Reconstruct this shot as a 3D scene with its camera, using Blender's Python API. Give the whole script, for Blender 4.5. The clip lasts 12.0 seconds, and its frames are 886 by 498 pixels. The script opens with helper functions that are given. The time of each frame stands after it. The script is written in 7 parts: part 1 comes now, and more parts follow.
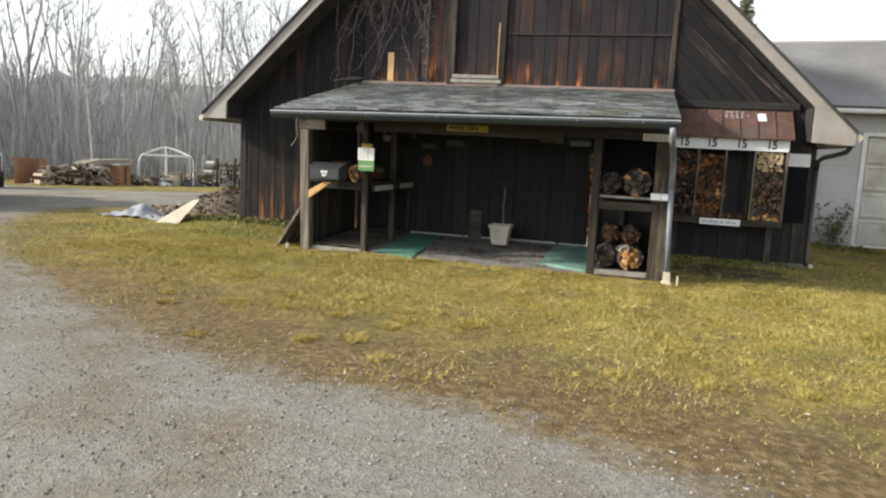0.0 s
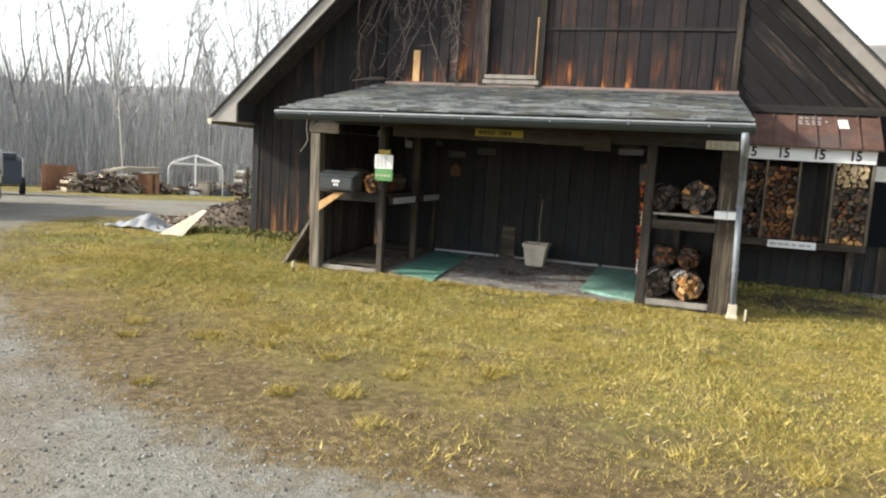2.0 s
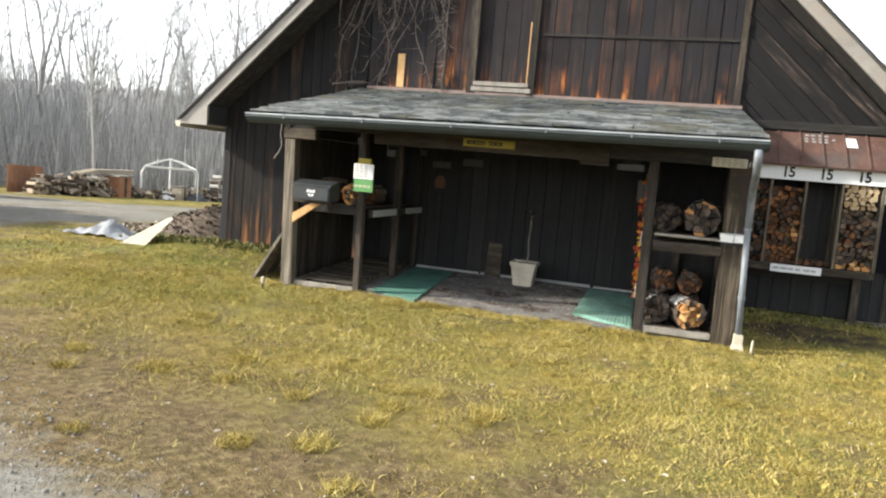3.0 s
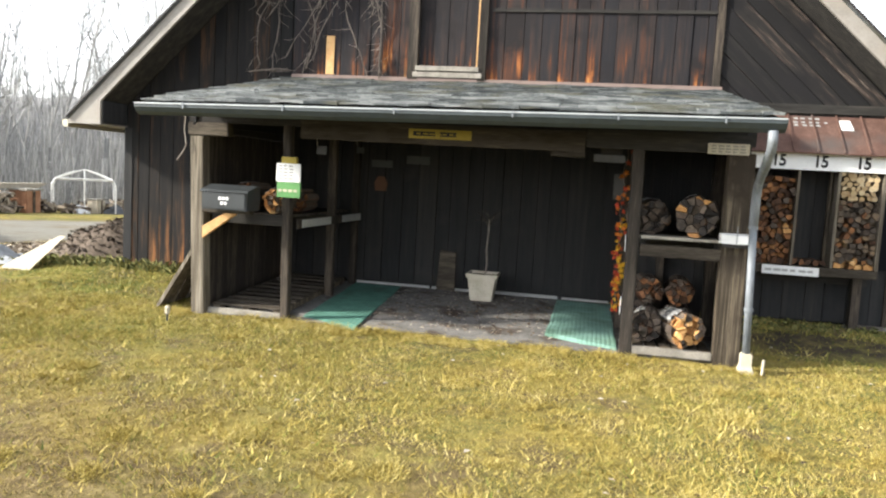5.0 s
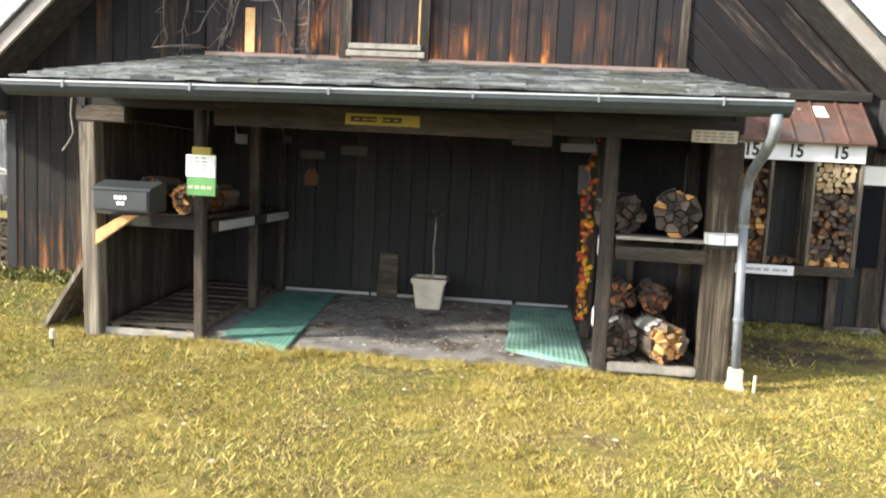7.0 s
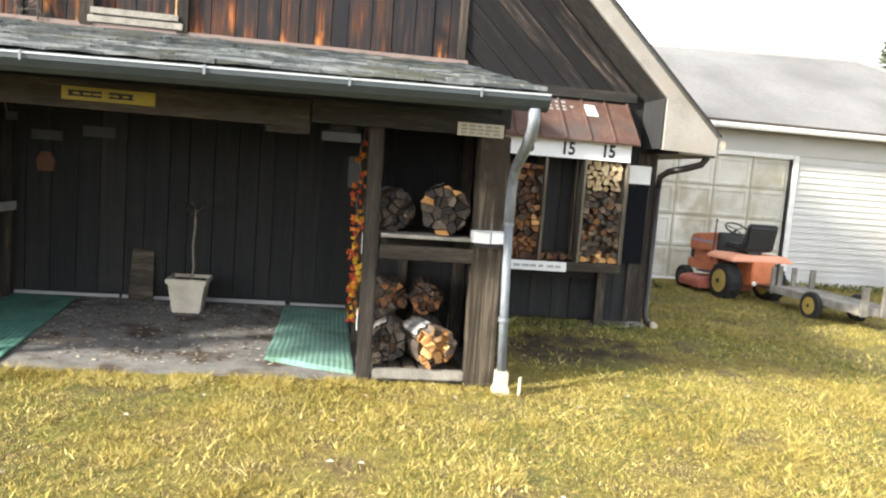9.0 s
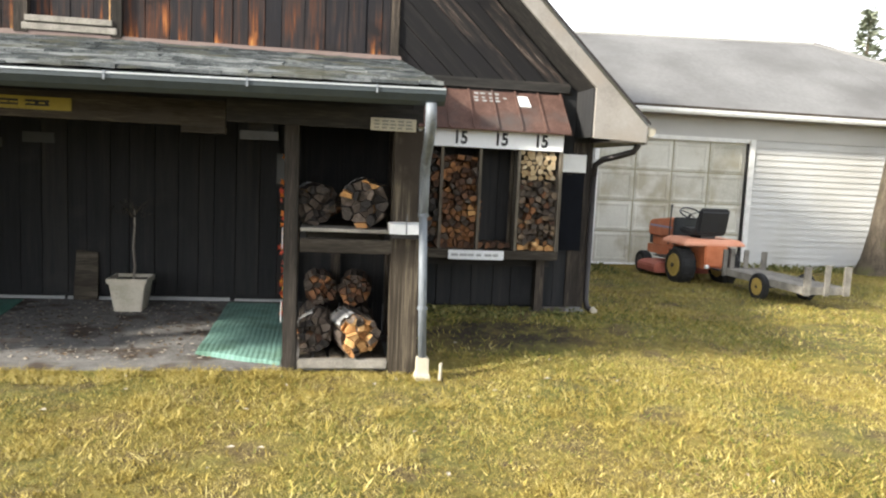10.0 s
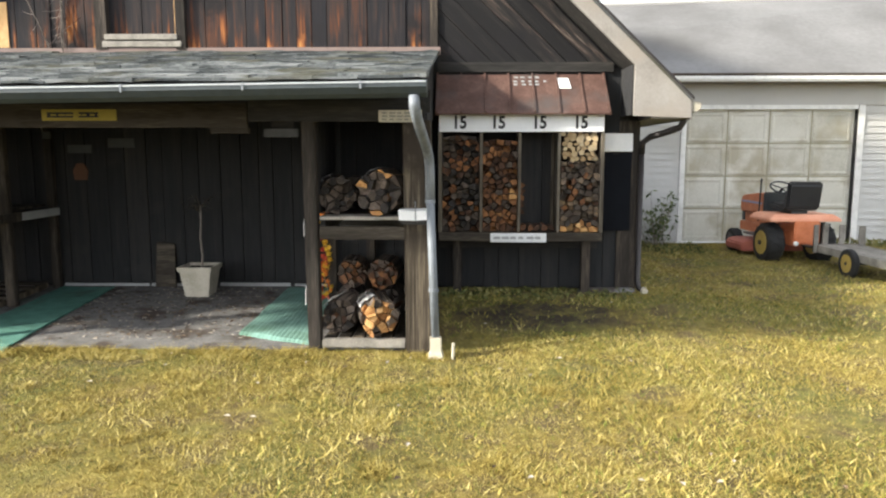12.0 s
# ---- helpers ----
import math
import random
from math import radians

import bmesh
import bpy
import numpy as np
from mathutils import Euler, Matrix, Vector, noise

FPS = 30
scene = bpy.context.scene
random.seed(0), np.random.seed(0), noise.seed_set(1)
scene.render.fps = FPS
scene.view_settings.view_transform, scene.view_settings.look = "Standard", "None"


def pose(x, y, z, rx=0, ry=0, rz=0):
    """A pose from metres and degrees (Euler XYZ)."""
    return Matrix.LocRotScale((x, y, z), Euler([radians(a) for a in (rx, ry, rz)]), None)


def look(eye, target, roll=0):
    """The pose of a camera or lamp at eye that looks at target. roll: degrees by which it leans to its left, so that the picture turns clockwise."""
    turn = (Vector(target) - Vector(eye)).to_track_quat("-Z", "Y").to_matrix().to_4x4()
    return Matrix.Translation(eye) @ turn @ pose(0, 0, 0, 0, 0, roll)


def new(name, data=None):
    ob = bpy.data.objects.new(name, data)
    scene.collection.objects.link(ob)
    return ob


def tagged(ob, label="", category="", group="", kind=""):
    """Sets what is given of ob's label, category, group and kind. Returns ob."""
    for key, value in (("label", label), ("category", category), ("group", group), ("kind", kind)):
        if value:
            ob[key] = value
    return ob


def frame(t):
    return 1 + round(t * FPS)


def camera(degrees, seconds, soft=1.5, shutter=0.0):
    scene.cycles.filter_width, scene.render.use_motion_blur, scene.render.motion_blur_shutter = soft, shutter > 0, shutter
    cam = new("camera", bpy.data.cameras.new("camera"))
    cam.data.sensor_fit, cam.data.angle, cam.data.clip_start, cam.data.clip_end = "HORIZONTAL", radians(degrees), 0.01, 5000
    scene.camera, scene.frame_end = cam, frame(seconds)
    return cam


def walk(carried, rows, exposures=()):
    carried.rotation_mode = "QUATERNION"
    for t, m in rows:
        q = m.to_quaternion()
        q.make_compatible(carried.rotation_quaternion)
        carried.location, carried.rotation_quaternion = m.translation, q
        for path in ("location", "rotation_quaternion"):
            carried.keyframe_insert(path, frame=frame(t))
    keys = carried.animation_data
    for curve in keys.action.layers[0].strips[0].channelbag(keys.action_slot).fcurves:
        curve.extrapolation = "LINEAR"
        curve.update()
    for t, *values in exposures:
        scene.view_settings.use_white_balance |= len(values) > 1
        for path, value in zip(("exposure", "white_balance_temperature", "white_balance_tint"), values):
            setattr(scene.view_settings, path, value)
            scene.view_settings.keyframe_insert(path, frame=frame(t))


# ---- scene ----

# ---------------------------------------------------------------- camera
LENS = 62.4
PATH = [
    (0, (4.704, -9.951, 1.607), (4.21, -8.032, 1.338), 3.0),
    (0.5, (4.808, -9.687, 1.585), (4.402, -7.755, 1.265), 3.4),
    (1, (4.729, -9.356, 1.578), (4.409, -7.397, 1.33), 4.6),
    (1.5, (4.598, -8.96, 1.561), (4.064, -7.048, 1.318), 2.6),
    (2, (4.486, -8.641, 1.553), (3.894, -6.746, 1.312), 3.6),
    (2.5, (4.328, -8.293, 1.562), (3.834, -6.367, 1.343), 5.5),
    (2.7, (4.288, -8.182, 1.577), (3.745, -6.269, 1.361), 4.9),
    (4.3, (3.966, -7.055, 1.503), (3.489, -5.121, 1.317), 4.4),
    (4.5, (3.929, -6.915, 1.51), (3.44, -4.986, 1.31), 3.1),
    (5, (3.783, -6.655, 1.509), (3.403, -4.701, 1.319), 3.3),
    (5.5, (3.668, -6.409, 1.517), (3.285, -4.456, 1.319), 3.9),
    (6, (3.63, -6.112, 1.517), (3.208, -4.167, 1.316), 2.3),
    (6.5, (3.519, -5.881, 1.506), (3.222, -3.916, 1.278), 3.5),
    (6.7, (3.468, -5.828, 1.519), (3.224, -3.853, 1.322), 3.2),
    (8.3, (3.507, -5.207, 1.54), (3.687, -3.238, 1.237), 3.1),
    (8.5, (3.603, -5.205, 1.553), (3.893, -3.248, 1.262), 2.5),
    (9, (3.892, -5.217, 1.556), (4.202, -3.252, 1.358), 4.4),
    (9.5, (4.138, -5.399, 1.552), (4.466, -3.443, 1.301), 3.3),
    (10, (4.428, -5.471, 1.586), (4.752, -3.509, 1.372), 2.7),
    (10.5, (4.724, -5.55, 1.611), (5.096, -3.591, 1.454), 2.0),
    (11, (4.921, -5.705, 1.611), (5.191, -3.739, 1.362), 2.5),
    (11.5, (5.17, -5.762, 1.625), (5.293, -3.776, 1.421), 1.1),
    (12, (5.379, -5.754, 1.635), (5.331, -3.772, 1.369), 0.0),
]
cam = camera(LENS, 12.0, soft=2.2)
walk(cam, [(t, look(eye, target, roll)) for t, eye, target, roll in PATH],
     exposures=[(0.0, 0.98), (2.0, 1.2), (5.5, 1.68), (8.5, 1.93), (10.0, 1.46), (10.5, 1.34), (12.0, 1.5)])

# ---------------------------------------------------------------- sky and sun (hazy winter sun from the left)
world = bpy.data.worlds.new("overcast_sky")
scene.world = world
world.use_nodes = True
wn, wl = world.node_tree.nodes, world.node_tree.links
sky = wn.new("ShaderNodeTexSky")
sky.sky_type, sky.sun_disc = "NISHITA", False
SUN_EL, SUN_AZ = radians(26), radians(248.5)
sky.sun_elevation, sky.sun_rotation = SUN_EL, SUN_AZ
sky.air_density, sky.dust_density = 1.0, 1.0
soft_sky = wn.new("ShaderNodeHueSaturation")
soft_sky.inputs["Saturation"].default_value = 0.22
wl.new(sky.outputs[0], soft_sky.inputs["Color"])
wl.new(soft_sky.outputs[0], wn["Background"].inputs[0])
wn["Background"].inputs[1].default_value = 0.17
sun = new("sun", bpy.data.lights.new("sun", "SUN"))
sun.data.energy, sun.data.angle, sun.data.color = 3.6, radians(4), (1.0, 0.93, 0.80)
SUN_DIR = Vector((math.sin(SUN_AZ) * math.cos(SUN_EL), math.cos(SUN_AZ) * math.cos(SUN_EL), math.sin(SUN_EL)))
sun.matrix_basis = look(SUN_DIR * 50, (0, 0, 0))

# ---------------------------------------------------------------- materials
def material(name, stops, rough=0.85, metal=0.0, scale=(6, 6, 6), fine=60.0, fine_mix=0.35, bump=0.4, turn=0.0,
             vary=0.0, island=0.0, detail=6.0, foot=None, stain=None, stain_scale=1.3, stain_at=(0.52, 0.66), gloss=0.4):
    """A surface whose colour runs through stops by a coarse and a fine grain, with relief and stains."""
    m = bpy.data.materials.new(name)
    m.use_nodes = True
    n, l = m.node_tree.nodes, m.node_tree.links
    bsdf = n["Principled BSDF"]
    geo = n.new("ShaderNodeNewGeometry")
    mapping = n.new("ShaderNodeMapping")
    mapping.inputs["Scale"].default_value = scale
    spin = n.new("ShaderNodeVectorRotate")
    spin.rotation_type = "Y_AXIS"
    spin.inputs["Angle"].default_value = turn
    l.new(geo.outputs["Position"], spin.inputs["Vector"])
    l.new(spin.outputs[0], mapping.inputs["Vector"])
    vec = mapping.outputs[0]
    if vary:
        info = n.new("ShaderNodeObjectInfo")
        shift = n.new("ShaderNodeVectorMath")
        shift.operation = "MULTIPLY_ADD"
        l.new(info.outputs["Random"], shift.inputs[0])
        shift.inputs[1].default_value = (37, 53, 71)
        l.new(vec, shift.inputs[2])
        vec = shift.outputs[0]
    coarse = n.new("ShaderNodeTexNoise")
    coarse.inputs["Scale"].default_value, coarse.inputs["Detail"].default_value = 1.0, detail
    coarse.inputs["Roughness"].default_value = 0.62
    l.new(vec, coarse.inputs["Vector"])
    grain = n.new("ShaderNodeTexNoise")
    grain.inputs["Scale"].default_value, grain.inputs["Detail"].default_value = fine / max(scale), 4.0
    l.new(vec, grain.inputs["Vector"])
    mix = n.new("ShaderNodeMix")
    mix.inputs[0].default_value = fine_mix
    l.new(coarse.outputs["Fac"], mix.inputs[2])
    l.new(grain.outputs["Fac"], mix.inputs[3])
    value = mix.outputs[0]
    for amount, source in ((vary, "object"), (island, "island")):
        if amount:
            src = n.new("ShaderNodeObjectInfo") if source == "object" else geo
            out = src.outputs["Random"] if source == "object" else geo.outputs["Random Per Island"]
            add = n.new("ShaderNodeMath")
            add.operation = "MULTIPLY_ADD"
            l.new(out, add.inputs[0])
            add.inputs[1].default_value = amount
            l.new(value, add.inputs[2])
            sub = n.new("ShaderNodeMath")
            sub.operation = "SUBTRACT"
            l.new(add.outputs[0], sub.inputs[0])
            sub.inputs[1].default_value = amount / 2
            value = sub.outputs[0]
    if foot:
        # paint worn off the lower ends of the boards
        low, high, amount = foot
        xyz = n.new("ShaderNodeSeparateXYZ")
        l.new(geo.outputs["Position"], xyz.inputs[0])
        near = n.new("ShaderNodeMapRange")
        near.inputs[1].default_value, near.inputs[2].default_value = low, high
        near.inputs[3].default_value, near.inputs[4].default_value = amount, 0.0
        l.new(xyz.outputs[2], near.inputs[0])
        streak = n.new("ShaderNodeTexNoise")
        streak.inputs["Scale"].default_value, streak.inputs["Detail"].default_value = 1.0, 3.0
        squeeze = n.new("ShaderNodeMapping")
        squeeze.inputs["Scale"].default_value = (13, 13, 1.6)
        l.new(geo.outputs["Position"], squeeze.inputs["Vector"])
        l.new(squeeze.outputs[0], streak.inputs["Vector"])
        gate = n.new("ShaderNodeMapRange")
        gate.inputs[1].default_value, gate.inputs[2].default_value = .46, .64
        gate.inputs[3].default_value, gate.inputs[4].default_value = .12, 1.15
        l.new(streak.outputs["Fac"], gate.inputs[0])
        worn = n.new("ShaderNodeMath")
        worn.operation = "MULTIPLY_ADD"
        l.new(near.outputs[0], worn.inputs[0])
        l.new(gate.outputs[0], worn.inputs[1])
        l.new(value, worn.inputs[2])
        value = worn.outputs[0]
    ramp = n.new("ShaderNodeValToRGB")
    while len(ramp.color_ramp.elements) < len(stops):
        ramp.color_ramp.elements.new(0.5)
    for e, (pos, col) in zip(ramp.color_ramp.elements, stops):
        e.position, e.color = pos, (*col, 1)
    l.new(value, ramp.inputs[0])
    colour = ramp.outputs[0]
    if stain:
        blot = n.new("ShaderNodeTexNoise")
        blot.inputs["Scale"].default_value, blot.inputs["Detail"].default_value = stain_scale, 7.0
        l.new(geo.outputs["Position"], blot.inputs["Vector"])
        band = n.new("ShaderNodeMapRange")
        band.inputs[1].default_value, band.inputs[2].default_value = stain_at
        l.new(blot.outputs["Fac"], band.inputs[0])
        over = n.new("ShaderNodeMix")
        over.data_type = "RGBA"
        l.new(band.outputs[0], over.inputs[0])
        l.new(colour, over.inputs[6])
        over.inputs[7].default_value = (*stain, 1)
        colour = over.outputs[2]
    l.new(colour, bsdf.inputs["Base Color"])
    bsdf.inputs["Roughness"].default_value, bsdf.inputs["Metallic"].default_value = rough, metal
    bsdf.inputs["Specular IOR Level"].default_value = gloss
    if bump:
        b = n.new("ShaderNodeBump")
        b.inputs["Strength"].default_value, b.inputs["Distance"].default_value = bump, 0.01
        l.new(value, b.inputs["Height"])
        l.new(b.outputs[0], bsdf.inputs["Normal"])
    return m


def plain(name, col, rough=0.5, metal=0.0, bump=0.08, wear=0.25, scale=9.0, gloss=0.4):
    """A painted, plastic or metal surface with slight wear."""
    lo, hi = [c * (1 - wear) for c in col], [min(1, c * (1 + wear * 0.5)) for c in col]
    return material(name, [(0.3, lo), (0.52, col), (0.75, hi)], rough, metal, (scale,) * 3, 80, 0.3, bump, gloss=gloss)


V, H, D = (11, 11, 0.9), (0.9, 11, 11), (11, 0.9, 11)
M = {}
# Blacks lifted toward blue: veiling haze is put into this wood's colour.
M["dark_board"] = material("dark_weathered_boards", [(0.3, (.021, .0218, .0238)), (0.5, (.028, .0285, .030)), (0.68, (.039, .038, .038)), (0.85, (.075, .063, .054))],
                           0.8, 0, (16, 16, 0.8), 90, .35, .5, vary=.16, stain=(.042, .041, .041), stain_scale=2.2, stain_at=(.6, .8), gloss=.12)
M["red_board"] = material("red_brown_boards", [(0.42, (0.019, 0.0185, 0.0215)), (0.58, (0.034, 0.027, 0.026)), (0.70, (0.085, 0.036, 0.022)), (0.84, (0.27, 0.10, 0.034)), (.98, (0.5, 0.30, 0.10))],
                          0.75, 0, (26, 26, 1.0), 90, .3, .5, vary=.22, foot=(2.66, 3.30, .33), stain=(.018, .016, .017), stain_scale=2.4, stain_at=(.5, .62), gloss=.12)
M["stained_board"] = material("rust_streaked_boards", [(0.44, (.0115, .0115, .0125)), (0.58, (.019, .0175, .017)), (0.70, (.055, .032, .02)), (0.86, (.21, .095, .038))],
                              0.8, 0, (16, 16, 0.8), 90, .35, .5, vary=.22, foot=(.1, 1.1, .27), stain=(.016, .0155, .016), stain_scale=1.4, stain_at=(.53, .64), gloss=.12)
# Pale streaks put the light bouncing off the board edges into the colour.
M["slant_board"] = material("edge_light_streaked_boards", [(0.44, (.014, .0138, .0148)), (0.58, (.023, .0215, .0215)), (0.67, (.06, .046, .04)), (0.80, (.26, .225, .20))],
                            0.8, 0, (1.5, 16, 20), 90, .25, .5, turn=-0.766, vary=.22, gloss=.12, stain=(.015, .0145, .016), stain_scale=2.2, stain_at=(.48, .6))
M["gray_wood"] = material("gray_weathered_wood", [(0.3, (.02, .016, .012)), (0.46, (.055, .045, .034)), (0.66, (.205, .172, .125))],
                          0.85, 0, (34, 34, 1.1), 110, .3, .6, vary=.1, stain=(.035, .028, .022), stain_scale=3.5, stain_at=(.47, .64), gloss=.12)
M["pale_post"] = material("pale_weathered_post", [(0.3, (.045, .038, .03)), (0.48, (.13, .112, .088)), (0.68, (.30, .27, .22))],
                          0.85, 0, (34, 34, 1.1), 110, .3, .6, gloss=.12)
M["gray_wood_h"] = material("gray_weathered_plank", [(0.3, (.02, .017, .014)), (0.5, (.048, .041, .033)), (0.7, (.13, .112, .09))],
                            0.85, 0, H, 110, .4, .5, vary=.1, stain=(.05, .043, .036), stain_scale=3, stain_at=(.55, .7), gloss=.12)
M["dark_beam"] = material("dark_weathered_beam", [(0.3, (.019, .0185, .018)), (0.5, (.034, .0325, .031)), (0.7, (.072, .065, .057))],
                          0.85, 0, H, 90, .4, .5, vary=.1, gloss=.12)
M["dark_post"] = material("dark_weathered_post", [(0.3, (0.017, 0.0158, 0.0142)), (0.5, (0.040, 0.0345, 0.030)), (0.7, (0.12, 0.097, 0.076))],
                          0.85, 0, V, 90, .4, .5, vary=.1, gloss=.12)
M["fresh_wood"] = material("fresh_wood", [(0.3, (.35, .19, .075)), (0.5, (.52, .31, .13)), (0.7, (.62, .42, .2))], .7, 0, (9, 9, 9), 80, .4, .3)
M["trim"] = material("beige_painted_trim", [(0.3, (.185, .17, .153)), (0.5, (.25, .232, .212)), (0.7, (.30, .283, .26))], .6, 0, (3, 3, 3), 50, .3, .15,
                     stain=(.25, .22, .19), stain_scale=1.6)
M["soffit"] = material("gray_soffit", [(0.3, (.18, .165, .15)), (0.6, (.28, .26, .24))], .7, 0, (3, 3, 3), 50, .3, .15)
M["shingle"] = material("gray_green_shingles", [(0.3, (.024, .029, .031)), (0.5, (.075, .084, .087)), (0.7, (.21, .222, .222))], .95, 0, (14, 14, 14), 160, .5, .7,
                        vary=.32, island=.3, stain=(.08, .08, .06), stain_scale=2.0)
M["gutter"] = plain("gray_green_gutter", (.042, .054, .060), .55, 0.0, .05, .3)
M["bright_metal"] = plain("bright_gutter_lip", (.45, .48, .49), .4, 0.2, .05, .15)
M["galv"] = material("galvanised_downspout", [(0.3, (.10, .115, .13)), (0.5, (.17, .19, .215)), (.7, (.27, .29, .31))], .55, .15, (14, 14, 2), 90, .4, .1)
M["cream"] = plain("cream_plastic", (.46, .42, .33), .6)
M["white_sign"] = plain("white_sign", (.74, .75, .76), .5, 0, .03, .1)
M["gray_sign"] = plain("faded_white_sign", (.33, .34, .34), .7, 0, .03, .25)
# White boards under the porch roof, darkened to hold its shade in the colour.
M["dim_sign"] = plain("shaded_white_board", (.066, .068, .068), .75, 0, .03, .3)
M["yellow"] = plain("yellow_paint", (.30, .235, .03), .6, 0, .03, .25)
M["green_paint"] = plain("green_paint", (.095, .26, .085), .5, 0, .03, .2)
M["ink"] = plain("black_ink", (.012, .012, .014), .6, 0, .0, .1)
M["gray_ink"] = plain("faded_ink", (.22, .22, .2), .7, 0, 0, .2)
M["bark"] = material("firewood_bark", [(0.3, (.025, .019, .015)), (0.5, (.075, .056, .043)), (0.7, (.17, .135, .11))], .95, 0, (25, 25, 25), 150, .5, .8, vary=.25)
M["endgrain"] = material("split_wood_faces", [(0.22, (.14, .06, .022)), (0.42, (.34, .17, .06)), (0.58, (.52, .29, .11)), (0.78, (.66, .45, .22))], .85, 0, (20, 20, 20), 140, .45, .5, vary=.5)
M["old_end"] = material("seasoned_wood_faces", [(0.25, (.035, .02, .013)), (0.45, (.085, .041, .022)), (0.6, (.18, .08, .034)), (0.82, (.33, .155, .06))], .9, 0, (20, 20, 20), 140, .45, .6, vary=.4)
M["gray_end"] = material("gray_seasoned_wood_faces", [(0.25, (.025, .021, .018)), (0.45, (.065, .052, .042)), (0.62, (.15, .11, .075)), (0.8, (.36, .23, .11))], .9, 0, (20, 20, 20), 140, .45, .6, vary=.28)
M["rust_roof"] = material("rusty_metal_roofing", [(0.3, (.06, .036, .03)), (0.5, (.115, .065, .053)), (0.7, (.2, .125, .10))], .55, .25, (5, 5, 5), 70, .4, .2,
                          stain=(.10, .085, .08), stain_scale=1.9)
M["mat"] = material("green_rubber_mat", [(0.3, (.10, .21, .175)), (0.5, (.17, .32, .27)), (0.7, (.26, .43, .38))], .8, 0, (7, 7, 7), 90, .4, .3, stain=(.11, .21, .16), stain_scale=3)
M["mat_dark"] = material("dark_green_rubber_mat", [(0.3, (.045, .125, .10)), (0.5, (.075, .20, .16)), (0.7, (.12, .27, .22))], .8, 0, (7, 7, 7), 90, .4, .3, stain=(.06, .12, .095), stain_scale=3)
M["porch_floor"] = material("dirty_concrete", [(0.28, (.065, .062, .06)), (0.5, (.15, .145, .14)), (0.66, (.25, .245, .24)), (0.8, (.46, .455, .45))], .95, 0, (9, 9, 9), 120, .5, .5,
                            stain=(.06, .045, .035), stain_scale=3.5)
M["siding"] = material("pale_gray_siding", [(0.3, (.43, .43, .42)), (0.6, (.50, .50, .49))], .6, 0, (2, 2, 2), 40, .3, .08, vary=.1, stain=(.40, .39, .36), stain_scale=.9, stain_at=(.5, .8))
M["garage_door"] = material("cream_garage_door", [(0.3, (.40, .39, .33)), (0.5, (.52, .51, .45)), (0.7, (.6, .59, .53))], .6, 0, (2.5, 2.5, 2.5), 40, .35, .1, vary=.25, stain=(.38, .35, .27), stain_scale=2)
M["roof_metal"] = material("pale_metal_roof", [(0.3, (.145, .143, .142)), (0.5, (.185, .183, .181)), (0.7, (.225, .222, .22))], .7, .05, (.7, .7, .7), 12, .4, .1, stain=(.095, .092, .088), stain_scale=.45, stain_at=(.5, .8))
M["stucco"] = plain("gray_fascia", (.46, .455, .44), .7, 0, .05, .06, 2.0)
M["white_paint"] = plain("white_paint", (.72, .72, .7), .5)
M["brown_metal"] = plain("dark_brown_downspout", (.03, .026, .026), .4, .2)
M["black_metal"] = plain("charcoal_metal", (.035, .04, .043), .4, .1)
M["pot"] = material("chalky_cream_pot", [(0.3, (.36, .33, .26)), (0.5, (.50, .465, .385)), (0.7, (.58, .55, .47))], .8, 0, (6, 6, 6), 70, .4, .2, stain=(.4, .36, .28), stain_scale=5)
M["soil"] = material("potting_soil", [(0.3, (.02, .015, .01)), (0.6, (.06, .045, .03))], .95, 0, (30, 30, 30), 150, .5, .8)
M["twig"] = material("gray_twigs", [(0.3, (.12, .105, .09)), (0.5, (.25, .225, .20)), (0.7, (.40, .37, .33))], .9, 0, (12, 12, 12), 90, .4, .4, island=.2)
M["plywood"] = material("pale_plywood", [(0.3, (.27, .235, .18)), (0.6, (.38, .34, .27))], .8, 0, (4, 4, 4), 60, .4, .2)
M["tarp"] = plain("gray_tarp", (.26, .275, .295), .5, 0, .2, .35)
M["mulch"] = material("leaf_mulch", [(0.3, (.025, .019, .014)), (0.5, (.07, .053, .04)), (0.7, (.16, .125, .095))], .95, 0, (18, 18, 18), 120, .5, .9, island=.6)
M["tree_bark"] = material("mossy_tree_bark", [(0.3, (.028, .023, .017)), (0.5, (.075, .06, .043)), (0.7, (.15, .125, .092))], .95, 0, (14, 14, 3.5), 80, .45, .9, stain=(.085, .083, .036), stain_scale=2.4)
M["orange"] = material("faded_orange_paint", [(0.3, (.40, .115, .045)), (0.5, (.55, .17, .07)), (0.7, (.64, .25, .125))], .45, 0, (5, 5, 5), 60, .35, .08)
M["salmon"] = material("sun_bleached_orange_paint", [(0.3, (.60, .235, .13)), (0.6, (.74, .36, .235))], .5, 0, (4, 4, 4), 60, .35, .08)
M["red_deck"] = material("worn_red_paint", [(0.3, (.28, .07, .05)), (0.6, (.42, .14, .10))], .55, 0, (8, 8, 8), 60, .4, .15)
M["rubber"] = plain("black_rubber", (.018, .018, .018), .8, 0, .3)
M["wheel_yellow"] = plain("yellow_wheel_paint", (.38, .27, .07), .6)
M["black_seat"] = plain("black_vinyl", (.02, .021, .024), .45)
M["cart_wood"] = material("gray_cart_boards", [(0.3, (.10, .092, .08)), (0.5, (.21, .195, .17)), (0.7, (.34, .32, .28))], .85, 0, (6, 6, 6), 80, .4, .4, vary=.15)
M["glass_dark"] = plain("dark_window_glass", (.02, .025, .03), .08, 0, 0, .1)
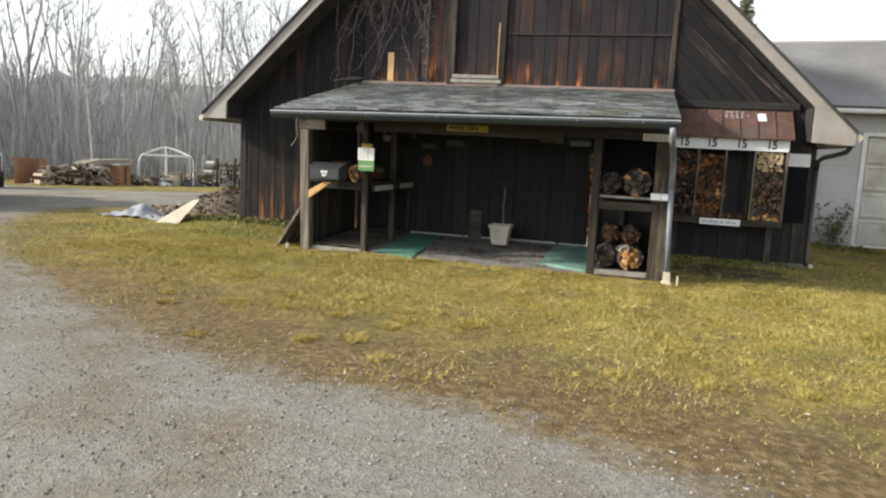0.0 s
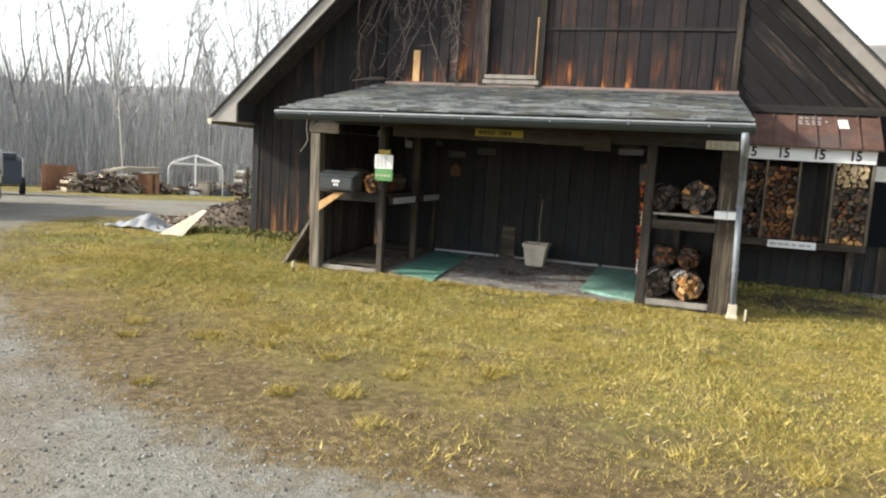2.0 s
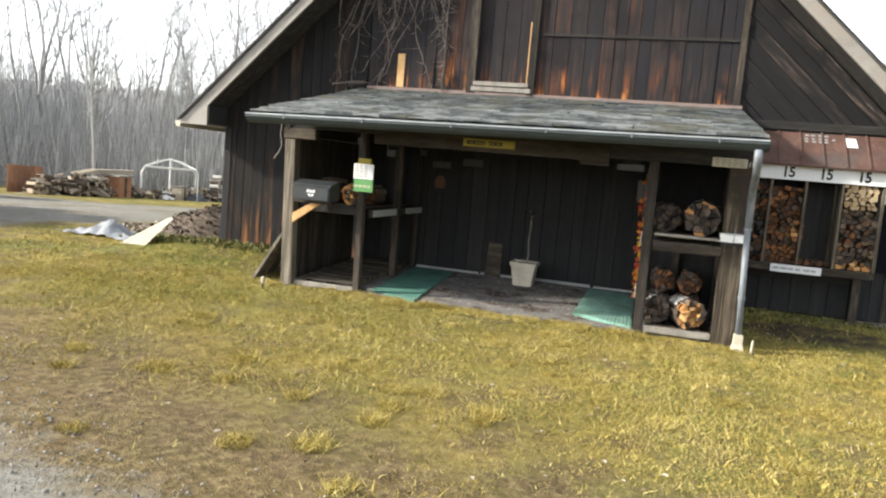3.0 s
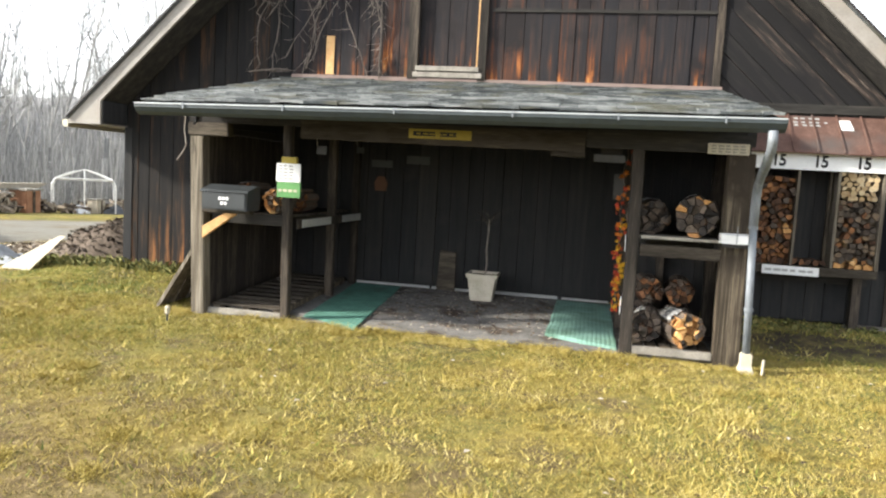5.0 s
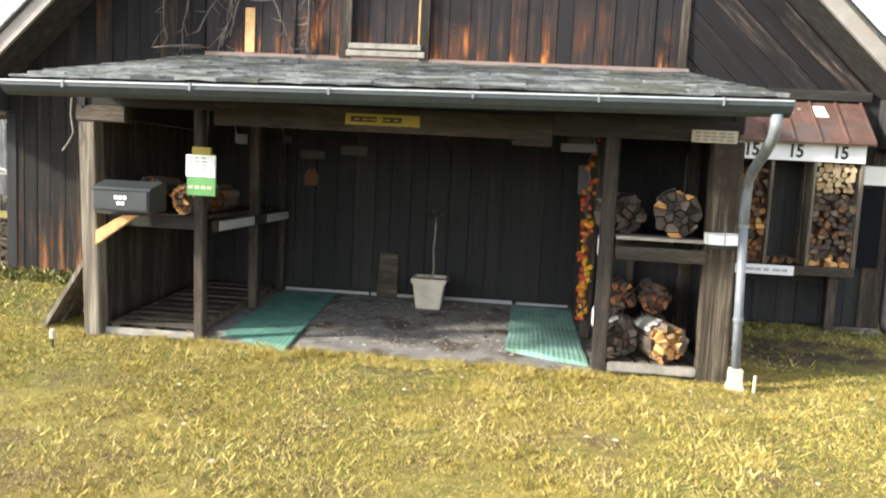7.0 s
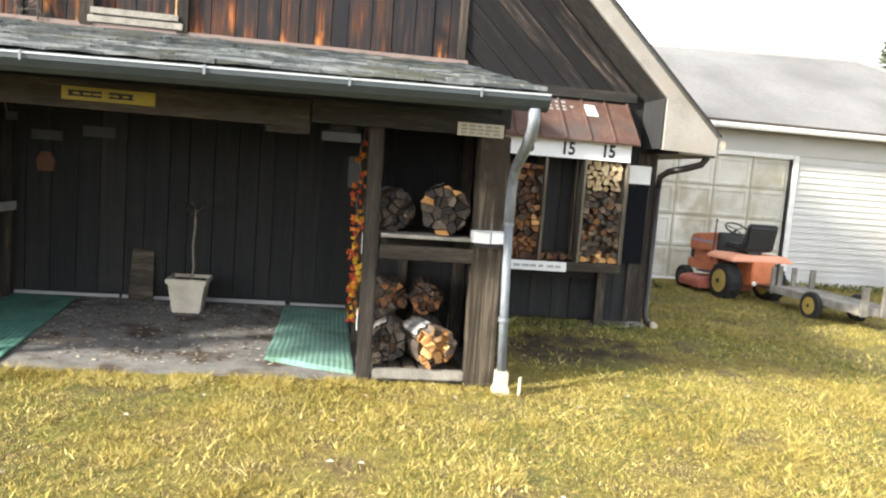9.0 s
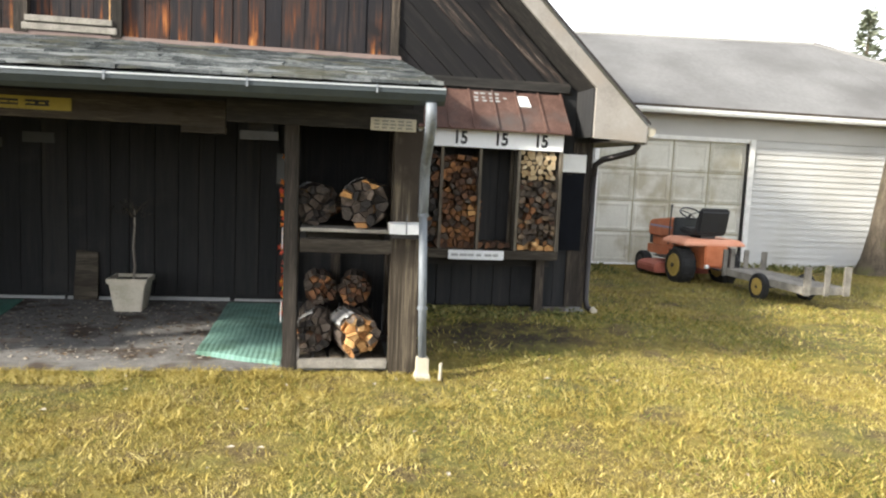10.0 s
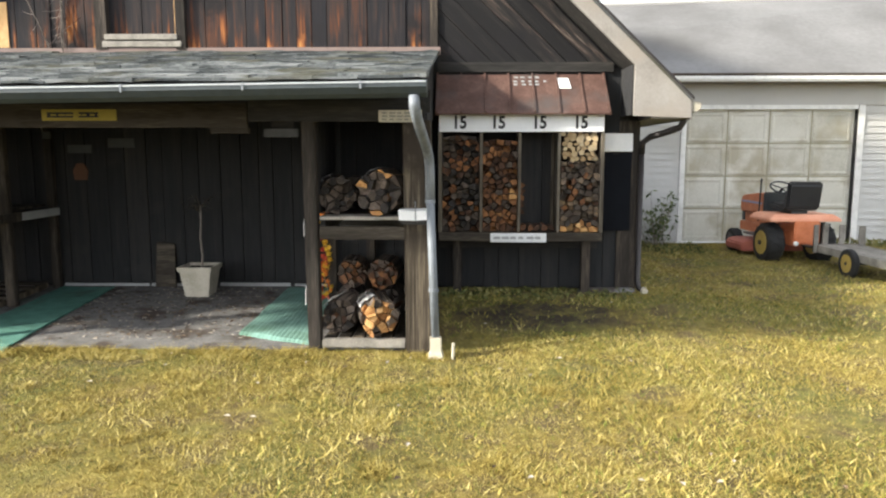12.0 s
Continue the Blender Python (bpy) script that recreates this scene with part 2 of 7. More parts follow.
M["plastic_wrap"] = plain("clear_white_wrap", (.22, .22, .22), .2, 0, .4, .3)


# ---------------------------------------------------------------- building blocks
def poly_faces(bm, rings, caps=True):
    """Skins rings of equal length into a closed body."""
    vs = [[bm.verts.new(p) for p in ring] for ring in rings]
    n = len(vs[0])
    for a, b in zip(vs, vs[1:]):
        for i in range(n):
            bm.faces.new((a[i], a[(i + 1) % n], b[(i + 1) % n], b[i]))
    if caps:
        bm.faces.new(vs[0][::-1])
        bm.faces.new(vs[-1])
    return vs


def box(bm, x0, x1, y0, y1, z0, z1):
    poly_faces(bm, [[(x0, y0, z), (x1, y0, z), (x1, y1, z), (x0, y1, z)] for z in (z0, z1)])
    return bm


def prism_y(bm, pts, y0, y1):
    """A body with the outline pts (x, z), from y0 to y1."""
    poly_faces(bm, [[(x, y, z) for x, z in pts] for y in (y0, y1)])
    return bm


def prism_x(bm, pts, x0, x1):
    """A body with the outline pts (y, z), from x0 to x1."""
    poly_faces(bm, [[(x, y, z) for y, z in pts] for x in (x0, x1)])
    return bm


def rod(bm, p, q, r0, r1=None, n=8):
    r1 = r0 if r1 is None else r1
    p, q = Vector(p), Vector(q)
    d = (q - p).normalized()
    u = d.orthogonal().normalized()
    v = d.cross(u)
    poly_faces(bm, [[c + r * (math.cos(a) * u + math.sin(a) * v) for a in (2 * math.pi * i / n for i in range(n))] for c, r in ((p, r0), (q, r1))])
    return bm


def tube(bm, pts, radii, n=8, caps=True, flat=1.0):
    """A bent tube through pts."""
    pts = [Vector(p) for p in pts]
    rings, u = [], None
    for i, p in enumerate(pts):
        d = (pts[min(i + 1, len(pts) - 1)] - pts[max(i - 1, 0)]).normalized()
        u = (u - d * u.dot(d)).normalized() if u is not None else d.orthogonal().normalized()
        v = d.cross(u)
        r = radii[i] if isinstance(radii, (list, tuple)) else radii
        rings.append([p + r * (math.cos(a) * u + flat * math.sin(a) * v) for a in (2 * math.pi * k / n for k in range(n))])
    poly_faces(bm, rings, caps)
    return bm


def lathe(bm, profile, axis_point, axis="x", n=20):
    """A turned body: profile of (along, radius)."""
    rings = []
    for a, r in profile:
        ring = []
        for k in range(n):
            c, s = r * math.cos(2 * math.pi * k / n), r * math.sin(2 * math.pi * k / n)
            off = {"x": (a, c, s), "y": (c, a, s), "z": (c, s, a)}[axis]
            ring.append(Vector(axis_point) + Vector(off))
        rings.append(ring)
    poly_faces(bm, rings)
    return bm


LOCAL = set()


def rig(name, m, label, category, group="", kind=""):
    """A thing whose parts are built round its own origin."""
    ob = new(name)
    ob.empty_display_size = 0.1
    ob.matrix_basis = m
    LOCAL.add(ob.name)
    return tagged(ob, label, category, group, kind)


def thing(name, at, label, category, group="", kind=""):
    ob = new(name)
    ob.empty_display_size = 0.1
    ob.matrix_basis = Matrix.Translation(at)
    return tagged(ob, label, category, group, kind)


def finish(bm, bevel=0.0, smooth=False):
    bmesh.ops.recalc_face_normals(bm, faces=bm.faces)
    if bevel:
        bmesh.ops.bevel(bm, geom=list(bm.edges), offset=bevel, segments=2, affect="EDGES", clamp_overlap=True)
    me = bpy.data.meshes.new("mesh")
    bm.to_mesh(me)
    bm.free()
    if smooth:
        me.polygons.foreach_set("use_smooth", [True] * len(me.polygons))
    return me


def adopt(ob, parent):
    ob.parent = parent
    if parent.parent is None and parent.name not in LOCAL:
        ob.matrix_parent_inverse = parent.matrix_basis.inverted()
    return ob


def part(name, bm, mat, parent, label="", bevel=0.0, smooth=False):
    """Links bm as one mesh under a thing or a part."""
    me = finish(bm, bevel, smooth)
    for m in mat if isinstance(mat, (list, tuple)) else [mat]:
        me.materials.append(m)
    ob = adopt(new(name, me), parent)
    return tagged(ob, label)


def solo(name, bm, mat, label, category, group="", kind="", bevel=0.0, smooth=False):
    """A thing that is one mesh."""
    me = finish(bm, bevel, smooth)
    me.materials.append(mat)
    return tagged(new(name, me), label, category, group, kind)


def piece(name, me, m, parent):
    ob = new(name, me)
    ob.matrix_basis = m
    return adopt(ob, parent)


def B():
    return bmesh.new()


def boxpart(name, dims, mat, parent, label="", bevel=0.0):
    return part(name, box(B(), *dims), mat, parent, label, bevel)


def raw(name, verts, faces, mats, index=None, smooth=False):
    me = bpy.data.meshes.new(name)
    me.from_pydata(verts, [], faces)
    for m in mats:
        me.materials.append(m)
    if index is not None:
        me.polygons.foreach_set("material_index", index)
    if smooth:
        me.polygons.foreach_set("use_smooth", [True] * len(me.polygons))
    me.update()
    return me


rng = random.Random(7)


def U(a, b):
    return rng.uniform(a, b)


def ease(a, b, x):
    t = min(1, max(0, (x - a) / (b - a)))
    return t * t * (3 - 2 * t)


# ---------------------------------------------------------------- ground: lawn and gravel drive in one sheet
def gz(x, y):
    """Height of the ground: nearly level, rising a little towards the barn's front."""
    rise = 0.12 * ease(-0.2, 2.1, y) * ease(-4.2, -2.3, x) * (1 - ease(7.2, 8.8, x)) * (1 - ease(9, 14, y))
    away = -0.6 * x + 0.8 * y
    fall = 0.044 * max(0, min(60, away) - 8) * (1 - ease(-3, 2, x))
    bed = 0.09 * ease(-.12, .08, x) * (1 - ease(4.95, 5.15, x)) * ease(.1, .3, y)
    return 0.02 + rise - fall - bed + 0.018 * noise.noise((x * 0.5, y * 0.5, 3.1)) * (1 - ease(20, 40, abs(x) + abs(y)))


BORDER = [(-34, 9), (-12, 5.0), (-6.4, 3.4), (-5.95, 1.2), (-4.9, -.6), (-3.4, -2.0), (-.6, -3.9), (1.4, -5.0), (2.6, -5.4), (3.7, -5.5), (4.8, -5.9), (6.4, -6.7), (9.5, -8.0), (16, -11), (30, -40)]


def inside(x, y, poly):
    hit = False
    for (ax, ay), (bx, by) in zip(poly, poly[1:] + poly[:1]):
        if (ay > y) != (by > y) and x < (bx - ax) * (y - ay) / (by - ay) + ax:
            hit = not hit
    return hit


def edge_dist(x, y, line):
    best = 1e9
    for (ax, ay), (bx, by) in zip(line, line[1:]):
        dx, dy = bx - ax, by - ay
        t = min(1, max(0, ((x - ax) * dx + (y - ay) * dy) / (dx * dx + dy * dy)))
        best = min(best, math.hypot(x - ax - t * dx, y - ay - t * dy))
    return best


DRIVE = BORDER + [(-60, -40)]
BACK_ROAD = [(-9.0, 2.0), (-5.9, 3.2), (-4.7, 5.8), (-2.2, 9.0), (3, 16), (3, 24), (-10.0, 15.2), (-12.2, 11.3), (-16.8, 11.9), (-34, 9), (-34, 2)]


def gravel(x, y):
    """Signed distance into the gravel, in metres: above zero is gravel."""
    d1 = edge_dist(x, y, BORDER) * (1 if inside(x, y, DRIVE) else -1)
    d2 = edge_dist(x, y, BACK_ROAD + BACK_ROAD[:1]) * (1 if inside(x, y, BACK_ROAD) else -1)
    return max(d1, d2)


def axis_steps(spans):
    out = []
    for a, b, n in spans:
        out += [a + (b - a) * i / n for i in range(n)]
    return out + [spans[-1][1]]


xs = axis_steps([(-900, -120, 5), (-120, -30, 9), (-30, -8, 44), (-8, 12, 134), (12, 30, 36), (30, 120, 9), (120, 900, 5)])
ys = axis_steps([(-900, -60, 5), (-60, -12, 12), (-12, 4, 120), (4, 20, 48), (20, 60, 20), (60, 900, 6)])
gv, gf, gmask = [], [], []
for y in ys:
    for x in xs:
        gv.append((x, y, gz(x, y)))
        near = -40 < x < 30 and -45 < y < 30
        gmask.append(max(-2.0, min(2.0, gravel(x, y))) if near else (2.0 if inside(x, y, DRIVE) and x > -60 else -2.0))
W = len(xs)
for j in range(len(ys) - 1):
    for i in range(W - 1):
        gf.append((j * W + i, j * W + i + 1, (j + 1) * W + i + 1, (j + 1) * W + i))


def ground_material():
    m = bpy.data.materials.new("winter_lawn_and_gravel")
    m.use_nodes = True
    n, l = m.node_tree.nodes, m.node_tree.links
    geo = n.new("ShaderNodeNewGeometry")
    att = n.new("ShaderNodeAttribute")
    att.attribute_name = "gravel"

    def tex(scale, detail=8.0, rough=.6, kind="ShaderNodeTexNoise"):
        t = n.new(kind)
        t.inputs["Scale"].default_value = scale
        if kind == "ShaderNodeTexNoise":
            t.inputs["Detail"].default_value, t.inputs["Roughness"].default_value = detail, rough
        l.new(geo.outputs["Position"], t.inputs["Vector"])
        return t.outputs[0]

    def ramp(fac, stops):
        r = n.new("ShaderNodeValToRGB")
        while len(r.color_ramp.elements) < len(stops):
            r.color_ramp.elements.new(.5)
        for e, (p, c) in zip(r.color_ramp.elements, stops):
            e.position, e.color = p, (*c, 1)
        l.new(fac, r.inputs[0])
        return r.outputs[0]

    def mixc(fac, a, b):
        x = n.new("ShaderNodeMix")
        x.data_type = "RGBA"
        l.new(fac, x.inputs[0])
        l.new(a, x.inputs[6])
        l.new(b, x.inputs[7])
        return x.outputs[2]

    def maths(op, a, b, clamp=False):
        x = n.new("ShaderNodeMath")
        x.operation, x.use_clamp = op, clamp
        for k, v in enumerate((a, b)):
            if isinstance(v, (int, float)):
                x.inputs[k].default_value = v
            else:
                l.new(v, x.inputs[k])
        return x.outputs[0]

    straw = ramp(tex(9), [(.3, (.10, .072, .018)), (.45, (.23, .175, .04)), (.6, (.33, .265, .07)), (.75, (.45, .38, .14))])
    green = ramp(tex(11), [(.3, (.05, .062, .014)), (.5, (.13, .145, .03)), (.7, (.22, .22, .05))])
    lawn = mixc(ramp(tex(.55, 5), [(.42, (0, 0, 0)), (.62, (1, 1, 1))]), straw, green)
    thatch = ramp(tex(40), [(.35, (.05, .036, .02)), (.6, (.14, .10, .055))])
    lawn = mixc(ramp(tex(2.4, 9), [(.46, (0, 0, 0)), (.62, (.8, .8, .8))]), lawn, thatch)
    # a worn strip of brown earth and moss along the drive
    worn_noise = tex(1.1, 8)
    soil = ramp(tex(14), [(.3, (.05, .034, .017)), (.5, (.125, .088, .045)), (.7, (.235, .175, .095))])
    shift = maths("MULTIPLY_ADD", worn_noise, 1.7)
    n_shift = shift.node
    n_shift.inputs[2].default_value = -.85
    att3 = n.new("ShaderNodeAttribute")
    att3.attribute_name = "worn_edge"
    edge = maths("ADD", att3.outputs["Fac"], shift)
    worn = maths("MULTIPLY_ADD", edge, .55, True)
    worn.node.inputs[2].default_value = 1.42
    worn = maths("MULTIPLY", worn, .88)
    lawn = mixc(worn, lawn, soil)
    att2 = n.new("ShaderNodeAttribute")
    att2.attribute_name = "bare_soil"
    dark = ramp(tex(20), [(.3, (.018, .014, .010)), (.6, (.05, .038, .026))])
    lawn = mixc(maths("MULTIPLY", att2.outputs["Fac"], ramp(tex(5, 7), [(.35, (.1, .1, .1)), (.55, (1, 1, 1))])), lawn, dark)
    stones = ramp(tex(75, 2, .5, "ShaderNodeTexVoronoi"), [(.0, (.36, .355, .325)), (.35, (.23, .226, .20)), (.7, (.12, .117, .10))])
    bed = ramp(tex(16), [(.3, (.145, .14, .12)), (.5, (.225, .219, .192)), (.7, (.315, .308, .275))])
    grav = mixc(tex(3), stones, bed)
    damp = ramp(tex(.8, 6), [(.46, (0, 0, 0)), (.68, (.62, .62, .62))])
    grav = mixc(damp, grav, soil)
    sharp = maths("MULTIPLY_ADD", maths("ADD", att.outputs["Fac"], maths("MULTIPLY", maths("SUBTRACT", tex(4, 8), .5), 1.2)), 2.2, True)
    sharp.node.inputs[2].default_value = 0.1
    colour = mixc(sharp, lawn, grav)
    bsdf = n["Principled BSDF"]
    l.new(colour, bsdf.inputs["Base Color"])
    bsdf.inputs["Roughness"].default_value = .95
    bsdf.inputs["Specular IOR Level"].default_value = .2
    b = n.new("ShaderNodeBump")
    b.inputs["Strength"].default_value, b.inputs["Distance"].default_value = .8, .03
    l.new(maths("ADD", tex(28, 6), maths("MULTIPLY", tex(90, 3), .5)), b.inputs["Height"])
    l.new(b.outputs[0], bsdf.inputs["Normal"])
    return m


M["ground"] = ground_material()
gme = raw("ground", gv, gf, [M["ground"]], smooth=True)
gme.attributes.new("gravel", "FLOAT", "POINT").data.foreach_set("value", gmask)
gme.attributes.new("worn_edge", "FLOAT", "POINT").data.foreach_set("value", [g - 1.6 * (1 - ease(-3.2, .8, q[0])) for g, q in zip(gmask, gv)])
soil_mask = [math.exp(-max(0, ((x - 6.1) / 1.0) ** 2 + ((y - 1.15) / .55) ** 2 - .5) * 2.2) if 3 < x < 9 and -2 < y < 3 else 0 for x, y, z in gv]
gme.attributes.new("bare_soil", "FLOAT", "POINT").data.foreach_set("value", soil_mask)
ground = tagged(new("ground", gme), "yellow-green winter lawn running into a gray gravel drive", "ground", kind="structure")


# ---------------------------------------------------------------- the barn
WY = 2.2                      # face of the gable wall
XL, XR = -2.33, 7.27          # wall corners
PEAK_X, EAVE_Z, SLOPE = 2.50, 2.035, 0.962
RAKE_L, RAKE_R = -2.78, 7.65


def roof_z(x, drop=0.0):
    """Height of the roof's upper face at x."""
    return EAVE_Z + SLOPE * (PEAK_X - RAKE_L - abs(x - PEAK_X)) - drop


barn = thing("barn", (PEAK_X, WY, 0.14), "dark weathered wooden barn with a steep gable and pale trim", "barn")

# walls behind the boards
wall = part("front_wall", prism_y(B(), [(XL, 0.0), (XR, 0.0), (XR, roof_z(XR, .22)), (PEAK_X, roof_z(PEAK_X, .22)), (XL, roof_z(XL, .22))], WY + .03, WY + .15),
            M["dark_board"], barn, "dark plank gable wall")
boxpart("side_wall", (XL, XL + .12, WY + .15, 13, 0.0, roof_z(XL, .25)), M["dark_board"], barn)
boxpart("side_wall", (XR - .12, XR, WY + .15, 13, 0.0, roof_z(XR, .25)), M["dark_board"], barn)
part("back_wall", prism_y(B(), [(XL, 0.0), (XR, 0.0), (XR, roof_z(XR, .22)), (PEAK_X, roof_z(PEAK_X, .22)), (XL, roof_z(XL, .22))], 13, 13.12), M["dark_board"], barn)
boxpart("foundation", (XL - .02, XR + .02, WY + .02, 13.1, -.2, .13), M["porch_floor"], barn, "stained concrete foundation strip")

# roof slabs, rake boards, soffits and boxed eave ends
for side, tip in ((-1, RAKE_L), (1, RAKE_R)):
    pts = [(tip, roof_z(tip)), (PEAK_X, roof_z(PEAK_X)), (PEAK_X, roof_z(PEAK_X) - .03), (tip, roof_z(tip) - .03)]
    part("roof_slope", prism_y(B(), pts, 1.63, 13.4), M["shingle"], barn, "gray shingle roof slope")
    if side < 0:
        pts = [(tip, roof_z(tip) - .032), (PEAK_X, roof_z(PEAK_X) - .032), (PEAK_X, roof_z(PEAK_X) - .225), (XL, roof_z(XL) - .225), (XL, 1.95), (tip, 1.95)]
    else:
        pts = [(tip, roof_z(tip) - .032), (PEAK_X, roof_z(PEAK_X) - .032), (PEAK_X, roof_z(PEAK_X) - .225), (XR - .18, roof_z(XR - .18) - .225), (XR - .18, 1.98), (tip, 1.96)]
    part("rake_board", prism_y(B(), pts, 1.65, 1.69), M["trim"], barn, "pale beige rake board with boxed eave end")
    a, b = (XL, PEAK_X) if side < 0 else (PEAK_X, XR)
    pts = [(a, roof_z(a) - .19), (b, roof_z(b) - .19), (b, roof_z(b) - .215), (a, roof_z(a) - .215)]
    part("rake_soffit", prism_y(B(), pts, 1.69, WY + .03), M["dark_beam"], barn)
    lo, hi = (tip, XL) if side < 0 else (XR, tip)
    boxpart("eave_soffit", (lo + .003, hi - .003, 1.69, 13.3, 1.95, 1.97), M["soffit"], barn)
    boxpart("eave_fascia", (tip - .02 if side < 0 else tip - .003, tip + .003 if side < 0 else tip + .02, 1.66, 13.3, 1.94, roof_z(tip) - .005), M["trim"], barn)
    wx = XL if side < 0 else XR - .18
    boxpart("return_board", (min(wx, wx - side * .02), max(wx, wx - side * .02), 1.69, WY - .03, 1.972 if side < 0 else 1.99, roof_z(wx) - .22), M["dark_board"], barn)
    part("roof_edge", prism_y(B(), [(tip - .02 * -side, roof_z(tip) + .001), (PEAK_X, roof_z(PEAK_X) + .012), (PEAK_X, roof_z(PEAK_X) - .028), (tip - .02 * -side, roof_z(tip) - .028)], 1.61, 1.628),
         M["brown_metal"], barn, "thin dark roof edge")
    gx0 = tip + side * .024
    part("eave_gutter", prism_y(B(), [(gx0, roof_z(tip) - .04), (gx0 + side * .085, roof_z(tip) - .05), (gx0 + side * .08, roof_z(tip) - .10), (gx0 + side * .05, roof_z(tip) - .135), (gx0, roof_z(tip) - .135)], 1.67, 13.3), M["cream"], barn, "pale eave gutter")


# boards of the gable wall, one by one
def gable_boards(x0, x1, z0, top, mat, name="board", y=WY, width=(.15, .24), lean=0):
    x = x0
    while x < x1 - .02:
        w = min(U(*width), x1 - x)
        if x1 - x - w < .06:
            w = x1 - x
        zb = z0 + U(-.015, .015)
        p = [(x + .004, zb), (x + w - .004, zb), (x + w - .004, top(x + w)), (x + .004, top(x))]
        d = U(0, .014)
        if min(top(x), top(x + w)) - zb > .05:
            bm = prism_y(B(), p, y - d, y + .028)
            part(name, bm, mat(x) if callable(mat) else mat, wall)
        x += w


UP = 2.70                                     # foot of the upper boards
under = lambda x: roof_z(x) - .23
gable_boards(XL + .01, -.02, .16, under, M["stained_board"])
gable_boards(0.0, 1.50, UP, under, M["red_board"])
gable_boards(2.46, 5.05, UP, under, M["red_board"])
gable_boards(1.62, 2.36, 2.86, lambda x: 4.5, M["red_board"], "loft_door_board", WY + .03)
gable_boards(1.5, 2.46, 4.5, under, M["dark_board"])
gable_boards(-.02, 5.16, .20, lambda x: 2.66, M["dark_board"])
gable_boards(5.16, XR - .01, .16, lambda x: 2.50, M["dark_board"])
# slanting boards on the wing beside the corner board
c, s = 1 / math.hypot(1, SLOPE), SLOPE / math.hypot(1, SLOPE)
k = 0.02
while k < 2.6:
    w = U(.15, .22)
    # stripes parallel to the roof slope, cut off at the corner board and the lower trim
    def cut(d):
        zc = under(5.13) - d / c
        xe = 5.13 + (zc - 2.56) / SLOPE
        return zc, xe
    (za, xa), (zb, xb) = cut(k), cut(min(2.6, k + w - .006))
    if zb > 2.6:
        d = U(0, .014)
        part("board", prism_y(B(), [(5.13, za), (5.13, zb), (xb, 2.56), (xa, 2.56)], WY - d * 2, WY + .028), M["slant_board"], wall)
    k += w
boxpart("corner_board", (5.05, 5.13, WY - .045, WY + .03, 2.72, under(5.13) + .03), M["dark_post"], wall)
boxpart("trim_board", (5.13, 6.98, WY - .05, WY + .03, 2.46, 2.56), M["dark_beam"], wall)
boxpart("bare_board", (.44, .545, WY - .024, WY - .014, 2.73, 3.2), M["fresh_wood"], wall, "bright bare orange board")
boxpart("trim_board", (2.50, 5.05, WY - .03, WY - .012, 3.52, 3.56), M["dark_beam"], wall, "thin gray weathered batten")
boxpart("flashing_board", (0.0, 5.16, WY - .05, WY, 2.64, 2.72), plain("pinkish_faded_board", (.2, .15, .135), .85), wall, "faded pinkish flashing board")
# corner timbers
boxpart("corner_post", (XR - .20, XR + .015, WY - .03, WY + .16, .12, 1.95), M["dark_post"], wall)
boxpart("corner_post", (XL - .015, XL + .10, WY - .02, WY + .16, .12, 1.95), M["dark_board"], wall)
boxpart("cladding_panel", (6.86, 7.2, WY - .055, WY - .02, .78, 1.62), plain("blue_black_felt", (.007, .008, .011), .9, 0, .2, gloss=.1), wall, "blue-black felt panel")

# closed loft door over the porch roof
loft = thing("loft_door", (1.99, WY, 2.72), "closed dark plank loft door with a gray weathered sill", "door", kind="structure")
boxpart("jamb", (1.50, 1.62, WY - .06, WY + .03, 2.70, 4.6), M["dark_post"], loft)
boxpart("jamb", (2.36, 2.46, WY - .06, WY + .03, 2.70, 4.6), M["dark_post"], loft)
boxpart("head", (1.62, 2.36, WY - .05, WY + .03, 4.5, 4.6), M["dark_beam"], loft)
boxpart("sill", (1.60, 2.38, WY - .08, WY + .03, 2.80, 2.86), M["cart_wood"], loft, "gray weathered sill", .006)
boxpart("sill_board", (1.57, 2.42, WY - .07, WY + .03, 2.725, 2.79), M["cart_wood"], loft, "", .006)
boxpart("bright_edge", (2.335, 2.357, WY - .01, WY + .03, 2.87, 3.7), M["fresh_wood"], loft, "split orange board edge")


# ---------------------------------------------------------------- the porch
porch = thing("porch", (2.5, 1.0, 0.05), "open timber porch with a shingled lean-to roof", "porch")
RX0, RX1 = -0.085, 5.12
RY0, RZ0, RY1, RZ1 = -0.80, 2.115, 2.16, 2.665


def rzp(y):
    return RZ0 + (RZ1 - RZ0) * (y - RY0) / (RY1 - RY0)


def sag(x, y):
    """The old roof hangs lower at its far eave corner."""
    return .068 * (RX1 - x) / (RX1 - RX0) * (RY1 - y) / (RY1 - RY0)


def sagged(bm):
    for q in bm.verts:
        q.co.z -= sag(q.co.x, q.co.y)
    return bm


roof = part("roof_deck", sagged(prism_x(B(), [(RY0, RZ0 - .03), (RY1, RZ1 - .03), (RY1, RZ1 - .005), (RY0, RZ0 - .005)], RX0 + .01, RX1 - .01)), M["dark_beam"], porch, "dark board roof deck")
# rafters
for i in range(9):
    x = RX0 + .1 + i * (RX1 - RX0 - .26) / 8
    part("rafter", sagged(prism_x(B(), [(RY0 + .1, rzp(RY0 + .1) - .135), (RY1, RZ1 - .135), (RY1, RZ1 - .032), (RY0 + .1, rzp(RY0 + .1) - .032)], x, x + .05)), M["dark_beam"], porch)


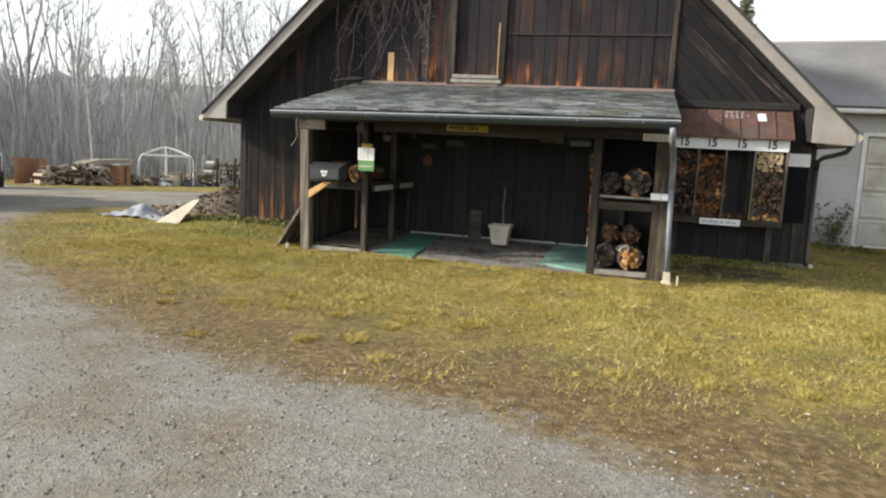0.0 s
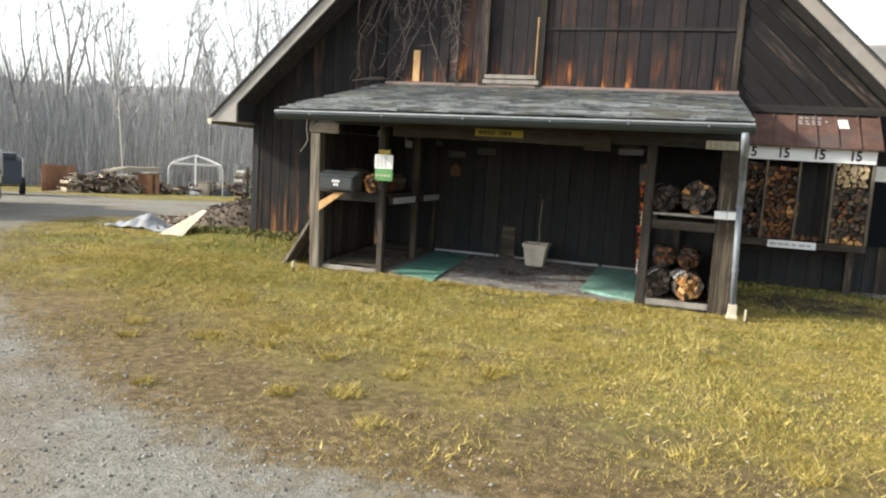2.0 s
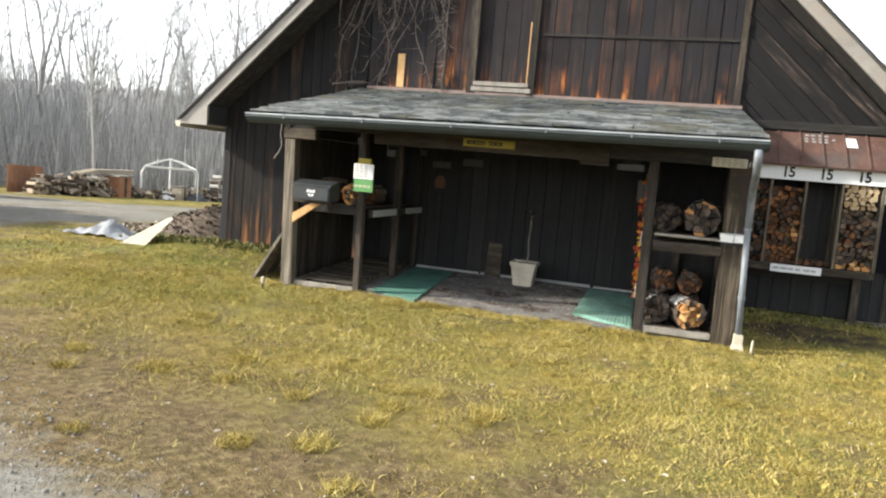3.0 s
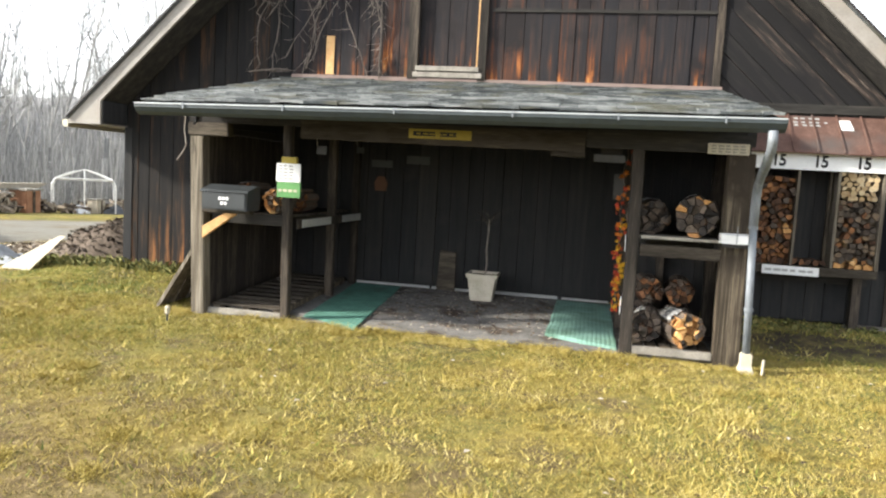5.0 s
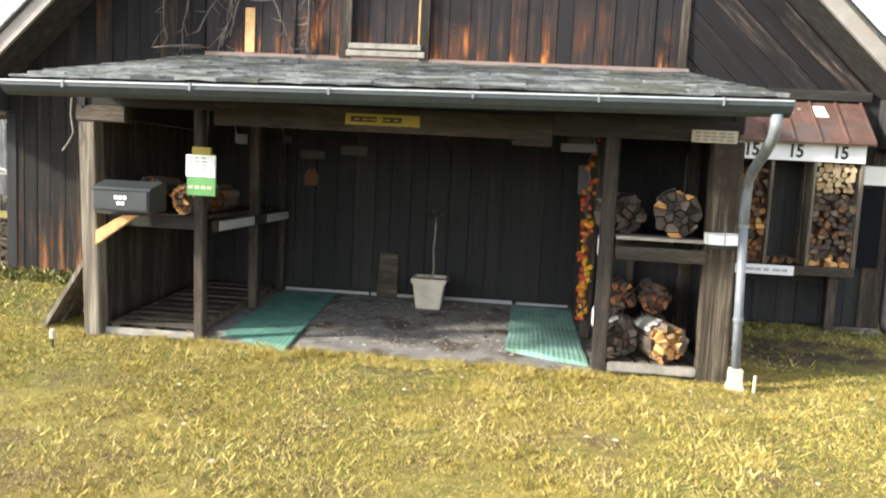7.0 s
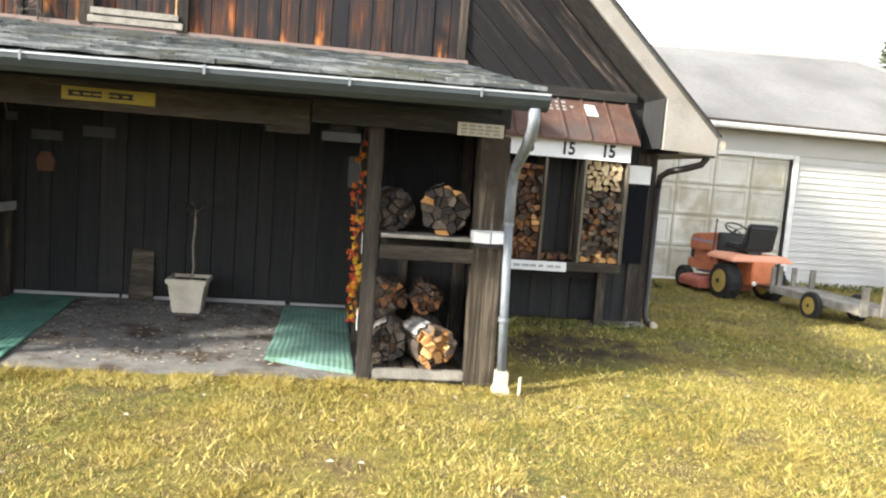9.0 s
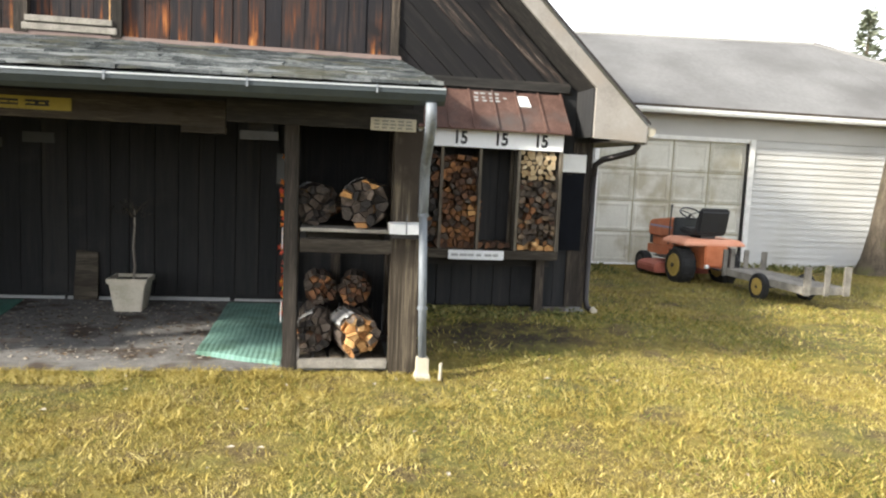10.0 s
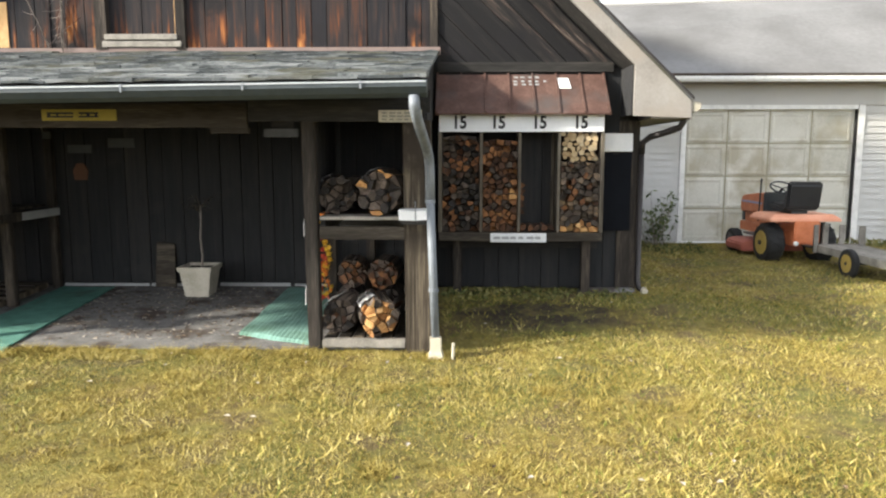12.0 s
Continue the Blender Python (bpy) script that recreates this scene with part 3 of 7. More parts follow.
def post(name, x0, x1, y0, y1, z0, z1, mat, lean=0.0, taper=0.0, label="", parent=porch):
    bm = B()
    poly_faces(bm, [[(x0 + lean * t + taper * t, y0, z), (x1 + lean * t - taper * t, y0, z), (x1 + lean * t - taper * t, y1, z), (x0 + lean * t + taper * t, y1, z)]
                    for t, z in ((0, z0), (.33, z0 + (z1 - z0) * .33), (.66, z0 + (z1 - z0) * .66), (1, z1))])
    return part(name, bm, mat, parent, label, .008)


post("post", -.05, .09, -.01, .13, -.1, 1.80, M["pale_post"], -.06, label="gray weathered square post")
post("post", .885, .965, .02, .11, -.05, 1.95, M["dark_post"], -.03)
post("post", .88, .97, 1.25, 1.34, 0, 2.25, M["dark_post"], -.01)
post("post", .90, .98, 2.05, 2.13, 0, 2.4, M["dark_post"])
post("post", 4.15, 4.255, -.01, .09, -.05, 1.95, M["dark_post"], -.02)
post("post", 4.945, 5.165, -.04, .10, -.1, 1.87, M["gray_wood"], -.02, .0, label="thick gray weathered hewn post")
post("post", 4.13, 4.22, .98, 1.07, 0, 2.25, M["dark_post"])
post("post", 4.98, 5.08, .98, 1.08, 0, 2.25, M["dark_post"])
post("post", 4.50, 4.58, 1.0, 1.06, 0, 1.05, M["dark_post"])
boxpart("corbel", (-.13, .30, -.02, .11, 1.80, 1.93), M["gray_wood_h"], porch, "gray weathered beam end", .01)
boxpart("header_beam", (-.12, 5.14, .0, .11, 1.932, 2.10), M["dark_beam"], porch, "dark front beam")
boxpart("front_board", (1.05, 3.72, -.035, -.003, 1.815, 2.0), M["gray_wood_h"], porch, "gray weathered plank", .005)
boxpart("front_board", (3.73, 5.10, -.03, -.003, 1.86, 2.02), M["dark_beam"], porch)
boxpart("board_block", (3.42, 3.72, -.02, .04, 1.77, 1.812), M["gray_wood_h"], porch)
boxpart("side_beam", (.88, .97, .125, 2.15, 1.96, 2.08), M["dark_beam"], porch)
boxpart("side_beam", (4.13, 4.24, .115, 2.15, 1.96, 2.08), M["dark_beam"], porch)
boxpart("side_beam", (4.98, 5.08, .115, 2.15, 1.96, 2.08), M["dark_beam"], porch)
boxpart("side_beam", (-.10, -.076, .135, 2.15, 1.86, 1.98), M["dark_beam"], porch)

# gable ends of the lean-to closed with boards
for x0, x1 in ((-.074, -.045), (5.06, 5.09)):
    part("end_board", sagged(prism_x(B(), [(-.02, 1.95), (RY1, 1.95), (RY1, RZ1 - .033), (-.02, rzp(-.02) - .033)], x0, x1)), M["dark_board"], porch)
# side walls of the two wood bays
x = .14
while x < 2.15:
    w = U(.13, .2)
    boxpart("side_board", (-.09, -.062, x, min(2.17, x + w - .006), .05, 1.855), M["dark_post"], porch)
    x += w
x = 1.10
while x < 2.15:
    w = U(.13, .2)
    boxpart("side_board", (4.15, 4.175, x, min(2.17, x + w - .006), .08, 1.955), M["dark_board"], porch)
    x += w
for k in range(5):
    boxpart("side_board", (4.205, 4.23, .115 + k * .17, .28 + k * .17, 1.13, 1.955), M["dark_board"], porch)
x = .12
while x < 1.05:
    w = U(.13, .2)
    boxpart("side_board", (5.085, 5.11, x, min(1.075, x + w - .006), .06, 1.955), M["dark_board"], porch)
    x += w
x = 4.26
while x < 4.97:
    w = U(.12, .18)
    boxpart("back_board", (x, min(4.975, x + w - .006), 1.085, 1.11, .08, 1.95), M["dark_board"], porch)
    x += w

# floor slab, base strip
slab = B()
poly_faces(slab, [[(-.05, .05, -.1), (5.1, .05, -.1), (5.1, 2.2, -.1), (-.05, 2.2, -.1)], [(-.05, .05, .045), (5.1, .05, .045), (5.1, 2.2, .145), (-.05, 2.2, .145)]])
floor = tagged(part("porch_floor", slab, M["porch_floor"], porch), "dirty gray concrete porch floor")


def fz(y):
    return .045 + .1 * (y - .05) / 2.15


for a, b in ((.98, 1.92), (1.95, 2.42), (2.72, 3.5), (3.55, 4.1)):
    boxpart("base_strip", (a, b, 2.165, 2.185, .142 + U(0, .01), .175 + U(0, .015)), M["gray_sign"], porch, "pale chipped base strip")

# gutter with brackets, downspout
gutter = thing("gutter", (2.5, -.86, 2.05), "gray-green metal gutter with a bright lip under the porch eave", "gutter")
prof = [(-.80, 2.105), (-.80, 2.0), (-.845, 1.985), (-.89, 2.01), (-.925, 2.05), (-.925, 2.08), (-.915, 2.08), (-.915, 2.053), (-.885, 2.022), (-.845, 1.998), (-.81, 2.012), (-.81, 2.105)]
part("trough", sagged(prism_x(B(), prof, RX0 - .02, RX1 + .03)), M["gutter"], gutter)
part("lip", sagged(prism_x(B(), [(-.931, 2.077), (-.931, 2.087), (-.915, 2.087), (-.915, 2.0815), (-.926, 2.0815), (-.926, 2.077)], RX0 - .02, RX1 + .03)), M["bright_metal"], gutter, "bright lip")
for x in (RX0 - .023, RX1 + .031):
    part("end_cap", sagged(prism_x(B(), prof[:6], x, x + .004)), M["gutter"], gutter)
for x in (.35, 1.25, 2.2, 3.15, 3.95, 4.72):
    bm = box(B(), x, x + .012, -.936, -.81, 2.088, 2.094)
    box(bm, x, x + .012, -.937, -.9315, 2.04, 2.094)
    part("bracket", sagged(bm), M["galv"], gutter)
spout = thing("downspout", (5.15, -.12, .05), "galvanised downspout with a curved elbow into a cream boot", "downspout")
path = [(5.07, -.87, 2.0), (5.073, -.87, 1.93), (5.083, -.81, 1.86), (5.105, -.58, 1.755), (5.125, -.34, 1.665), (5.138, -.215, 1.59), (5.143, -.17, 1.49), (5.145, -.165, 1.25)]
part("elbow", tube(B(), path, .037, 10), M["galv"], spout, "curved pale elbow", smooth=True)
part("pipe", tube(B(), [(5.145, -.165, 1.27), (5.165, -.165, .7), (5.185, -.165, .16)], .032, 10), M["galv"], spout, smooth=True)
for z, x in ((.55, 5.171), (1.24, 5.146)):
    part("strap", lathe(B(), [(z, .040), (z + .025, .040)], (x, -.165, 0), "z", 12), M["galv"], spout)
boot = B()
poly_faces(boot, [[(5.187 - w, -.165 - d, z), (5.187 + w, -.165 - d, z), (5.187 + w, -.165 + d, z), (5.187 - w, -.165 + d, z)] for w, d, z in ((.06, .06, -.02), (.058, .058, .05), (.046, .046, .08), (.045, .045, .19))])
part("boot", boot, M["cream"], spout, "cream plastic drain boot", .006)


# ---------------------------------------------------------------- writing
def letters(text, size, mat, m, parent, name="lettering"):
    cu = bpy.data.curves.new("text", "FONT")
    cu.body, cu.size, cu.align_x, cu.align_y, cu.extrude = text, size, "CENTER", "CENTER", 0.001
    cu.offset = .034 * size
    ob = new("text", cu)
    me = bpy.data.meshes.new_from_object(ob.evaluated_get(bpy.context.evaluated_depsgraph_get()))
    bpy.data.objects.remove(ob)
    me.transform(m @ Matrix.Scale(.86, 4, (1, 0, 0)))
    me.materials.append(mat)
    return adopt(new(name, me), parent)


def bars(parent, x0, x1, z0, z1, y, rows, mat, gaps=3):
    """Unreadable writing as short bars on a board that faces -y."""
    h = (z1 - z0) / (rows * 2 - 1)
    for r in range(rows):
        x = x0
        for k in range(gaps):
            w = (x1 - x0) / gaps * U(.55, .9)
            boxpart("writing", (x, x + w, y - .0025, y, z0 + 2 * r * h, z0 + (2 * r + 1) * h), mat, parent)
            x += (x1 - x0) / gaps


# ---------------------------------------------------------------- firewood
def log_mesh(shape, length, side, end):
    bm = B()
    n = len(shape)
    front = [bm.verts.new((x, 0, z)) for x, z in shape]
    back = [bm.verts.new((x * U(.9, 1.05), length, z * U(.9, 1.05))) for x, z in shape]
    for i in range(n):
        bm.faces.new((front[i], front[(i + 1) % n], back[(i + 1) % n], back[i])).material_index = 0 if i >= 2 else 1
    bm.faces.new(front).material_index = 1
    bm.faces.new(back[::-1]).material_index = 1
    bmesh.ops.recalc_face_normals(bm, faces=bm.faces)
    me = bpy.data.meshes.new("log")
    bm.to_mesh(me)
    bm.free()
    me.materials.append(side)
    me.materials.append(end)
    return me


def wedge():
    """A split log's end: two flat faces and a round bark side, about 1 across."""
    a, r = radians(U(70, 130)), U(.75, 1.0)
    pts = [(math.cos(t) * r, math.sin(t) * r) for t in (a * k / 3 for k in range(4))]
    pts = [(U(-.12, .12), U(-.12, .12))] + pts
    cx, cz = sum(p[0] for p in pts) / 5, sum(p[1] for p in pts) / 5
    pts = [(x - cx, z - cz) for x, z in pts]
    pts = pts[-1:] + pts[:-1]
    big = max(math.hypot(*p) for p in pts)
    return [(x / big * .62, z / big * .62) for x, z in pts]


def knob():
    k = U(0, 6)
    return [(.5 * U(.85, 1.05) * math.cos(k + t * math.pi / 3.5), .5 * U(.85, 1.05) * math.sin(k + t * math.pi / 3.5)) for t in range(7)]


def cells(seeds, hull):
    """Cuts the outline hull into one cell for each seed; gives each cell's corners and whether each edge lies on the hull."""
    out = []
    for i, (sx, sz) in enumerate(seeds):
        poly = [(p, True) for p in hull]
        for j, (tx, tz) in enumerate(seeds):
            if i == j:
                continue
            mx, mz, nx, nz = (sx + tx) / 2, (sz + tz) / 2, tx - sx, tz - sz
            side = lambda p: (p[0] - mx) * nx + (p[1] - mz) * nz
            cut = []
            for k, (p, rim) in enumerate(poly):
                q = poly[(k + 1) % len(poly)][0]
                a, b = side(p), side(q)
                if a <= 0:
                    cut.append((p, rim))
                if (a <= 0) != (b <= 0):
                    t = a / (a - b)
                    x = (p[0] + (q[0] - p[0]) * t, p[1] + (q[1] - p[1]) * t)
                    cut.append((x, rim if b <= 0 else False))
            poly = cut
            if len(poly) < 3:
                break
        if len(poly) >= 3:
            out.append(((sx, sz), poly))
    return out


def split_log(parent, centre, poly, y, depth, gap, end, dull=.12, tight=.86):
    """One split log with the given outline, from y backwards."""
    cx = sum(p[0] for p, _ in poly) / len(poly)
    cz = sum(p[1] for p, _ in poly) / len(poly)
    far = max(math.hypot(p[0] - cx, p[1] - cz) for p, _ in poly)
    k = 1 - gap / max(far, .01)
    ring = [(cx + (p[0] - cx) * k * q, cz + (p[1] - cz) * k * q) for (p, _), q in zip(poly, [U(tight, 1.0) for _ in poly])]
    n = len(ring)
    v = [(x, y + U(-.012, .012), z) for x, z in ring] + [(x, y + depth, z) for x, z in ring]
    f = [tuple(range(n)), tuple(range(2 * n - 1, n - 1, -1))] + [(a, a + n, (a + 1) % n + n, (a + 1) % n) for a in range(n)]
    face = 0 if U(0, 1) < dull else 1
    idx = [face, face] + [0 if poly[a][1] or U(0, 1) < .35 else 1 for a in range(n)]
    return adopt(new("log", raw("log", v, f, [M["bark"], end], idx)), parent)


def log_kinds(end, rounds=2, wedges=6, length=.4):
    return [log_mesh(wedge(), length, M["bark"], end) for _ in range(wedges)] + [log_mesh(knob(), length, M["bark"], end) for _ in range(rounds)]


OLD = log_kinds(M["old_end"])
M["cream_end"] = material("cream_round_log_ends", [(0.25, (.26, .17, .085)), (0.5, (.44, .33, .19)), (0.75, (.58, .48, .32))], .9, 0, (25, 25, 25), 140, .45, .5, vary=.4)
PALE = log_kinds(M["cream_end"], 8, 3)


FRESH_END, OLD_END, GRAY_END = [M["endgrain"]], [M["old_end"]], [M["gray_end"], M["gray_end"], M["gray_end"], M["old_end"]]
RED_END = [M["old_end"]] * 6 + [M["endgrain"]]
M["dark_end"] = material("weathered_and_shaded_wood_faces", [(0.25, (.018, .016, .015)), (0.5, (.042, .036, .032)), (0.75, (.11, .085, .065))], .95, 0, (20, 20, 20), 140, .45, .7, vary=.4)
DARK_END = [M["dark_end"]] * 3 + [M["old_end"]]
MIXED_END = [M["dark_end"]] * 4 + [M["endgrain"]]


def put_log(parent, kinds, x, y, z, size, depth=1.0):
    m = Matrix.LocRotScale((x, y, z), Euler((U(-.06, .06), U(0, 6.28), U(-.06, .06))), (size, depth, size))
    return piece("log", rng.choice(kinds), m, parent)


def bundle(x, y, z, r, kinds, label, turn=0.0, wrap=True, depth=1.0, dull=.22):
    """A round bundle of split logs in stretch wrap, axis towards the porch front; z is its foot."""
    b = rig("firewood_bundle", pose(x, y, z + r, 0, 0, turn), label, "firewood", "bundles of firewood")
    seeds = []
    while len(seeds) < 24:
        tries = [(q * math.cos(a), q * math.sin(a)) for q, a in ((r * .95 * math.sqrt(U(0, 1)), U(0, 6.28)) for _ in range(3))]
        seeds.append(max(tries, key=lambda p: min([math.hypot(p[0] - q[0], p[1] - q[1]) for q in seeds] or [1])))
    hull = [(r * k * math.cos(t), r * k * math.sin(t)) for t, k in ((k * math.pi / 12, U(.86, 1.06)) for k in range(24))]
    for c0, poly in cells(seeds, hull):
        split_log(b, c0, poly, U(-.06, .045), .38 * depth, .003, rng.choice(kinds), dull, .88)
    if wrap:
        v, f = [], []
        steps = 12
        a0, a1 = radians(98), radians(150)
        for i in range(steps + 1):
            t = a0 + (a1 - a0) * i / steps
            q = r * (1.06 + .02 * math.sin(i * 2.1))
            for yy, k in ((.05 + .02 * math.sin(i), 1.0), (.14, 1.02), (.26, 1.0), (.36, .98)):
                v.append((q * k * math.cos(t), yy, q * k * math.sin(t)))
        for i in range(steps):
            for j in range(3):
                f.append((i * 4 + j, i * 4 + j + 1, i * 4 + j + 5, i * 4 + j + 4))
        me = raw("wrap", v, f, [M["plastic_wrap"]], smooth=True)
        w = adopt(new("stretch_wrap", me), b)
        sol = w.modifiers.new("thickness", "SOLIDIFY")
        sol.thickness = .003
    return b


# right-hand bay: shelves and bundles
rack = thing("firewood_shelf", (4.6, .5, .06), "gray plank shelf between porch posts holding firewood bundles", "shelf")
boxpart("shelf_board", (4.26, 4.94, -.005, .3, 1.092, 1.118), M["cart_wood"], rack, "", .004)
boxpart("shelf_board", (4.26, 4.96, .305, .65, 1.09, 1.116), M["gray_wood_h"], rack, "", .004)
boxpart("shelf_board", (4.26, 4.96, .655, 1.07, 1.09, 1.116), M["gray_wood_h"], rack, "", .004)
boxpart("rail", (4.256, 4.95, -.01, .03, .935, 1.04), M["gray_wood_h"], rack, "gray weathered front rail", .006)
boxpart("rail", (4.256, 4.97, .99, 1.02, .935, 1.085), M["dark_beam"], rack)
boxpart("cleat", (4.26, 4.30, .035, .98, 1.0, 1.088), M["dark_beam"], rack)
boxpart("cleat", (4.90, 4.94, .19, .98, 1.0, 1.088), M["dark_beam"], rack)
boxpart("bottom_rail", (4.262, 4.94, -.02, .05, .055, .125), M["cart_wood"], rack, "pale weathered bottom rail", .008)
for k in range(6):
    boxpart("floor_slat", (4.27 + k * .115, 4.36 + k * .115, .052, 1.07, .10, .125), M["gray_wood"], rack)
bundle(4.72, .03, .126, .165, FRESH_END, "freshly split pale orange firewood bundle in stretch wrap", 14, depth=1.25, dull=.1)
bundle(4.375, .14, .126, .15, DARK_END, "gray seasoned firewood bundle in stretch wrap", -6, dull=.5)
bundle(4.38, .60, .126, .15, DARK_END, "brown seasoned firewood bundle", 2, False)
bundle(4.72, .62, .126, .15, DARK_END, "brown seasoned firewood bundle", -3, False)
bundle(4.42, .60, .420, .135, OLD_END, "brown seasoned firewood bundle on top of another", 3, False, dull=.35)
bundle(4.70, .56, .425, .14, OLD_END, "brown seasoned firewood bundle on top of another", -4, False, dull=.3)
bundle(4.725, .10, 1.118, .186, MIXED_END, "gray seasoned firewood bundle in stretch wrap on the shelf", -12, dull=.45)
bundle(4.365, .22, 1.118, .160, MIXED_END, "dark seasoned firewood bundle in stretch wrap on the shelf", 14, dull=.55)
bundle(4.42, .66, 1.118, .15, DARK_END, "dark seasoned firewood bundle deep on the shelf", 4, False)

# white folded sheet on the thick post
box_cover = thing("paper_box", (5.0, -.1, 1.10), "folded white sheet wrapped round the thick post", "paper box")
bm = B()
poly_faces(bm, [[(4.905, -.16, 1.105), (5.03, -.135, 1.10), (5.17, -.165, 1.112), (5.17, -.045, 1.112), (4.905, -.045, 1.105)],
                [(4.90, -.17, 1.185), (5.03, -.14, 1.172), (5.175, -.172, 1.19), (5.175, -.045, 1.19), (4.90, -.045, 1.185)]])
part("folded_sheet", bm, M["white_sign"], box_cover)
part("clip", rod(B(), (5.03, -.145, 1.10), (5.03, -.145, 1.25), .004, .003, 6), M["galv"], box_cover)
bm = box(B(), 4.92, 5.16, -.14, -.045, 1.07, 1.097)
part("bracket", bm, M["dark_beam"], box_cover)

# signs at the porch front
sign = thing("small_sign", (4.92, -.06, 1.85), "small cream sign with faded lines of writing", "sign")
boxpart("panel", (4.745, 5.08, -.062, -.045, 1.853, 1.945), M["cream"], sign, "", .003)
bars(sign, 4.77, 5.06, 1.868, 1.93, -.062, 3, M["gray_ink"], 5)
sign = thing("yellow_sign", (2.4, -.05, 1.88), "long yellow sign with dark writing on the gray plank", "sign")
boxpart("panel", (2.115, 2.70, -.052, -.036, 1.868, 1.955), M["yellow"], sign, "", .003)
bars(sign, 2.16, 2.66, 1.892, 1.932, -.052, 1, M["ink"], 2)
bars(sign, 2.19, 2.62, 1.905, 1.917, -.055, 1, M["yellow"], 7)

notice = thing("price_notice", (.94, -.02, 1.24), "white and green notice with a yellow cap on a post", "sign")
boxpart("white_panel", (.815, 1.06, -.02, .0, 1.395, 1.572), M["white_sign"], notice, "", .003)
boxpart("green_panel", (.825, 1.065, -.02, .0, 1.245, 1.392), M["green_paint"], notice, "green panel with a pale band", .003)
boxpart("yellow_cap", (.865, 1.02, -.024, .018, 1.573, 1.635), M["yellow"], notice, "yellow cap", .003)
bars(notice, .835, 1.0, 1.42, 1.555, -.02, 5, M["gray_sign"], 3)
bars(notice, .84, 1.05, 1.30, 1.325, -.02, 1, M["cream"], 4)

# mailbox on its arm
mail = thing("mailbox", (.42, -.15, 1.08), "charcoal metal mailbox on a wooden arm at the post", "mailbox")
bm = B()
prism_x(bm, [(-.30, 1.10), (-.01, 1.10), (-.01, 1.318), (-.10, 1.325), (-.275, 1.287), (-.30, 1.277)], .195, .655)
part("body", bm, M["black_metal"], mail, "", .008)
bm = prism_x(B(), [(-.318, 1.267), (-.30, 1.288), (-.10, 1.338), (0, 1.331), (0, 1.321), (-.10, 1.328), (-.296, 1.278), (-.308, 1.264)], .18, .67)
part("lid", bm, M["black_metal"], mail, "overhanging lid", .003)
boxpart("front_door", (.21, .64, -.308, -.3, 1.115, 1.262), M["black_metal"], mail, "", .003)
for r in range(2):
    for k in range(3 - r):
        boxpart("writing", (.375 + k * .036 + r * .02, .40 + k * .036 + r * .02, -.3105, -.308, 1.195 - r * .045, 1.225 - r * .045), M["white_sign"], mail, "white writing")
boxpart("arm", (.10, .60, -.12, -.03, 1.06, 1.098), M["gray_wood_h"], mail, "", .004)
bm = B()
poly_faces(bm, [[(.095, y, .80), (.095, y, .92), (.33, y, 1.06), (.45, y, 1.06)] for y in (-.10, -.05)])
part("brace", bm, M["fresh_wood"], mail, "bright unpainted wooden brace", .004)

# left-hand bay: shelf, rails, tags, pallet, logs
bay = thing("wood_bay_shelf", (.45, 1.1, .06), "dark plank shelf and rails in the porch bay", "shelf")
for k in range(5):
    boxpart("shelf_board", (-.055 + k * .183, .12 + k * .183, .14, 2.1, 1.035, 1.06), M["dark_post"], bay)
boxpart("front_rail", (.095, .872, .09, .125, .955, 1.06), M["dark_beam"], bay, "", .004)
boxpart("side_rail", (.978, 1.0, .13, 2.12, .94, 1.03), M["dark_post"], bay)
boxpart("mid_cleat", (-.055, .87, 1.345, 1.39, .95, 1.03), M["dark_beam"], bay)
for y0, y1 in ((.22, 1.04), (1.42, 2.10)):
    t = thing("price_tag", (1.01, (y0 + y1) / 2, .94), "blank faded white board on the shelf rail", "sign", "tags on the shelf rail")
    boxpart("panel", (1.002, 1.012, y0, y1, .945, 1.025), M["gray_sign"], t, "", .002)
pal = thing("pallet", (.45, 1.0, .06), "weathered wooden pallet on the porch floor", "pallet")
for k in range(10):
    boxpart("slat", (.12, .86, .10 + k * .2, .22 + k * .2, fz(.2 + k * .2) + .062, fz(.2 + k * .2) + .08), M["gray_wood_h"], pal)
for x in (.13, .45, .78):
    part("bearer", prism_x(B(), [(.1, fz(.1) + .005), (2.05, fz(2.05) + .005), (2.05, fz(2.05) + .06), (.1, fz(.1) + .06)], x, x + .07), M["gray_wood"], pal)
boxpart("edge_board", (.10, .90, .045, .085, .035, .095), M["cart_wood"], pal, "pale weathered edge board", .006)
bundle(.70, .22, 1.061, .13, FRESH_END, "split orange firewood bundle on the shelf", 6)
bundle(.28, .40, 1.061, .15, OLD_END, "brown firewood bundle behind the mailbox", -4)
bundle(.70, .80, 1.061, .13, OLD_END, "brown firewood bundle deep on the shelf", 3, False)

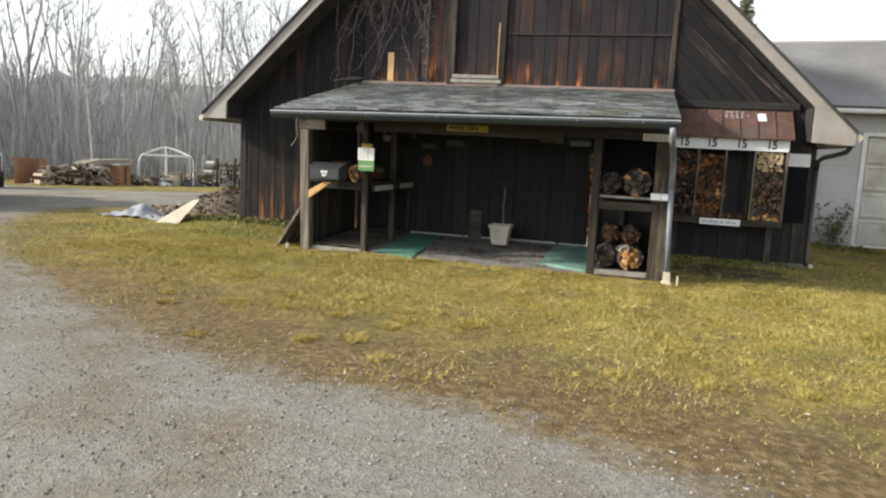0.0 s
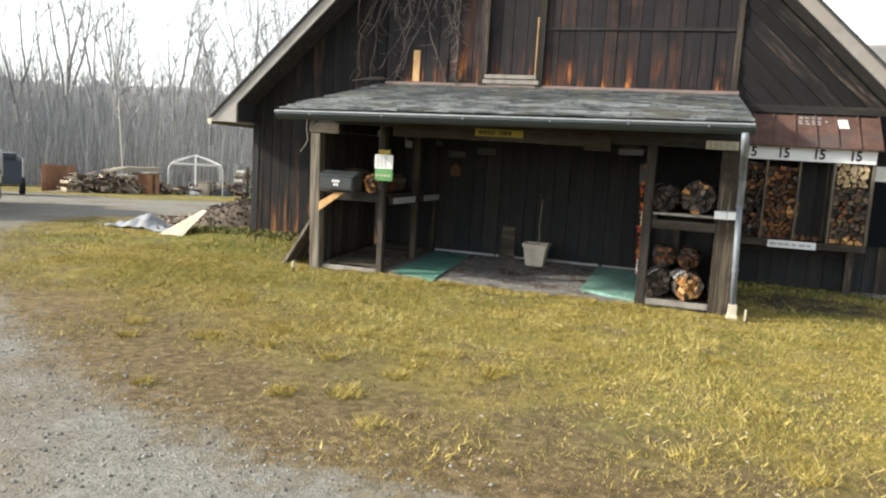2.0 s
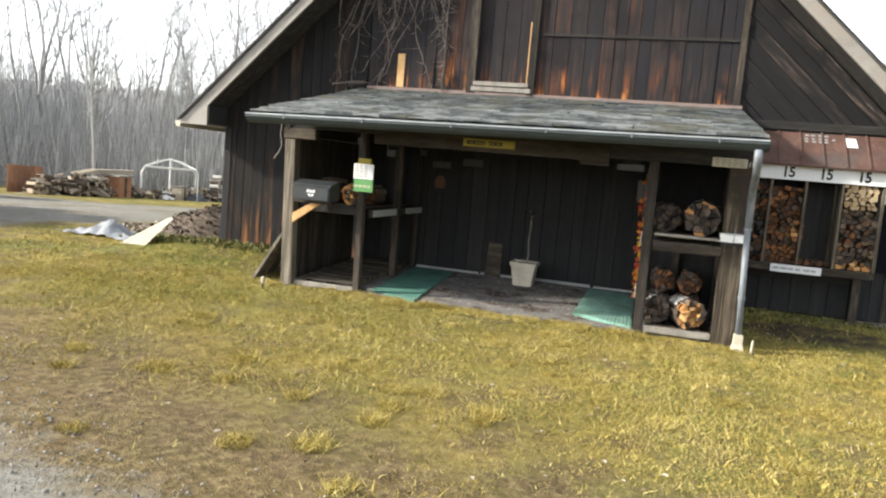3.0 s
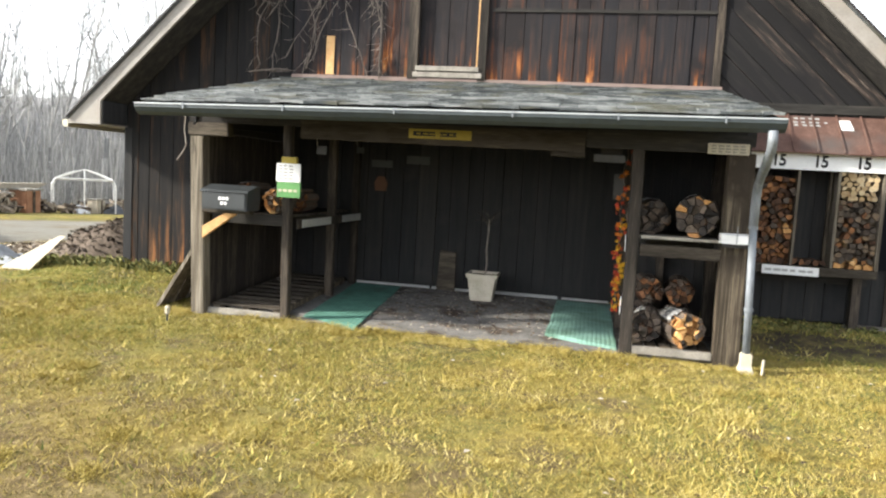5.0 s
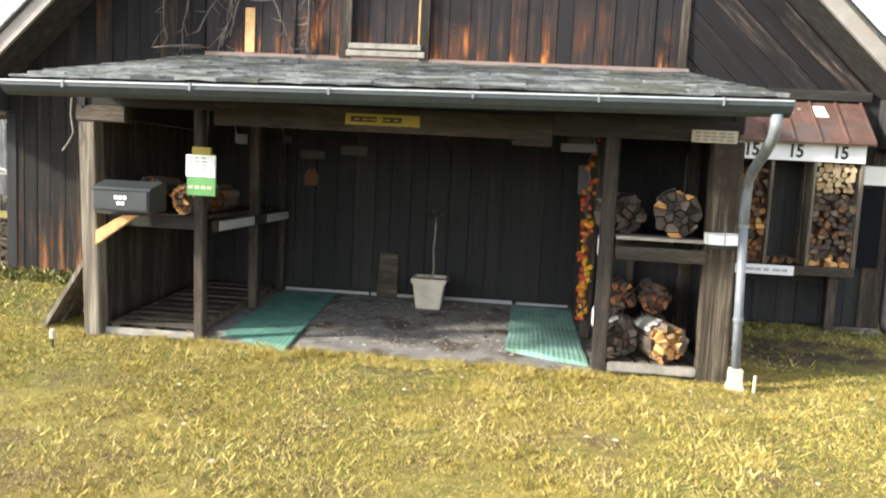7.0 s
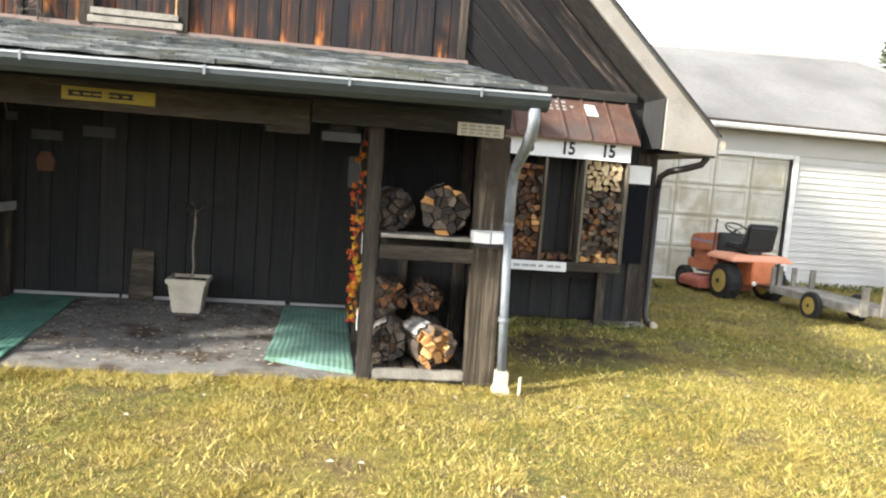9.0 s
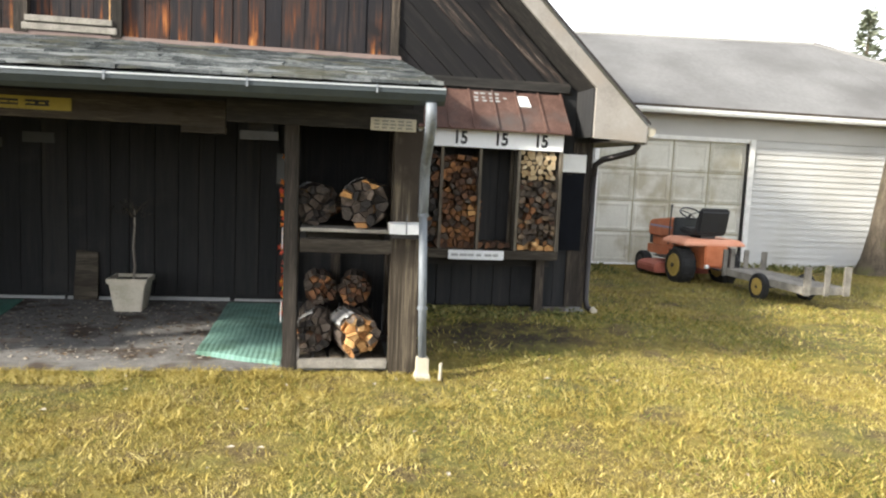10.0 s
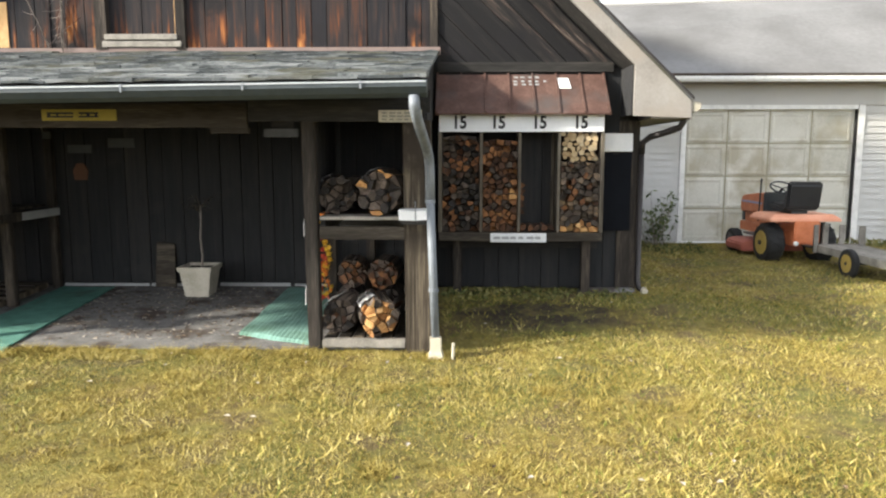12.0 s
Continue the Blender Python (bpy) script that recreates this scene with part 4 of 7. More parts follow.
# tags and boards on the back wall
for x0, x1, z0, z1 in ((1.10, 1.37, 1.61, 1.70), (1.55, 1.84, 1.67, 1.77)):
    t = thing("wall_tag", ((x0 + x1) / 2, WY, z0), "small blank gray-white board on the back wall", "sign", "tags on the back wall")
    boxpart("panel", (x0, x1, WY - .028, WY - .016, z0, z1), M["dim_sign"], t, "", .002)
for x0, x1, y, z0, z1 in ((.99, 1.10, .56, 1.69, 1.775), (.985, 1.08, 1.9, 1.76, 1.835)):
    t = thing("beam_tag", (1.03, y, z0), "small blank gray-white tag hung from the side beam", "sign", "tags under the side beam")
    boxpart("panel", (x0, x1, y, y + .01, z0, z1), M["dim_sign"], t, "", .002)
    part("cord", rod(B(), (x0 + .01, y + .006, z1 - .01), (.965, y + .006, 1.97), .003, .003, 5), M["twig"], t)
for z0, w in ((.96, .05), (.40, .06)):
    t = thing("paper_scrap", (4.14, .05, z0), "torn white paper scrap stapled to the post", "paper", "paper scraps on the post")
    bm = B()
    poly_faces(bm, [[(x, .01, z0), (x, .01 + w, z0 + .02), (x, .02 + w * .7, z0 + .15), (x, .015, z0 + .11)] for x in (4.128, 4.132)])
    part("sheet", bm, M["white_sign"], t)
stone = thing("foundation_stone", (6.95, 2.05, .08), "flat pale stone at the foot of the barn corner", "stone")
bm = B()
poly_faces(bm, [[(6.62 + d, 1.98 + d, z), (6.9, 1.95 + d, z), (7.26 - d, 2.0 + d, z), (7.28 - d, 2.15 - d, z), (6.64 + d, 2.15 - d, z)] for d, z in ((0, .02), (0, .13), (.03, .165))])
part("slab", bm, M["porch_floor"], stone, "", .01)
t = thing("wall_plaque", (1.23, WY, 1.32), "small orange-brown plaque on the dark back wall", "sign")
bm = prism_y(B(), [(1.16, 1.32), (1.30, 1.32), (1.315, 1.42), (1.27, 1.50), (1.19, 1.50), (1.145, 1.42)], WY - .03, WY - .016)
part("panel", bm, plain("orange_brown_paint", (.13, .062, .038), .85), t, "", .003)
# The pale smear on the back wall boards is built as an added plank.
t = thing("pale_smear_plank", (2.14, WY, .15), "pale smear on the dark wall, built as a leaning gray plank", "plank")
bm = B()
poly_faces(bm, [[(2.02, y, .15), (2.25, y, .15), (2.24, y + .04, .62), (2.04, y + .04, .64)] for y in (2.105, 2.128)])
part("plank", bm, M["gray_wood_h"], t, "", .004)
t = thing("hanging_tag", (3.95, .04, 1.74), "blank pale board under the front beam", "sign")
boxpart("panel", (3.80, 4.08, .14, .156, 1.745, 1.81), M["dim_sign"], t, "", .002)
boxpart("batten", (3.86, 4.04, .158, .18, 1.76, 2.06), M["dark_beam"], t)
t = thing("paper_strip", (4.08, .95, 1.45), "narrow gray paper strip on the inner post", "sign")
boxpart("strip", (4.02, 4.12, .955, .965, 1.40, 1.66), M["dim_sign"], t)
boxpart("backing", (4.05, 4.14, .966, .979, 1.42, 1.62), M["dark_post"], t)

# mats


def rib_mat(name, corners, mat, label, ribs):
    """A ribbed rubber mat over the floor, from four corners (near left, near right, far right, far left)."""
    t = thing(name, (sum(c[0] for c in corners) / 4, 1.0, .1), label, "mat", "green mats")
    (ax, ay), (bx, by), (cx, cy), (dx, dy) = corners
    n = 24
    v, f = [], []
    for j in range(n + 1):
        q = j / n
        for i in range(ribs * 2 + 1):
            p = i / (ribs * 2)
            lx, ly = ax + (dx - ax) * q, ay + (dy - ay) * q
            rx, ry = bx + (cx - bx) * q, by + (cy - by) * q
            x, y = lx + (rx - lx) * p, ly + (ry - ly) * p
            z = max(fz(max(y, .05)), .045) + .012 + (.0028 if i % 2 else 0) + .012 * noise.noise((x * 2, y * 2, 9)) + .004
            if q == 0:
                z -= .03
            v.append((x + .012 * noise.noise((x * 3, y * 3, 1)), y + .02 * noise.noise((x * 4, y * 3, 5)), z))
    w = ribs * 2 + 1
    for j in range(n):
        for i in range(w - 1):
            f.append((j * w + i, j * w + i + 1, (j + 1) * w + i + 1, (j + 1) * w + i))
    ob = adopt(new("ribbed_sheet", raw("mat", v, f, [mat])), t)
    sol = ob.modifiers.new("thickness", "SOLIDIFY")
    sol.thickness = .010
    return t


rib_mat("floor_mat", [(1.06, .16), (1.70, -.12), (1.58, 2.08), (1.0, 2.08)], M["mat_dark"], "dark green rubber mat on the porch floor", 14)
rib_mat("floor_mat", [(3.46, .34), (4.13, .06), (4.12, 2.08), (3.50, 2.10)], M["mat"], "pale green ribbed rubber mat on the porch floor", 16)

# pot with a dead standard plant
pot = thing("plant_pot", (2.64, 1.78, .12), "square cream plant pot with a bare dead standard plant", "plant pot")
zf = fz(1.78)
bm = B()
rings = []
for w, z in ((.120, zf + .002), (.125, zf + .02), (.160, zf + .27), (.178, zf + .272), (.182, zf + .32), (.160, zf + .322), (.156, zf + .27)):
    rings.append([(2.64 + sx * w, 1.78 + sy * w, z) for sx, sy in ((-1, -1), (1, -1), (1, 1), (-1, 1))])
poly_faces(bm, rings)
part("pot", bm, M["pot"], pot, "", .006)
part("soil", prism_y(B(), [(2.49, zf + .272), (2.79, zf + .272), (2.78, zf + .29), (2.5, zf + .292)], 1.63, 1.93), M["soil"], pot)
part("stem", tube(B(), [(2.66, 1.78, zf + .28), (2.675, 1.78, zf + .42), (2.66, 1.775, zf + .6), (2.672, 1.78, zf + .8), (2.668, 1.785, zf + .95)], [.014, .012, .011, .011, .009], 6), M["twig"], pot, "thin gray stem", smooth=True)
bm = B()
for k in range(12):
    a, e = U(0, 6.28), U(.1, 1.2)
    d = Vector((math.cos(a) * math.cos(e), math.sin(a) * math.cos(e), math.sin(e) * .8))
    p0 = Vector((2.668, 1.785, zf + U(.86, .96)))
    L = U(.12, .24)
    tube(bm, [p0, p0 + d * L * .5 + Vector((0, 0, .02)), p0 + d * L], [.004, .003, .0015], 4)
part("crown", bm, M["dark_post"], pot)
bm = B()
for k in range(40):
    a, e, L = U(0, 6.28), U(-.1, 1.2), U(.08, .22)
    c0 = Vector((2.668 + math.cos(a) * math.cos(e) * L, 1.785 + math.sin(a) * math.cos(e) * L, zf + .92 + math.sin(e) * L * .7))
    d1, d2 = Vector((U(-1, 1), U(-1, 1), U(-1, .4))).normalized() * .035, Vector((U(-1, 1), U(-1, 1), U(-1, 1))).normalized() * .014
    vs = [bm.verts.new(q) for q in (c0, c0 + d1 * .5 + d2, c0 + d1, c0 + d1 * .5 - d2)]
    bm.faces.new(vs)
part("dead_leaves", bm, plain("dry_gray_leaves", (.045, .045, .038), .9), pot)

# autumn leaf garland on the inner post
gar = thing("leaf_garland", (4.11, .97, .25), "yellow and orange artificial leaf garland down an inner post", "garland")
cord = [(4.12 + .02 * math.sin(k * .9), .955 + .015 * math.cos(k * 1.3), 1.95 - k * .055) for k in range(31)]
part("cord", tube(B(), cord, .004, 4), M["twig"], gar)
leaf_cols = [plain("yellow_leaf", (.62, .36, .02), .6, 0, .05, .35), plain("orange_leaf", (.58, .17, .02), .6, 0, .05, .35), plain("red_leaf", (.40, .05, .02), .6, 0, .05, .35)]
leaf_me = []
for mt in leaf_cols:
    out = []
    for k in range(10):
        r = .042 if k % 2 == 0 else .02
        out.append((r * math.cos(k * .628), .006 * math.sin(k * 1.9), r * math.sin(k * .628)))
    leaf_me.append(raw("leaf", out + [(0, -.008, 0)], [(k, (k + 1) % 10, 10) for k in range(10)], [mt]))
for k in range(84):
    x, y, z = cord[int(len(cord) * U(0, 1) ** .6)]
    m = Matrix.LocRotScale((x + U(-.05, .04), y - U(0, .05), z + U(-.03, .03)), Euler((U(-.8, .8), U(0, 6.28), U(-.9, .9))), (U(.55, 1.0),) * 3)
    piece("leaf", leaf_me[rng.choice((0, 0, 1, 2) if z < 1.25 else (1, 2, 2))], m, gar)

# garden stake by the left post, plank leaning on the bay's outside
stake = thing("garden_light", (-.06, -.42, .0), "small black garden stake light with a pale head", "garden light")
part("stake", rod(B(), (-.06, -.42, -.03), (-.06, -.42, .09), .008, .01), M["black_metal"], stake)
part("head", lathe(B(), [(.085, .014), (.09, .022), (.15, .024), (.165, .012)], (-.06, -.42, 0), "z", 10), M["cream"], stake, "pale head")
stake2 = thing("pipe_stub", (5.36, -.2, .0), "thin pale stub standing in the grass by the downspout", "stub")
part("stub", rod(B(), (5.32, -.19, -.03), (5.325, -.19, .15), .012, .012), M["cream"], stake2)
part("root_pin", rod(B(), (5.33, -.22, -.03), (5.335, -.23, .05), .006, .004), M["brown_metal"], stake2)
lean = thing("leaning_boards", (-.45, .4, .03), "gray weathered boards leaning on the porch side", "boards")
for k, (yb, w) in enumerate(((.14, .215), (.36, .215), (.58, .20))):
    bm = B()
    poly_faces(bm, [[(-.56 + k * .03, yb, .0), (-.52 + k * .03, yb, .0), (-.135, yb, .62 + .05 * k), (-.165, yb, .64 + .05 * k)],
                    [(-.56 + k * .03, yb + w, .0), (-.52 + k * .03, yb + w, .0), (-.135, yb + w, .62 + .05 * k), (-.165, yb + w, .64 + .05 * k)]])
    part("board", bm, M["pale_post"], lean)

# ---------------------------------------------------------------- wall bins with stacked wood
bins = thing("firewood_bins", (6.0, 2.0, .69), "wall-hung wooden bins with stacked firewood under a rusty roof", "firewood bins")
BX = [5.165, 5.59, 5.985, 6.39, 6.835]
boxpart("floor_board", (5.15, 6.85, 1.84, 2.18, .70, .79), M["gray_wood_h"], bins, "", .004)
for i, x in enumerate(BX):
    w = .035 if i in (0, 4) else .028
    boxpart("divider", (x - w / 2, x + w / 2, 1.85, 2.18, .792, 1.825), M["pale_post"], bins, "gray weathered divider", .003)
boxpart("top_board", (5.15, 6.85, 1.86, 2.18, 1.828, 1.86), M["dark_beam"], bins)
price = boxpart("price_board", (5.155, 6.84, 1.832, 1.848, 1.828, 2.005), M["white_sign"], bins, "white board with four black prices", .003)
for x in (5.365, 5.76, 6.18, 6.60):
    letters("15", .175, M["ink"], Matrix.Translation((x, 1.8305, 1.918)) @ pose(0, 0, 0, 90, 0, 0), bins)
tag = boxpart("tag_board", (5.69, 6.27, 1.825, 1.838, .69, .785), M["white_sign"], bins, "narrow white tag board", .002)
bars(bins, 5.72, 6.24, .725, .75, 1.825, 1, M["gray_sign"], 6)
# rusty standing-seam roof
RB = [(1.74, 2.0), (2.17, 2.43)]
sheet = part("roof_sheet", prism_x(B(), [(1.74, 1.995), (2.17, 2.42), (2.17, 2.435), (1.735, 2.01)], 5.12, 6.89), M["rust_roof"], bins, "rusty brown metal roof sheet")
for k in range(8):
    x = 5.13 + k * (6.875 - 5.13) / 7
    part("seam", prism_x(B(), [(1.735, 2.011), (2.17, 2.436), (2.165, 2.455), (1.73, 2.03)], x - .009, x + .009), M["rust_roof"], bins)
for x in (5.14, 6.85):
    part("gable_end", prism_x(B(), [(1.86, 2.008), (2.17, 2.008), (2.17, 2.41), (1.86, 2.105)], x, x + .02), M["dark_board"], bins)
patch = B()
poly_faces(patch, [[(x0, 1.735 + (z - 2.01) * 1.012 - d, z + d) for x0, z in ((6.40, 2.27), (6.52, 2.27), (6.50, 2.385), (6.38, 2.385))] for d in (.003, .007)])
part("paper", patch, M["white_sign"], bins, "white paper on the roof")
for r, n in ((2.39, 4), (2.345, 5), (2.31, 4)):
    for k in range(n):
        bm = B()
        x0 = 5.92 + k * .075 + U(0, .02)
        w = U(.03, .055)
        poly_faces(bm, [[(xx, 1.735 + (z - 2.01) * 1.012 - d, z + d) for xx, z in ((x0, r), (x0 + w, r + U(-.004, .004)), (x0 + w, r + .016), (x0, r + .016))] for d in (.002, .004)])
        part("writing", bm, M["gray_sign"], bins, "faded white brush mark")
for x0 in (6.66, 5.30):
    boxpart("leg", (x0, x0 + .09, 1.95, 2.05, .0, .698), M["dark_post"], bins)
boxpart("ledger", (5.15, 6.85, 2.10, 2.18, .60, .698), M["dark_beam"], bins)


def fill(x0, x1, z0, z1, picks, label, size=.068, rounds=9.0):
    st = thing("firewood_stack", ((x0 + x1) / 2, 1.9, z0), label, "firewood", "stacks in the bins")
    seeds, z, r = [], z0 + size * .45, 0
    while z < z1:
        x = x0 + size * (.35 if r % 2 else .7)
        while x < x1:
            seeds.append((x + U(-.38, .38) * size, z + U(-.36, .36) * size))
            x += size * U(.85, 1.2)
        z += size * .82
        r += 1
    top = min(z1, rounds)
    hull = [(x0, z0), (x1, z0), (x1, top - U(0, .03)), ((x0 * 2 + x1) / 3, top), (x0, top - U(0, .04))]
    for c0, poly in cells(seeds, hull):
        split_log(st, c0, poly, 1.862 + U(0, 1) ** 2 * .11, .16, .004, rng.choice(picks(c0[1])), .1, .84)
    z, k = rounds + .03, 0
    while z < z1:
        x = x0 + (.035 if k % 2 else .06)
        while x < x1 - .02:
            put_log(st, PALE, x + U(-.012, .012), 1.862 + U(0, .06), z + U(-.012, .012), U(.05, .078), .5)
            x += U(.048, .066)
        z += .048
        k += 1
    return st


# Dark faces mixed in here put the porch's shade into the first bin's colour.
fill(5.185, 5.575, .792, 1.80, lambda z: DARK_END + OLD_END, "reddish-brown split firewood filling a bin, darkened for shade")
fill(5.605, 5.97, .792, 1.76, lambda z: RED_END, "red-orange split firewood filling a bin")
fill(6.41, 6.815, .792, 1.81, lambda z: FRESH_END if z > 1.55 or z < .88 else GRAY_END, "pale and gray firewood stacked in a full bin", rounds=1.53)
st = thing("firewood_stack", (6.05, 2.0, .792), "last few brown logs in an almost empty bin", "firewood", "stacks in the bins")
for x, z in ((6.04, .83), (6.11, .83), (6.18, .828), (6.26, .83), (6.33, .83)):
    put_log(st, OLD, x, 1.93, z, .075, .55)
for z in (1.0, 1.07, 1.14, 1.21, 1.28):
    put_log(st, OLD, 6.02, 2.05, z, .08, .3)
boxpart("inner_stay", (6.325, 6.35, 1.95, 1.975, .84, 1.82), M["gray_wood"], bins)

sgn = thing("blank_sign", (7.04, 2.13, 1.63), "blank white board on the barn corner", "sign")
boxpart("panel", (6.87, 7.20, 2.115, 2.135, 1.628, 1.818), M["white_sign"], sgn, "", .003)
boxpart("batten", (7.0, 7.06, 2.136, 2.165, 1.60, 1.84), M["dark_beam"], sgn)

# dark downspout at the barn's corner
bsp = thing("downspout", (7.3, 2.12, .1), "dark brown downspout bent back from the barn eave", "downspout")
part("elbow", tube(B(), [(7.63, 1.80, 2.0), (7.63, 1.80, 1.93), (7.60, 1.83, 1.87), (7.48, 1.93, 1.82), (7.36, 2.05, 1.78), (7.30, 2.11, 1.72), (7.295, 2.12, 1.6)], .035, 8), M["brown_metal"], bsp, smooth=True)
part("pipe", tube(B(), [(7.295, 2.12, 1.62), (7.295, 2.12, .25), (7.30, 2.08, .17), (7.33, 2.0, .15)], .033, 8), M["brown_metal"], bsp, smooth=True)
part("outlet", lathe(B(), [(1.95, .035), (2.01, .04)], (7.34, 0, .15), "y", 10), M["cream"], bsp)


# ---------------------------------------------------------------- garage
GY, GX0, GX1 = 7.22, 6.2, 20.1
gar_h = thing("garage", (13, GY + 3, .03), "pale gray sided garage with a low hipped metal roof", "garage")
gwall = boxpart("front_wall", (12.21, GX1, GY + .02, GY + .15, -.3, 2.42), M["siding"], gar_h)
gwall2 = boxpart("front_wall", (GX0, 9.25, GY + .02, GY + .15, -.3, 2.42), M["siding"], gar_h)
boxpart("side_wall", (GX1 - .15, GX1, GY + .16, 14.8, -.3, 2.6), M["siding"], gar_h)
boxpart("side_wall", (GX0, GX0 + .15, GY + .16, 14.8, -.3, 2.6), M["siding"], gar_h)
boxpart("back_wall", (GX0, GX1, 14.8, 15, -.3, 2.6), M["siding"], gar_h)
boxpart("frieze", (GX0, GX1 + .1, GY - .02, GY + .15, 2.42, 2.80), M["stucco"], gar_h, "gray frieze board under the eave")
boxpart("soffit", (GX0, GX1 + .35, GY - .36, GY - .022, 2.77, 2.79), M["soffit"], gar_h)
z, k = .10, 0
while z < 2.40:
    for parent, a, b in ((gwall, 12.335, GX1), (gwall2, GX0, 9.20)):
        part("siding_lap", prism_x(B(), [(GY - .011, z), (GY + .018, z), (GY + .018, min(2.418, z + .118)), (GY + .009, min(2.418, z + .118))], a, b), M["siding"], parent)
    z += .115
boxpart("concrete_base", (12.335, GX1, GY - .01, GY + .018, -.2, .095), M["stucco"], gwall)
boxpart("trim", (12.224, 12.33, GY - .03, GY + .019, -.1, 2.42), M["white_paint"], gar_h)
boxpart("trim", (9.205, 9.29, GY - .03, GY + .019, -.1, 2.42), M["white_paint"], gar_h)
boxpart("trim", (9.29, 12.205, GY - .03, GY + .10, 2.345, 2.42), M["white_paint"], gar_h)
boxpart("seal", (12.2, 12.222, GY - .01, GY + .1, .04, 2.42), M["rubber"], gar_h, "dark rubber door seal")
gd = boxpart("garage_door", (9.29, 12.20, GY + .07, GY + .11, .04, 2.345), M["garage_door"], gar_h, "cream panelled garage door with stained joints")
for r in range(4):
    for c_ in range(4):
        x0, z0 = 9.32 + c_ * .722, .07 + r * .57
        bm = B()
        poly_faces(bm, [[(x0 + e, y, z0 + e), (x0 + .675 - e, y, z0 + e), (x0 + .675 - e, y, z0 + .52 - e), (x0 + e, y, z0 + .52 - e)] for e, y in ((0, GY + .069), (0, GY + .062), (.025, GY + .052), (.05, GY + .052), (.07, GY + .062))])
        part("panel", bm, M["garage_door"], gd)
M["joint"] = plain("stained_joint", (.33, .31, .22), .8)
for r in range(1, 4):
    boxpart("joint", (9.29, 12.199, GY + .062, GY + .069, .045 + r * .57, .062 + r * .57), M["joint"], gd)
for c_ in range(1, 4):
    boxpart("stile_joint", (9.297 + c_ * .722, 9.317 + c_ * .722, GY + .0625, GY + .069, .05, 2.34), M["joint"], gd)
boxpart("threshold", (9.2, 12.3, GY - .05, GY + .1, .0, .04), M["white_sign"], gar_h, "pale concrete threshold")
# roof: hip
EY, EZ, RYY, RZZ, RIDGE_L = GY - .36, 2.86, 11.0, 5.02, 4.62
hip = [((2.5, EY, EZ), (GX1 + .4, EY, EZ), (15.95, RYY, RZZ), (2.5, RYY, RIDGE_L)), ((GX1 + .4, EY, EZ), (GX1 + .4, 15.2, EZ), (15.95, RYY, RZZ))]
bm = B()
for f in hip:
    top = [bm.verts.new(p) for p in f]
    low = [bm.verts.new((p[0], p[1], p[2] - .05)) for p in f]
    bm.faces.new(top)
    bm.faces.new(low[::-1])
    for i in range(len(f)):
        bm.faces.new((top[i], top[(i + 1) % len(f)], low[(i + 1) % len(f)], low[i]))
groof = part("roof", bm, M["roof_metal"], gar_h, "weathered pale metal roof")
part("roof_back", prism_x(B(), [(RYY, RIDGE_L - .06), (15.2, EZ), (15.2, EZ - .05), (RYY, RIDGE_L - .11)], 2.5, 15.9), M["roof_metal"], gar_h)
x = 8.0
while x < GX1 + .3:
    t = 1.0 if x < 15.95 else max(.02, (GX1 + .4 - x) / (GX1 + .4 - 15.95))
    crest = RIDGE_L + (RZZ - RIDGE_L) * min(1, (x - 2.5) / 13.45)
    p, q = Vector((x, EY, EZ)), Vector((x, EY + (RYY - EY) * t, EZ + (crest - EZ) * t))
    bm = B()
    poly_faces(bm, [[(c0.x - .012, c0.y, c0.z), (c0.x + .012, c0.y, c0.z), (c0.x + .008, c0.y - .001, c0.z + .0025), (c0.x - .008, c0.y - .001, c0.z + .0025)] for c0 in (p, q)])
    part("roof_rib", bm, M["roof_metal"], groof)
    x += .32
part("ridge_cap", tube(B(), [(2.5, RYY, RIDGE_L + .01), (15.97, RYY, RZZ + .01)], .05, 6), M["stucco"], gar_h)
part("hip_cap", tube(B(), [(15.97, RYY, RZZ + .01), (GX1 + .4, EY, EZ + .01)], .05, 6), M["roof_metal"], gar_h)
part("gutter", prism_x(B(), [(EY - .10, EZ + .01), (EY - .10, EZ - .04), (EY - .08, EZ - .08), (EY + .01, EZ - .08), (EY + .01, EZ - .05), (EY - .085, EZ - .05), (EY - .085, EZ + .01)], 6.5, GX1 + .4), M["white_paint"], gar_h, "white gutter")
boxpart("mossy_edge", (6.5, GX1 + .4, EY - .05, EY + .06, EZ + .012, EZ + .06), M["mulch"], gar_h, "dark mossy roof edge")
boxpart("fascia", (GX0, GX1 + .4, EY + .012, EY + .04, 2.77, EZ - .052), M["stucco"], gar_h)


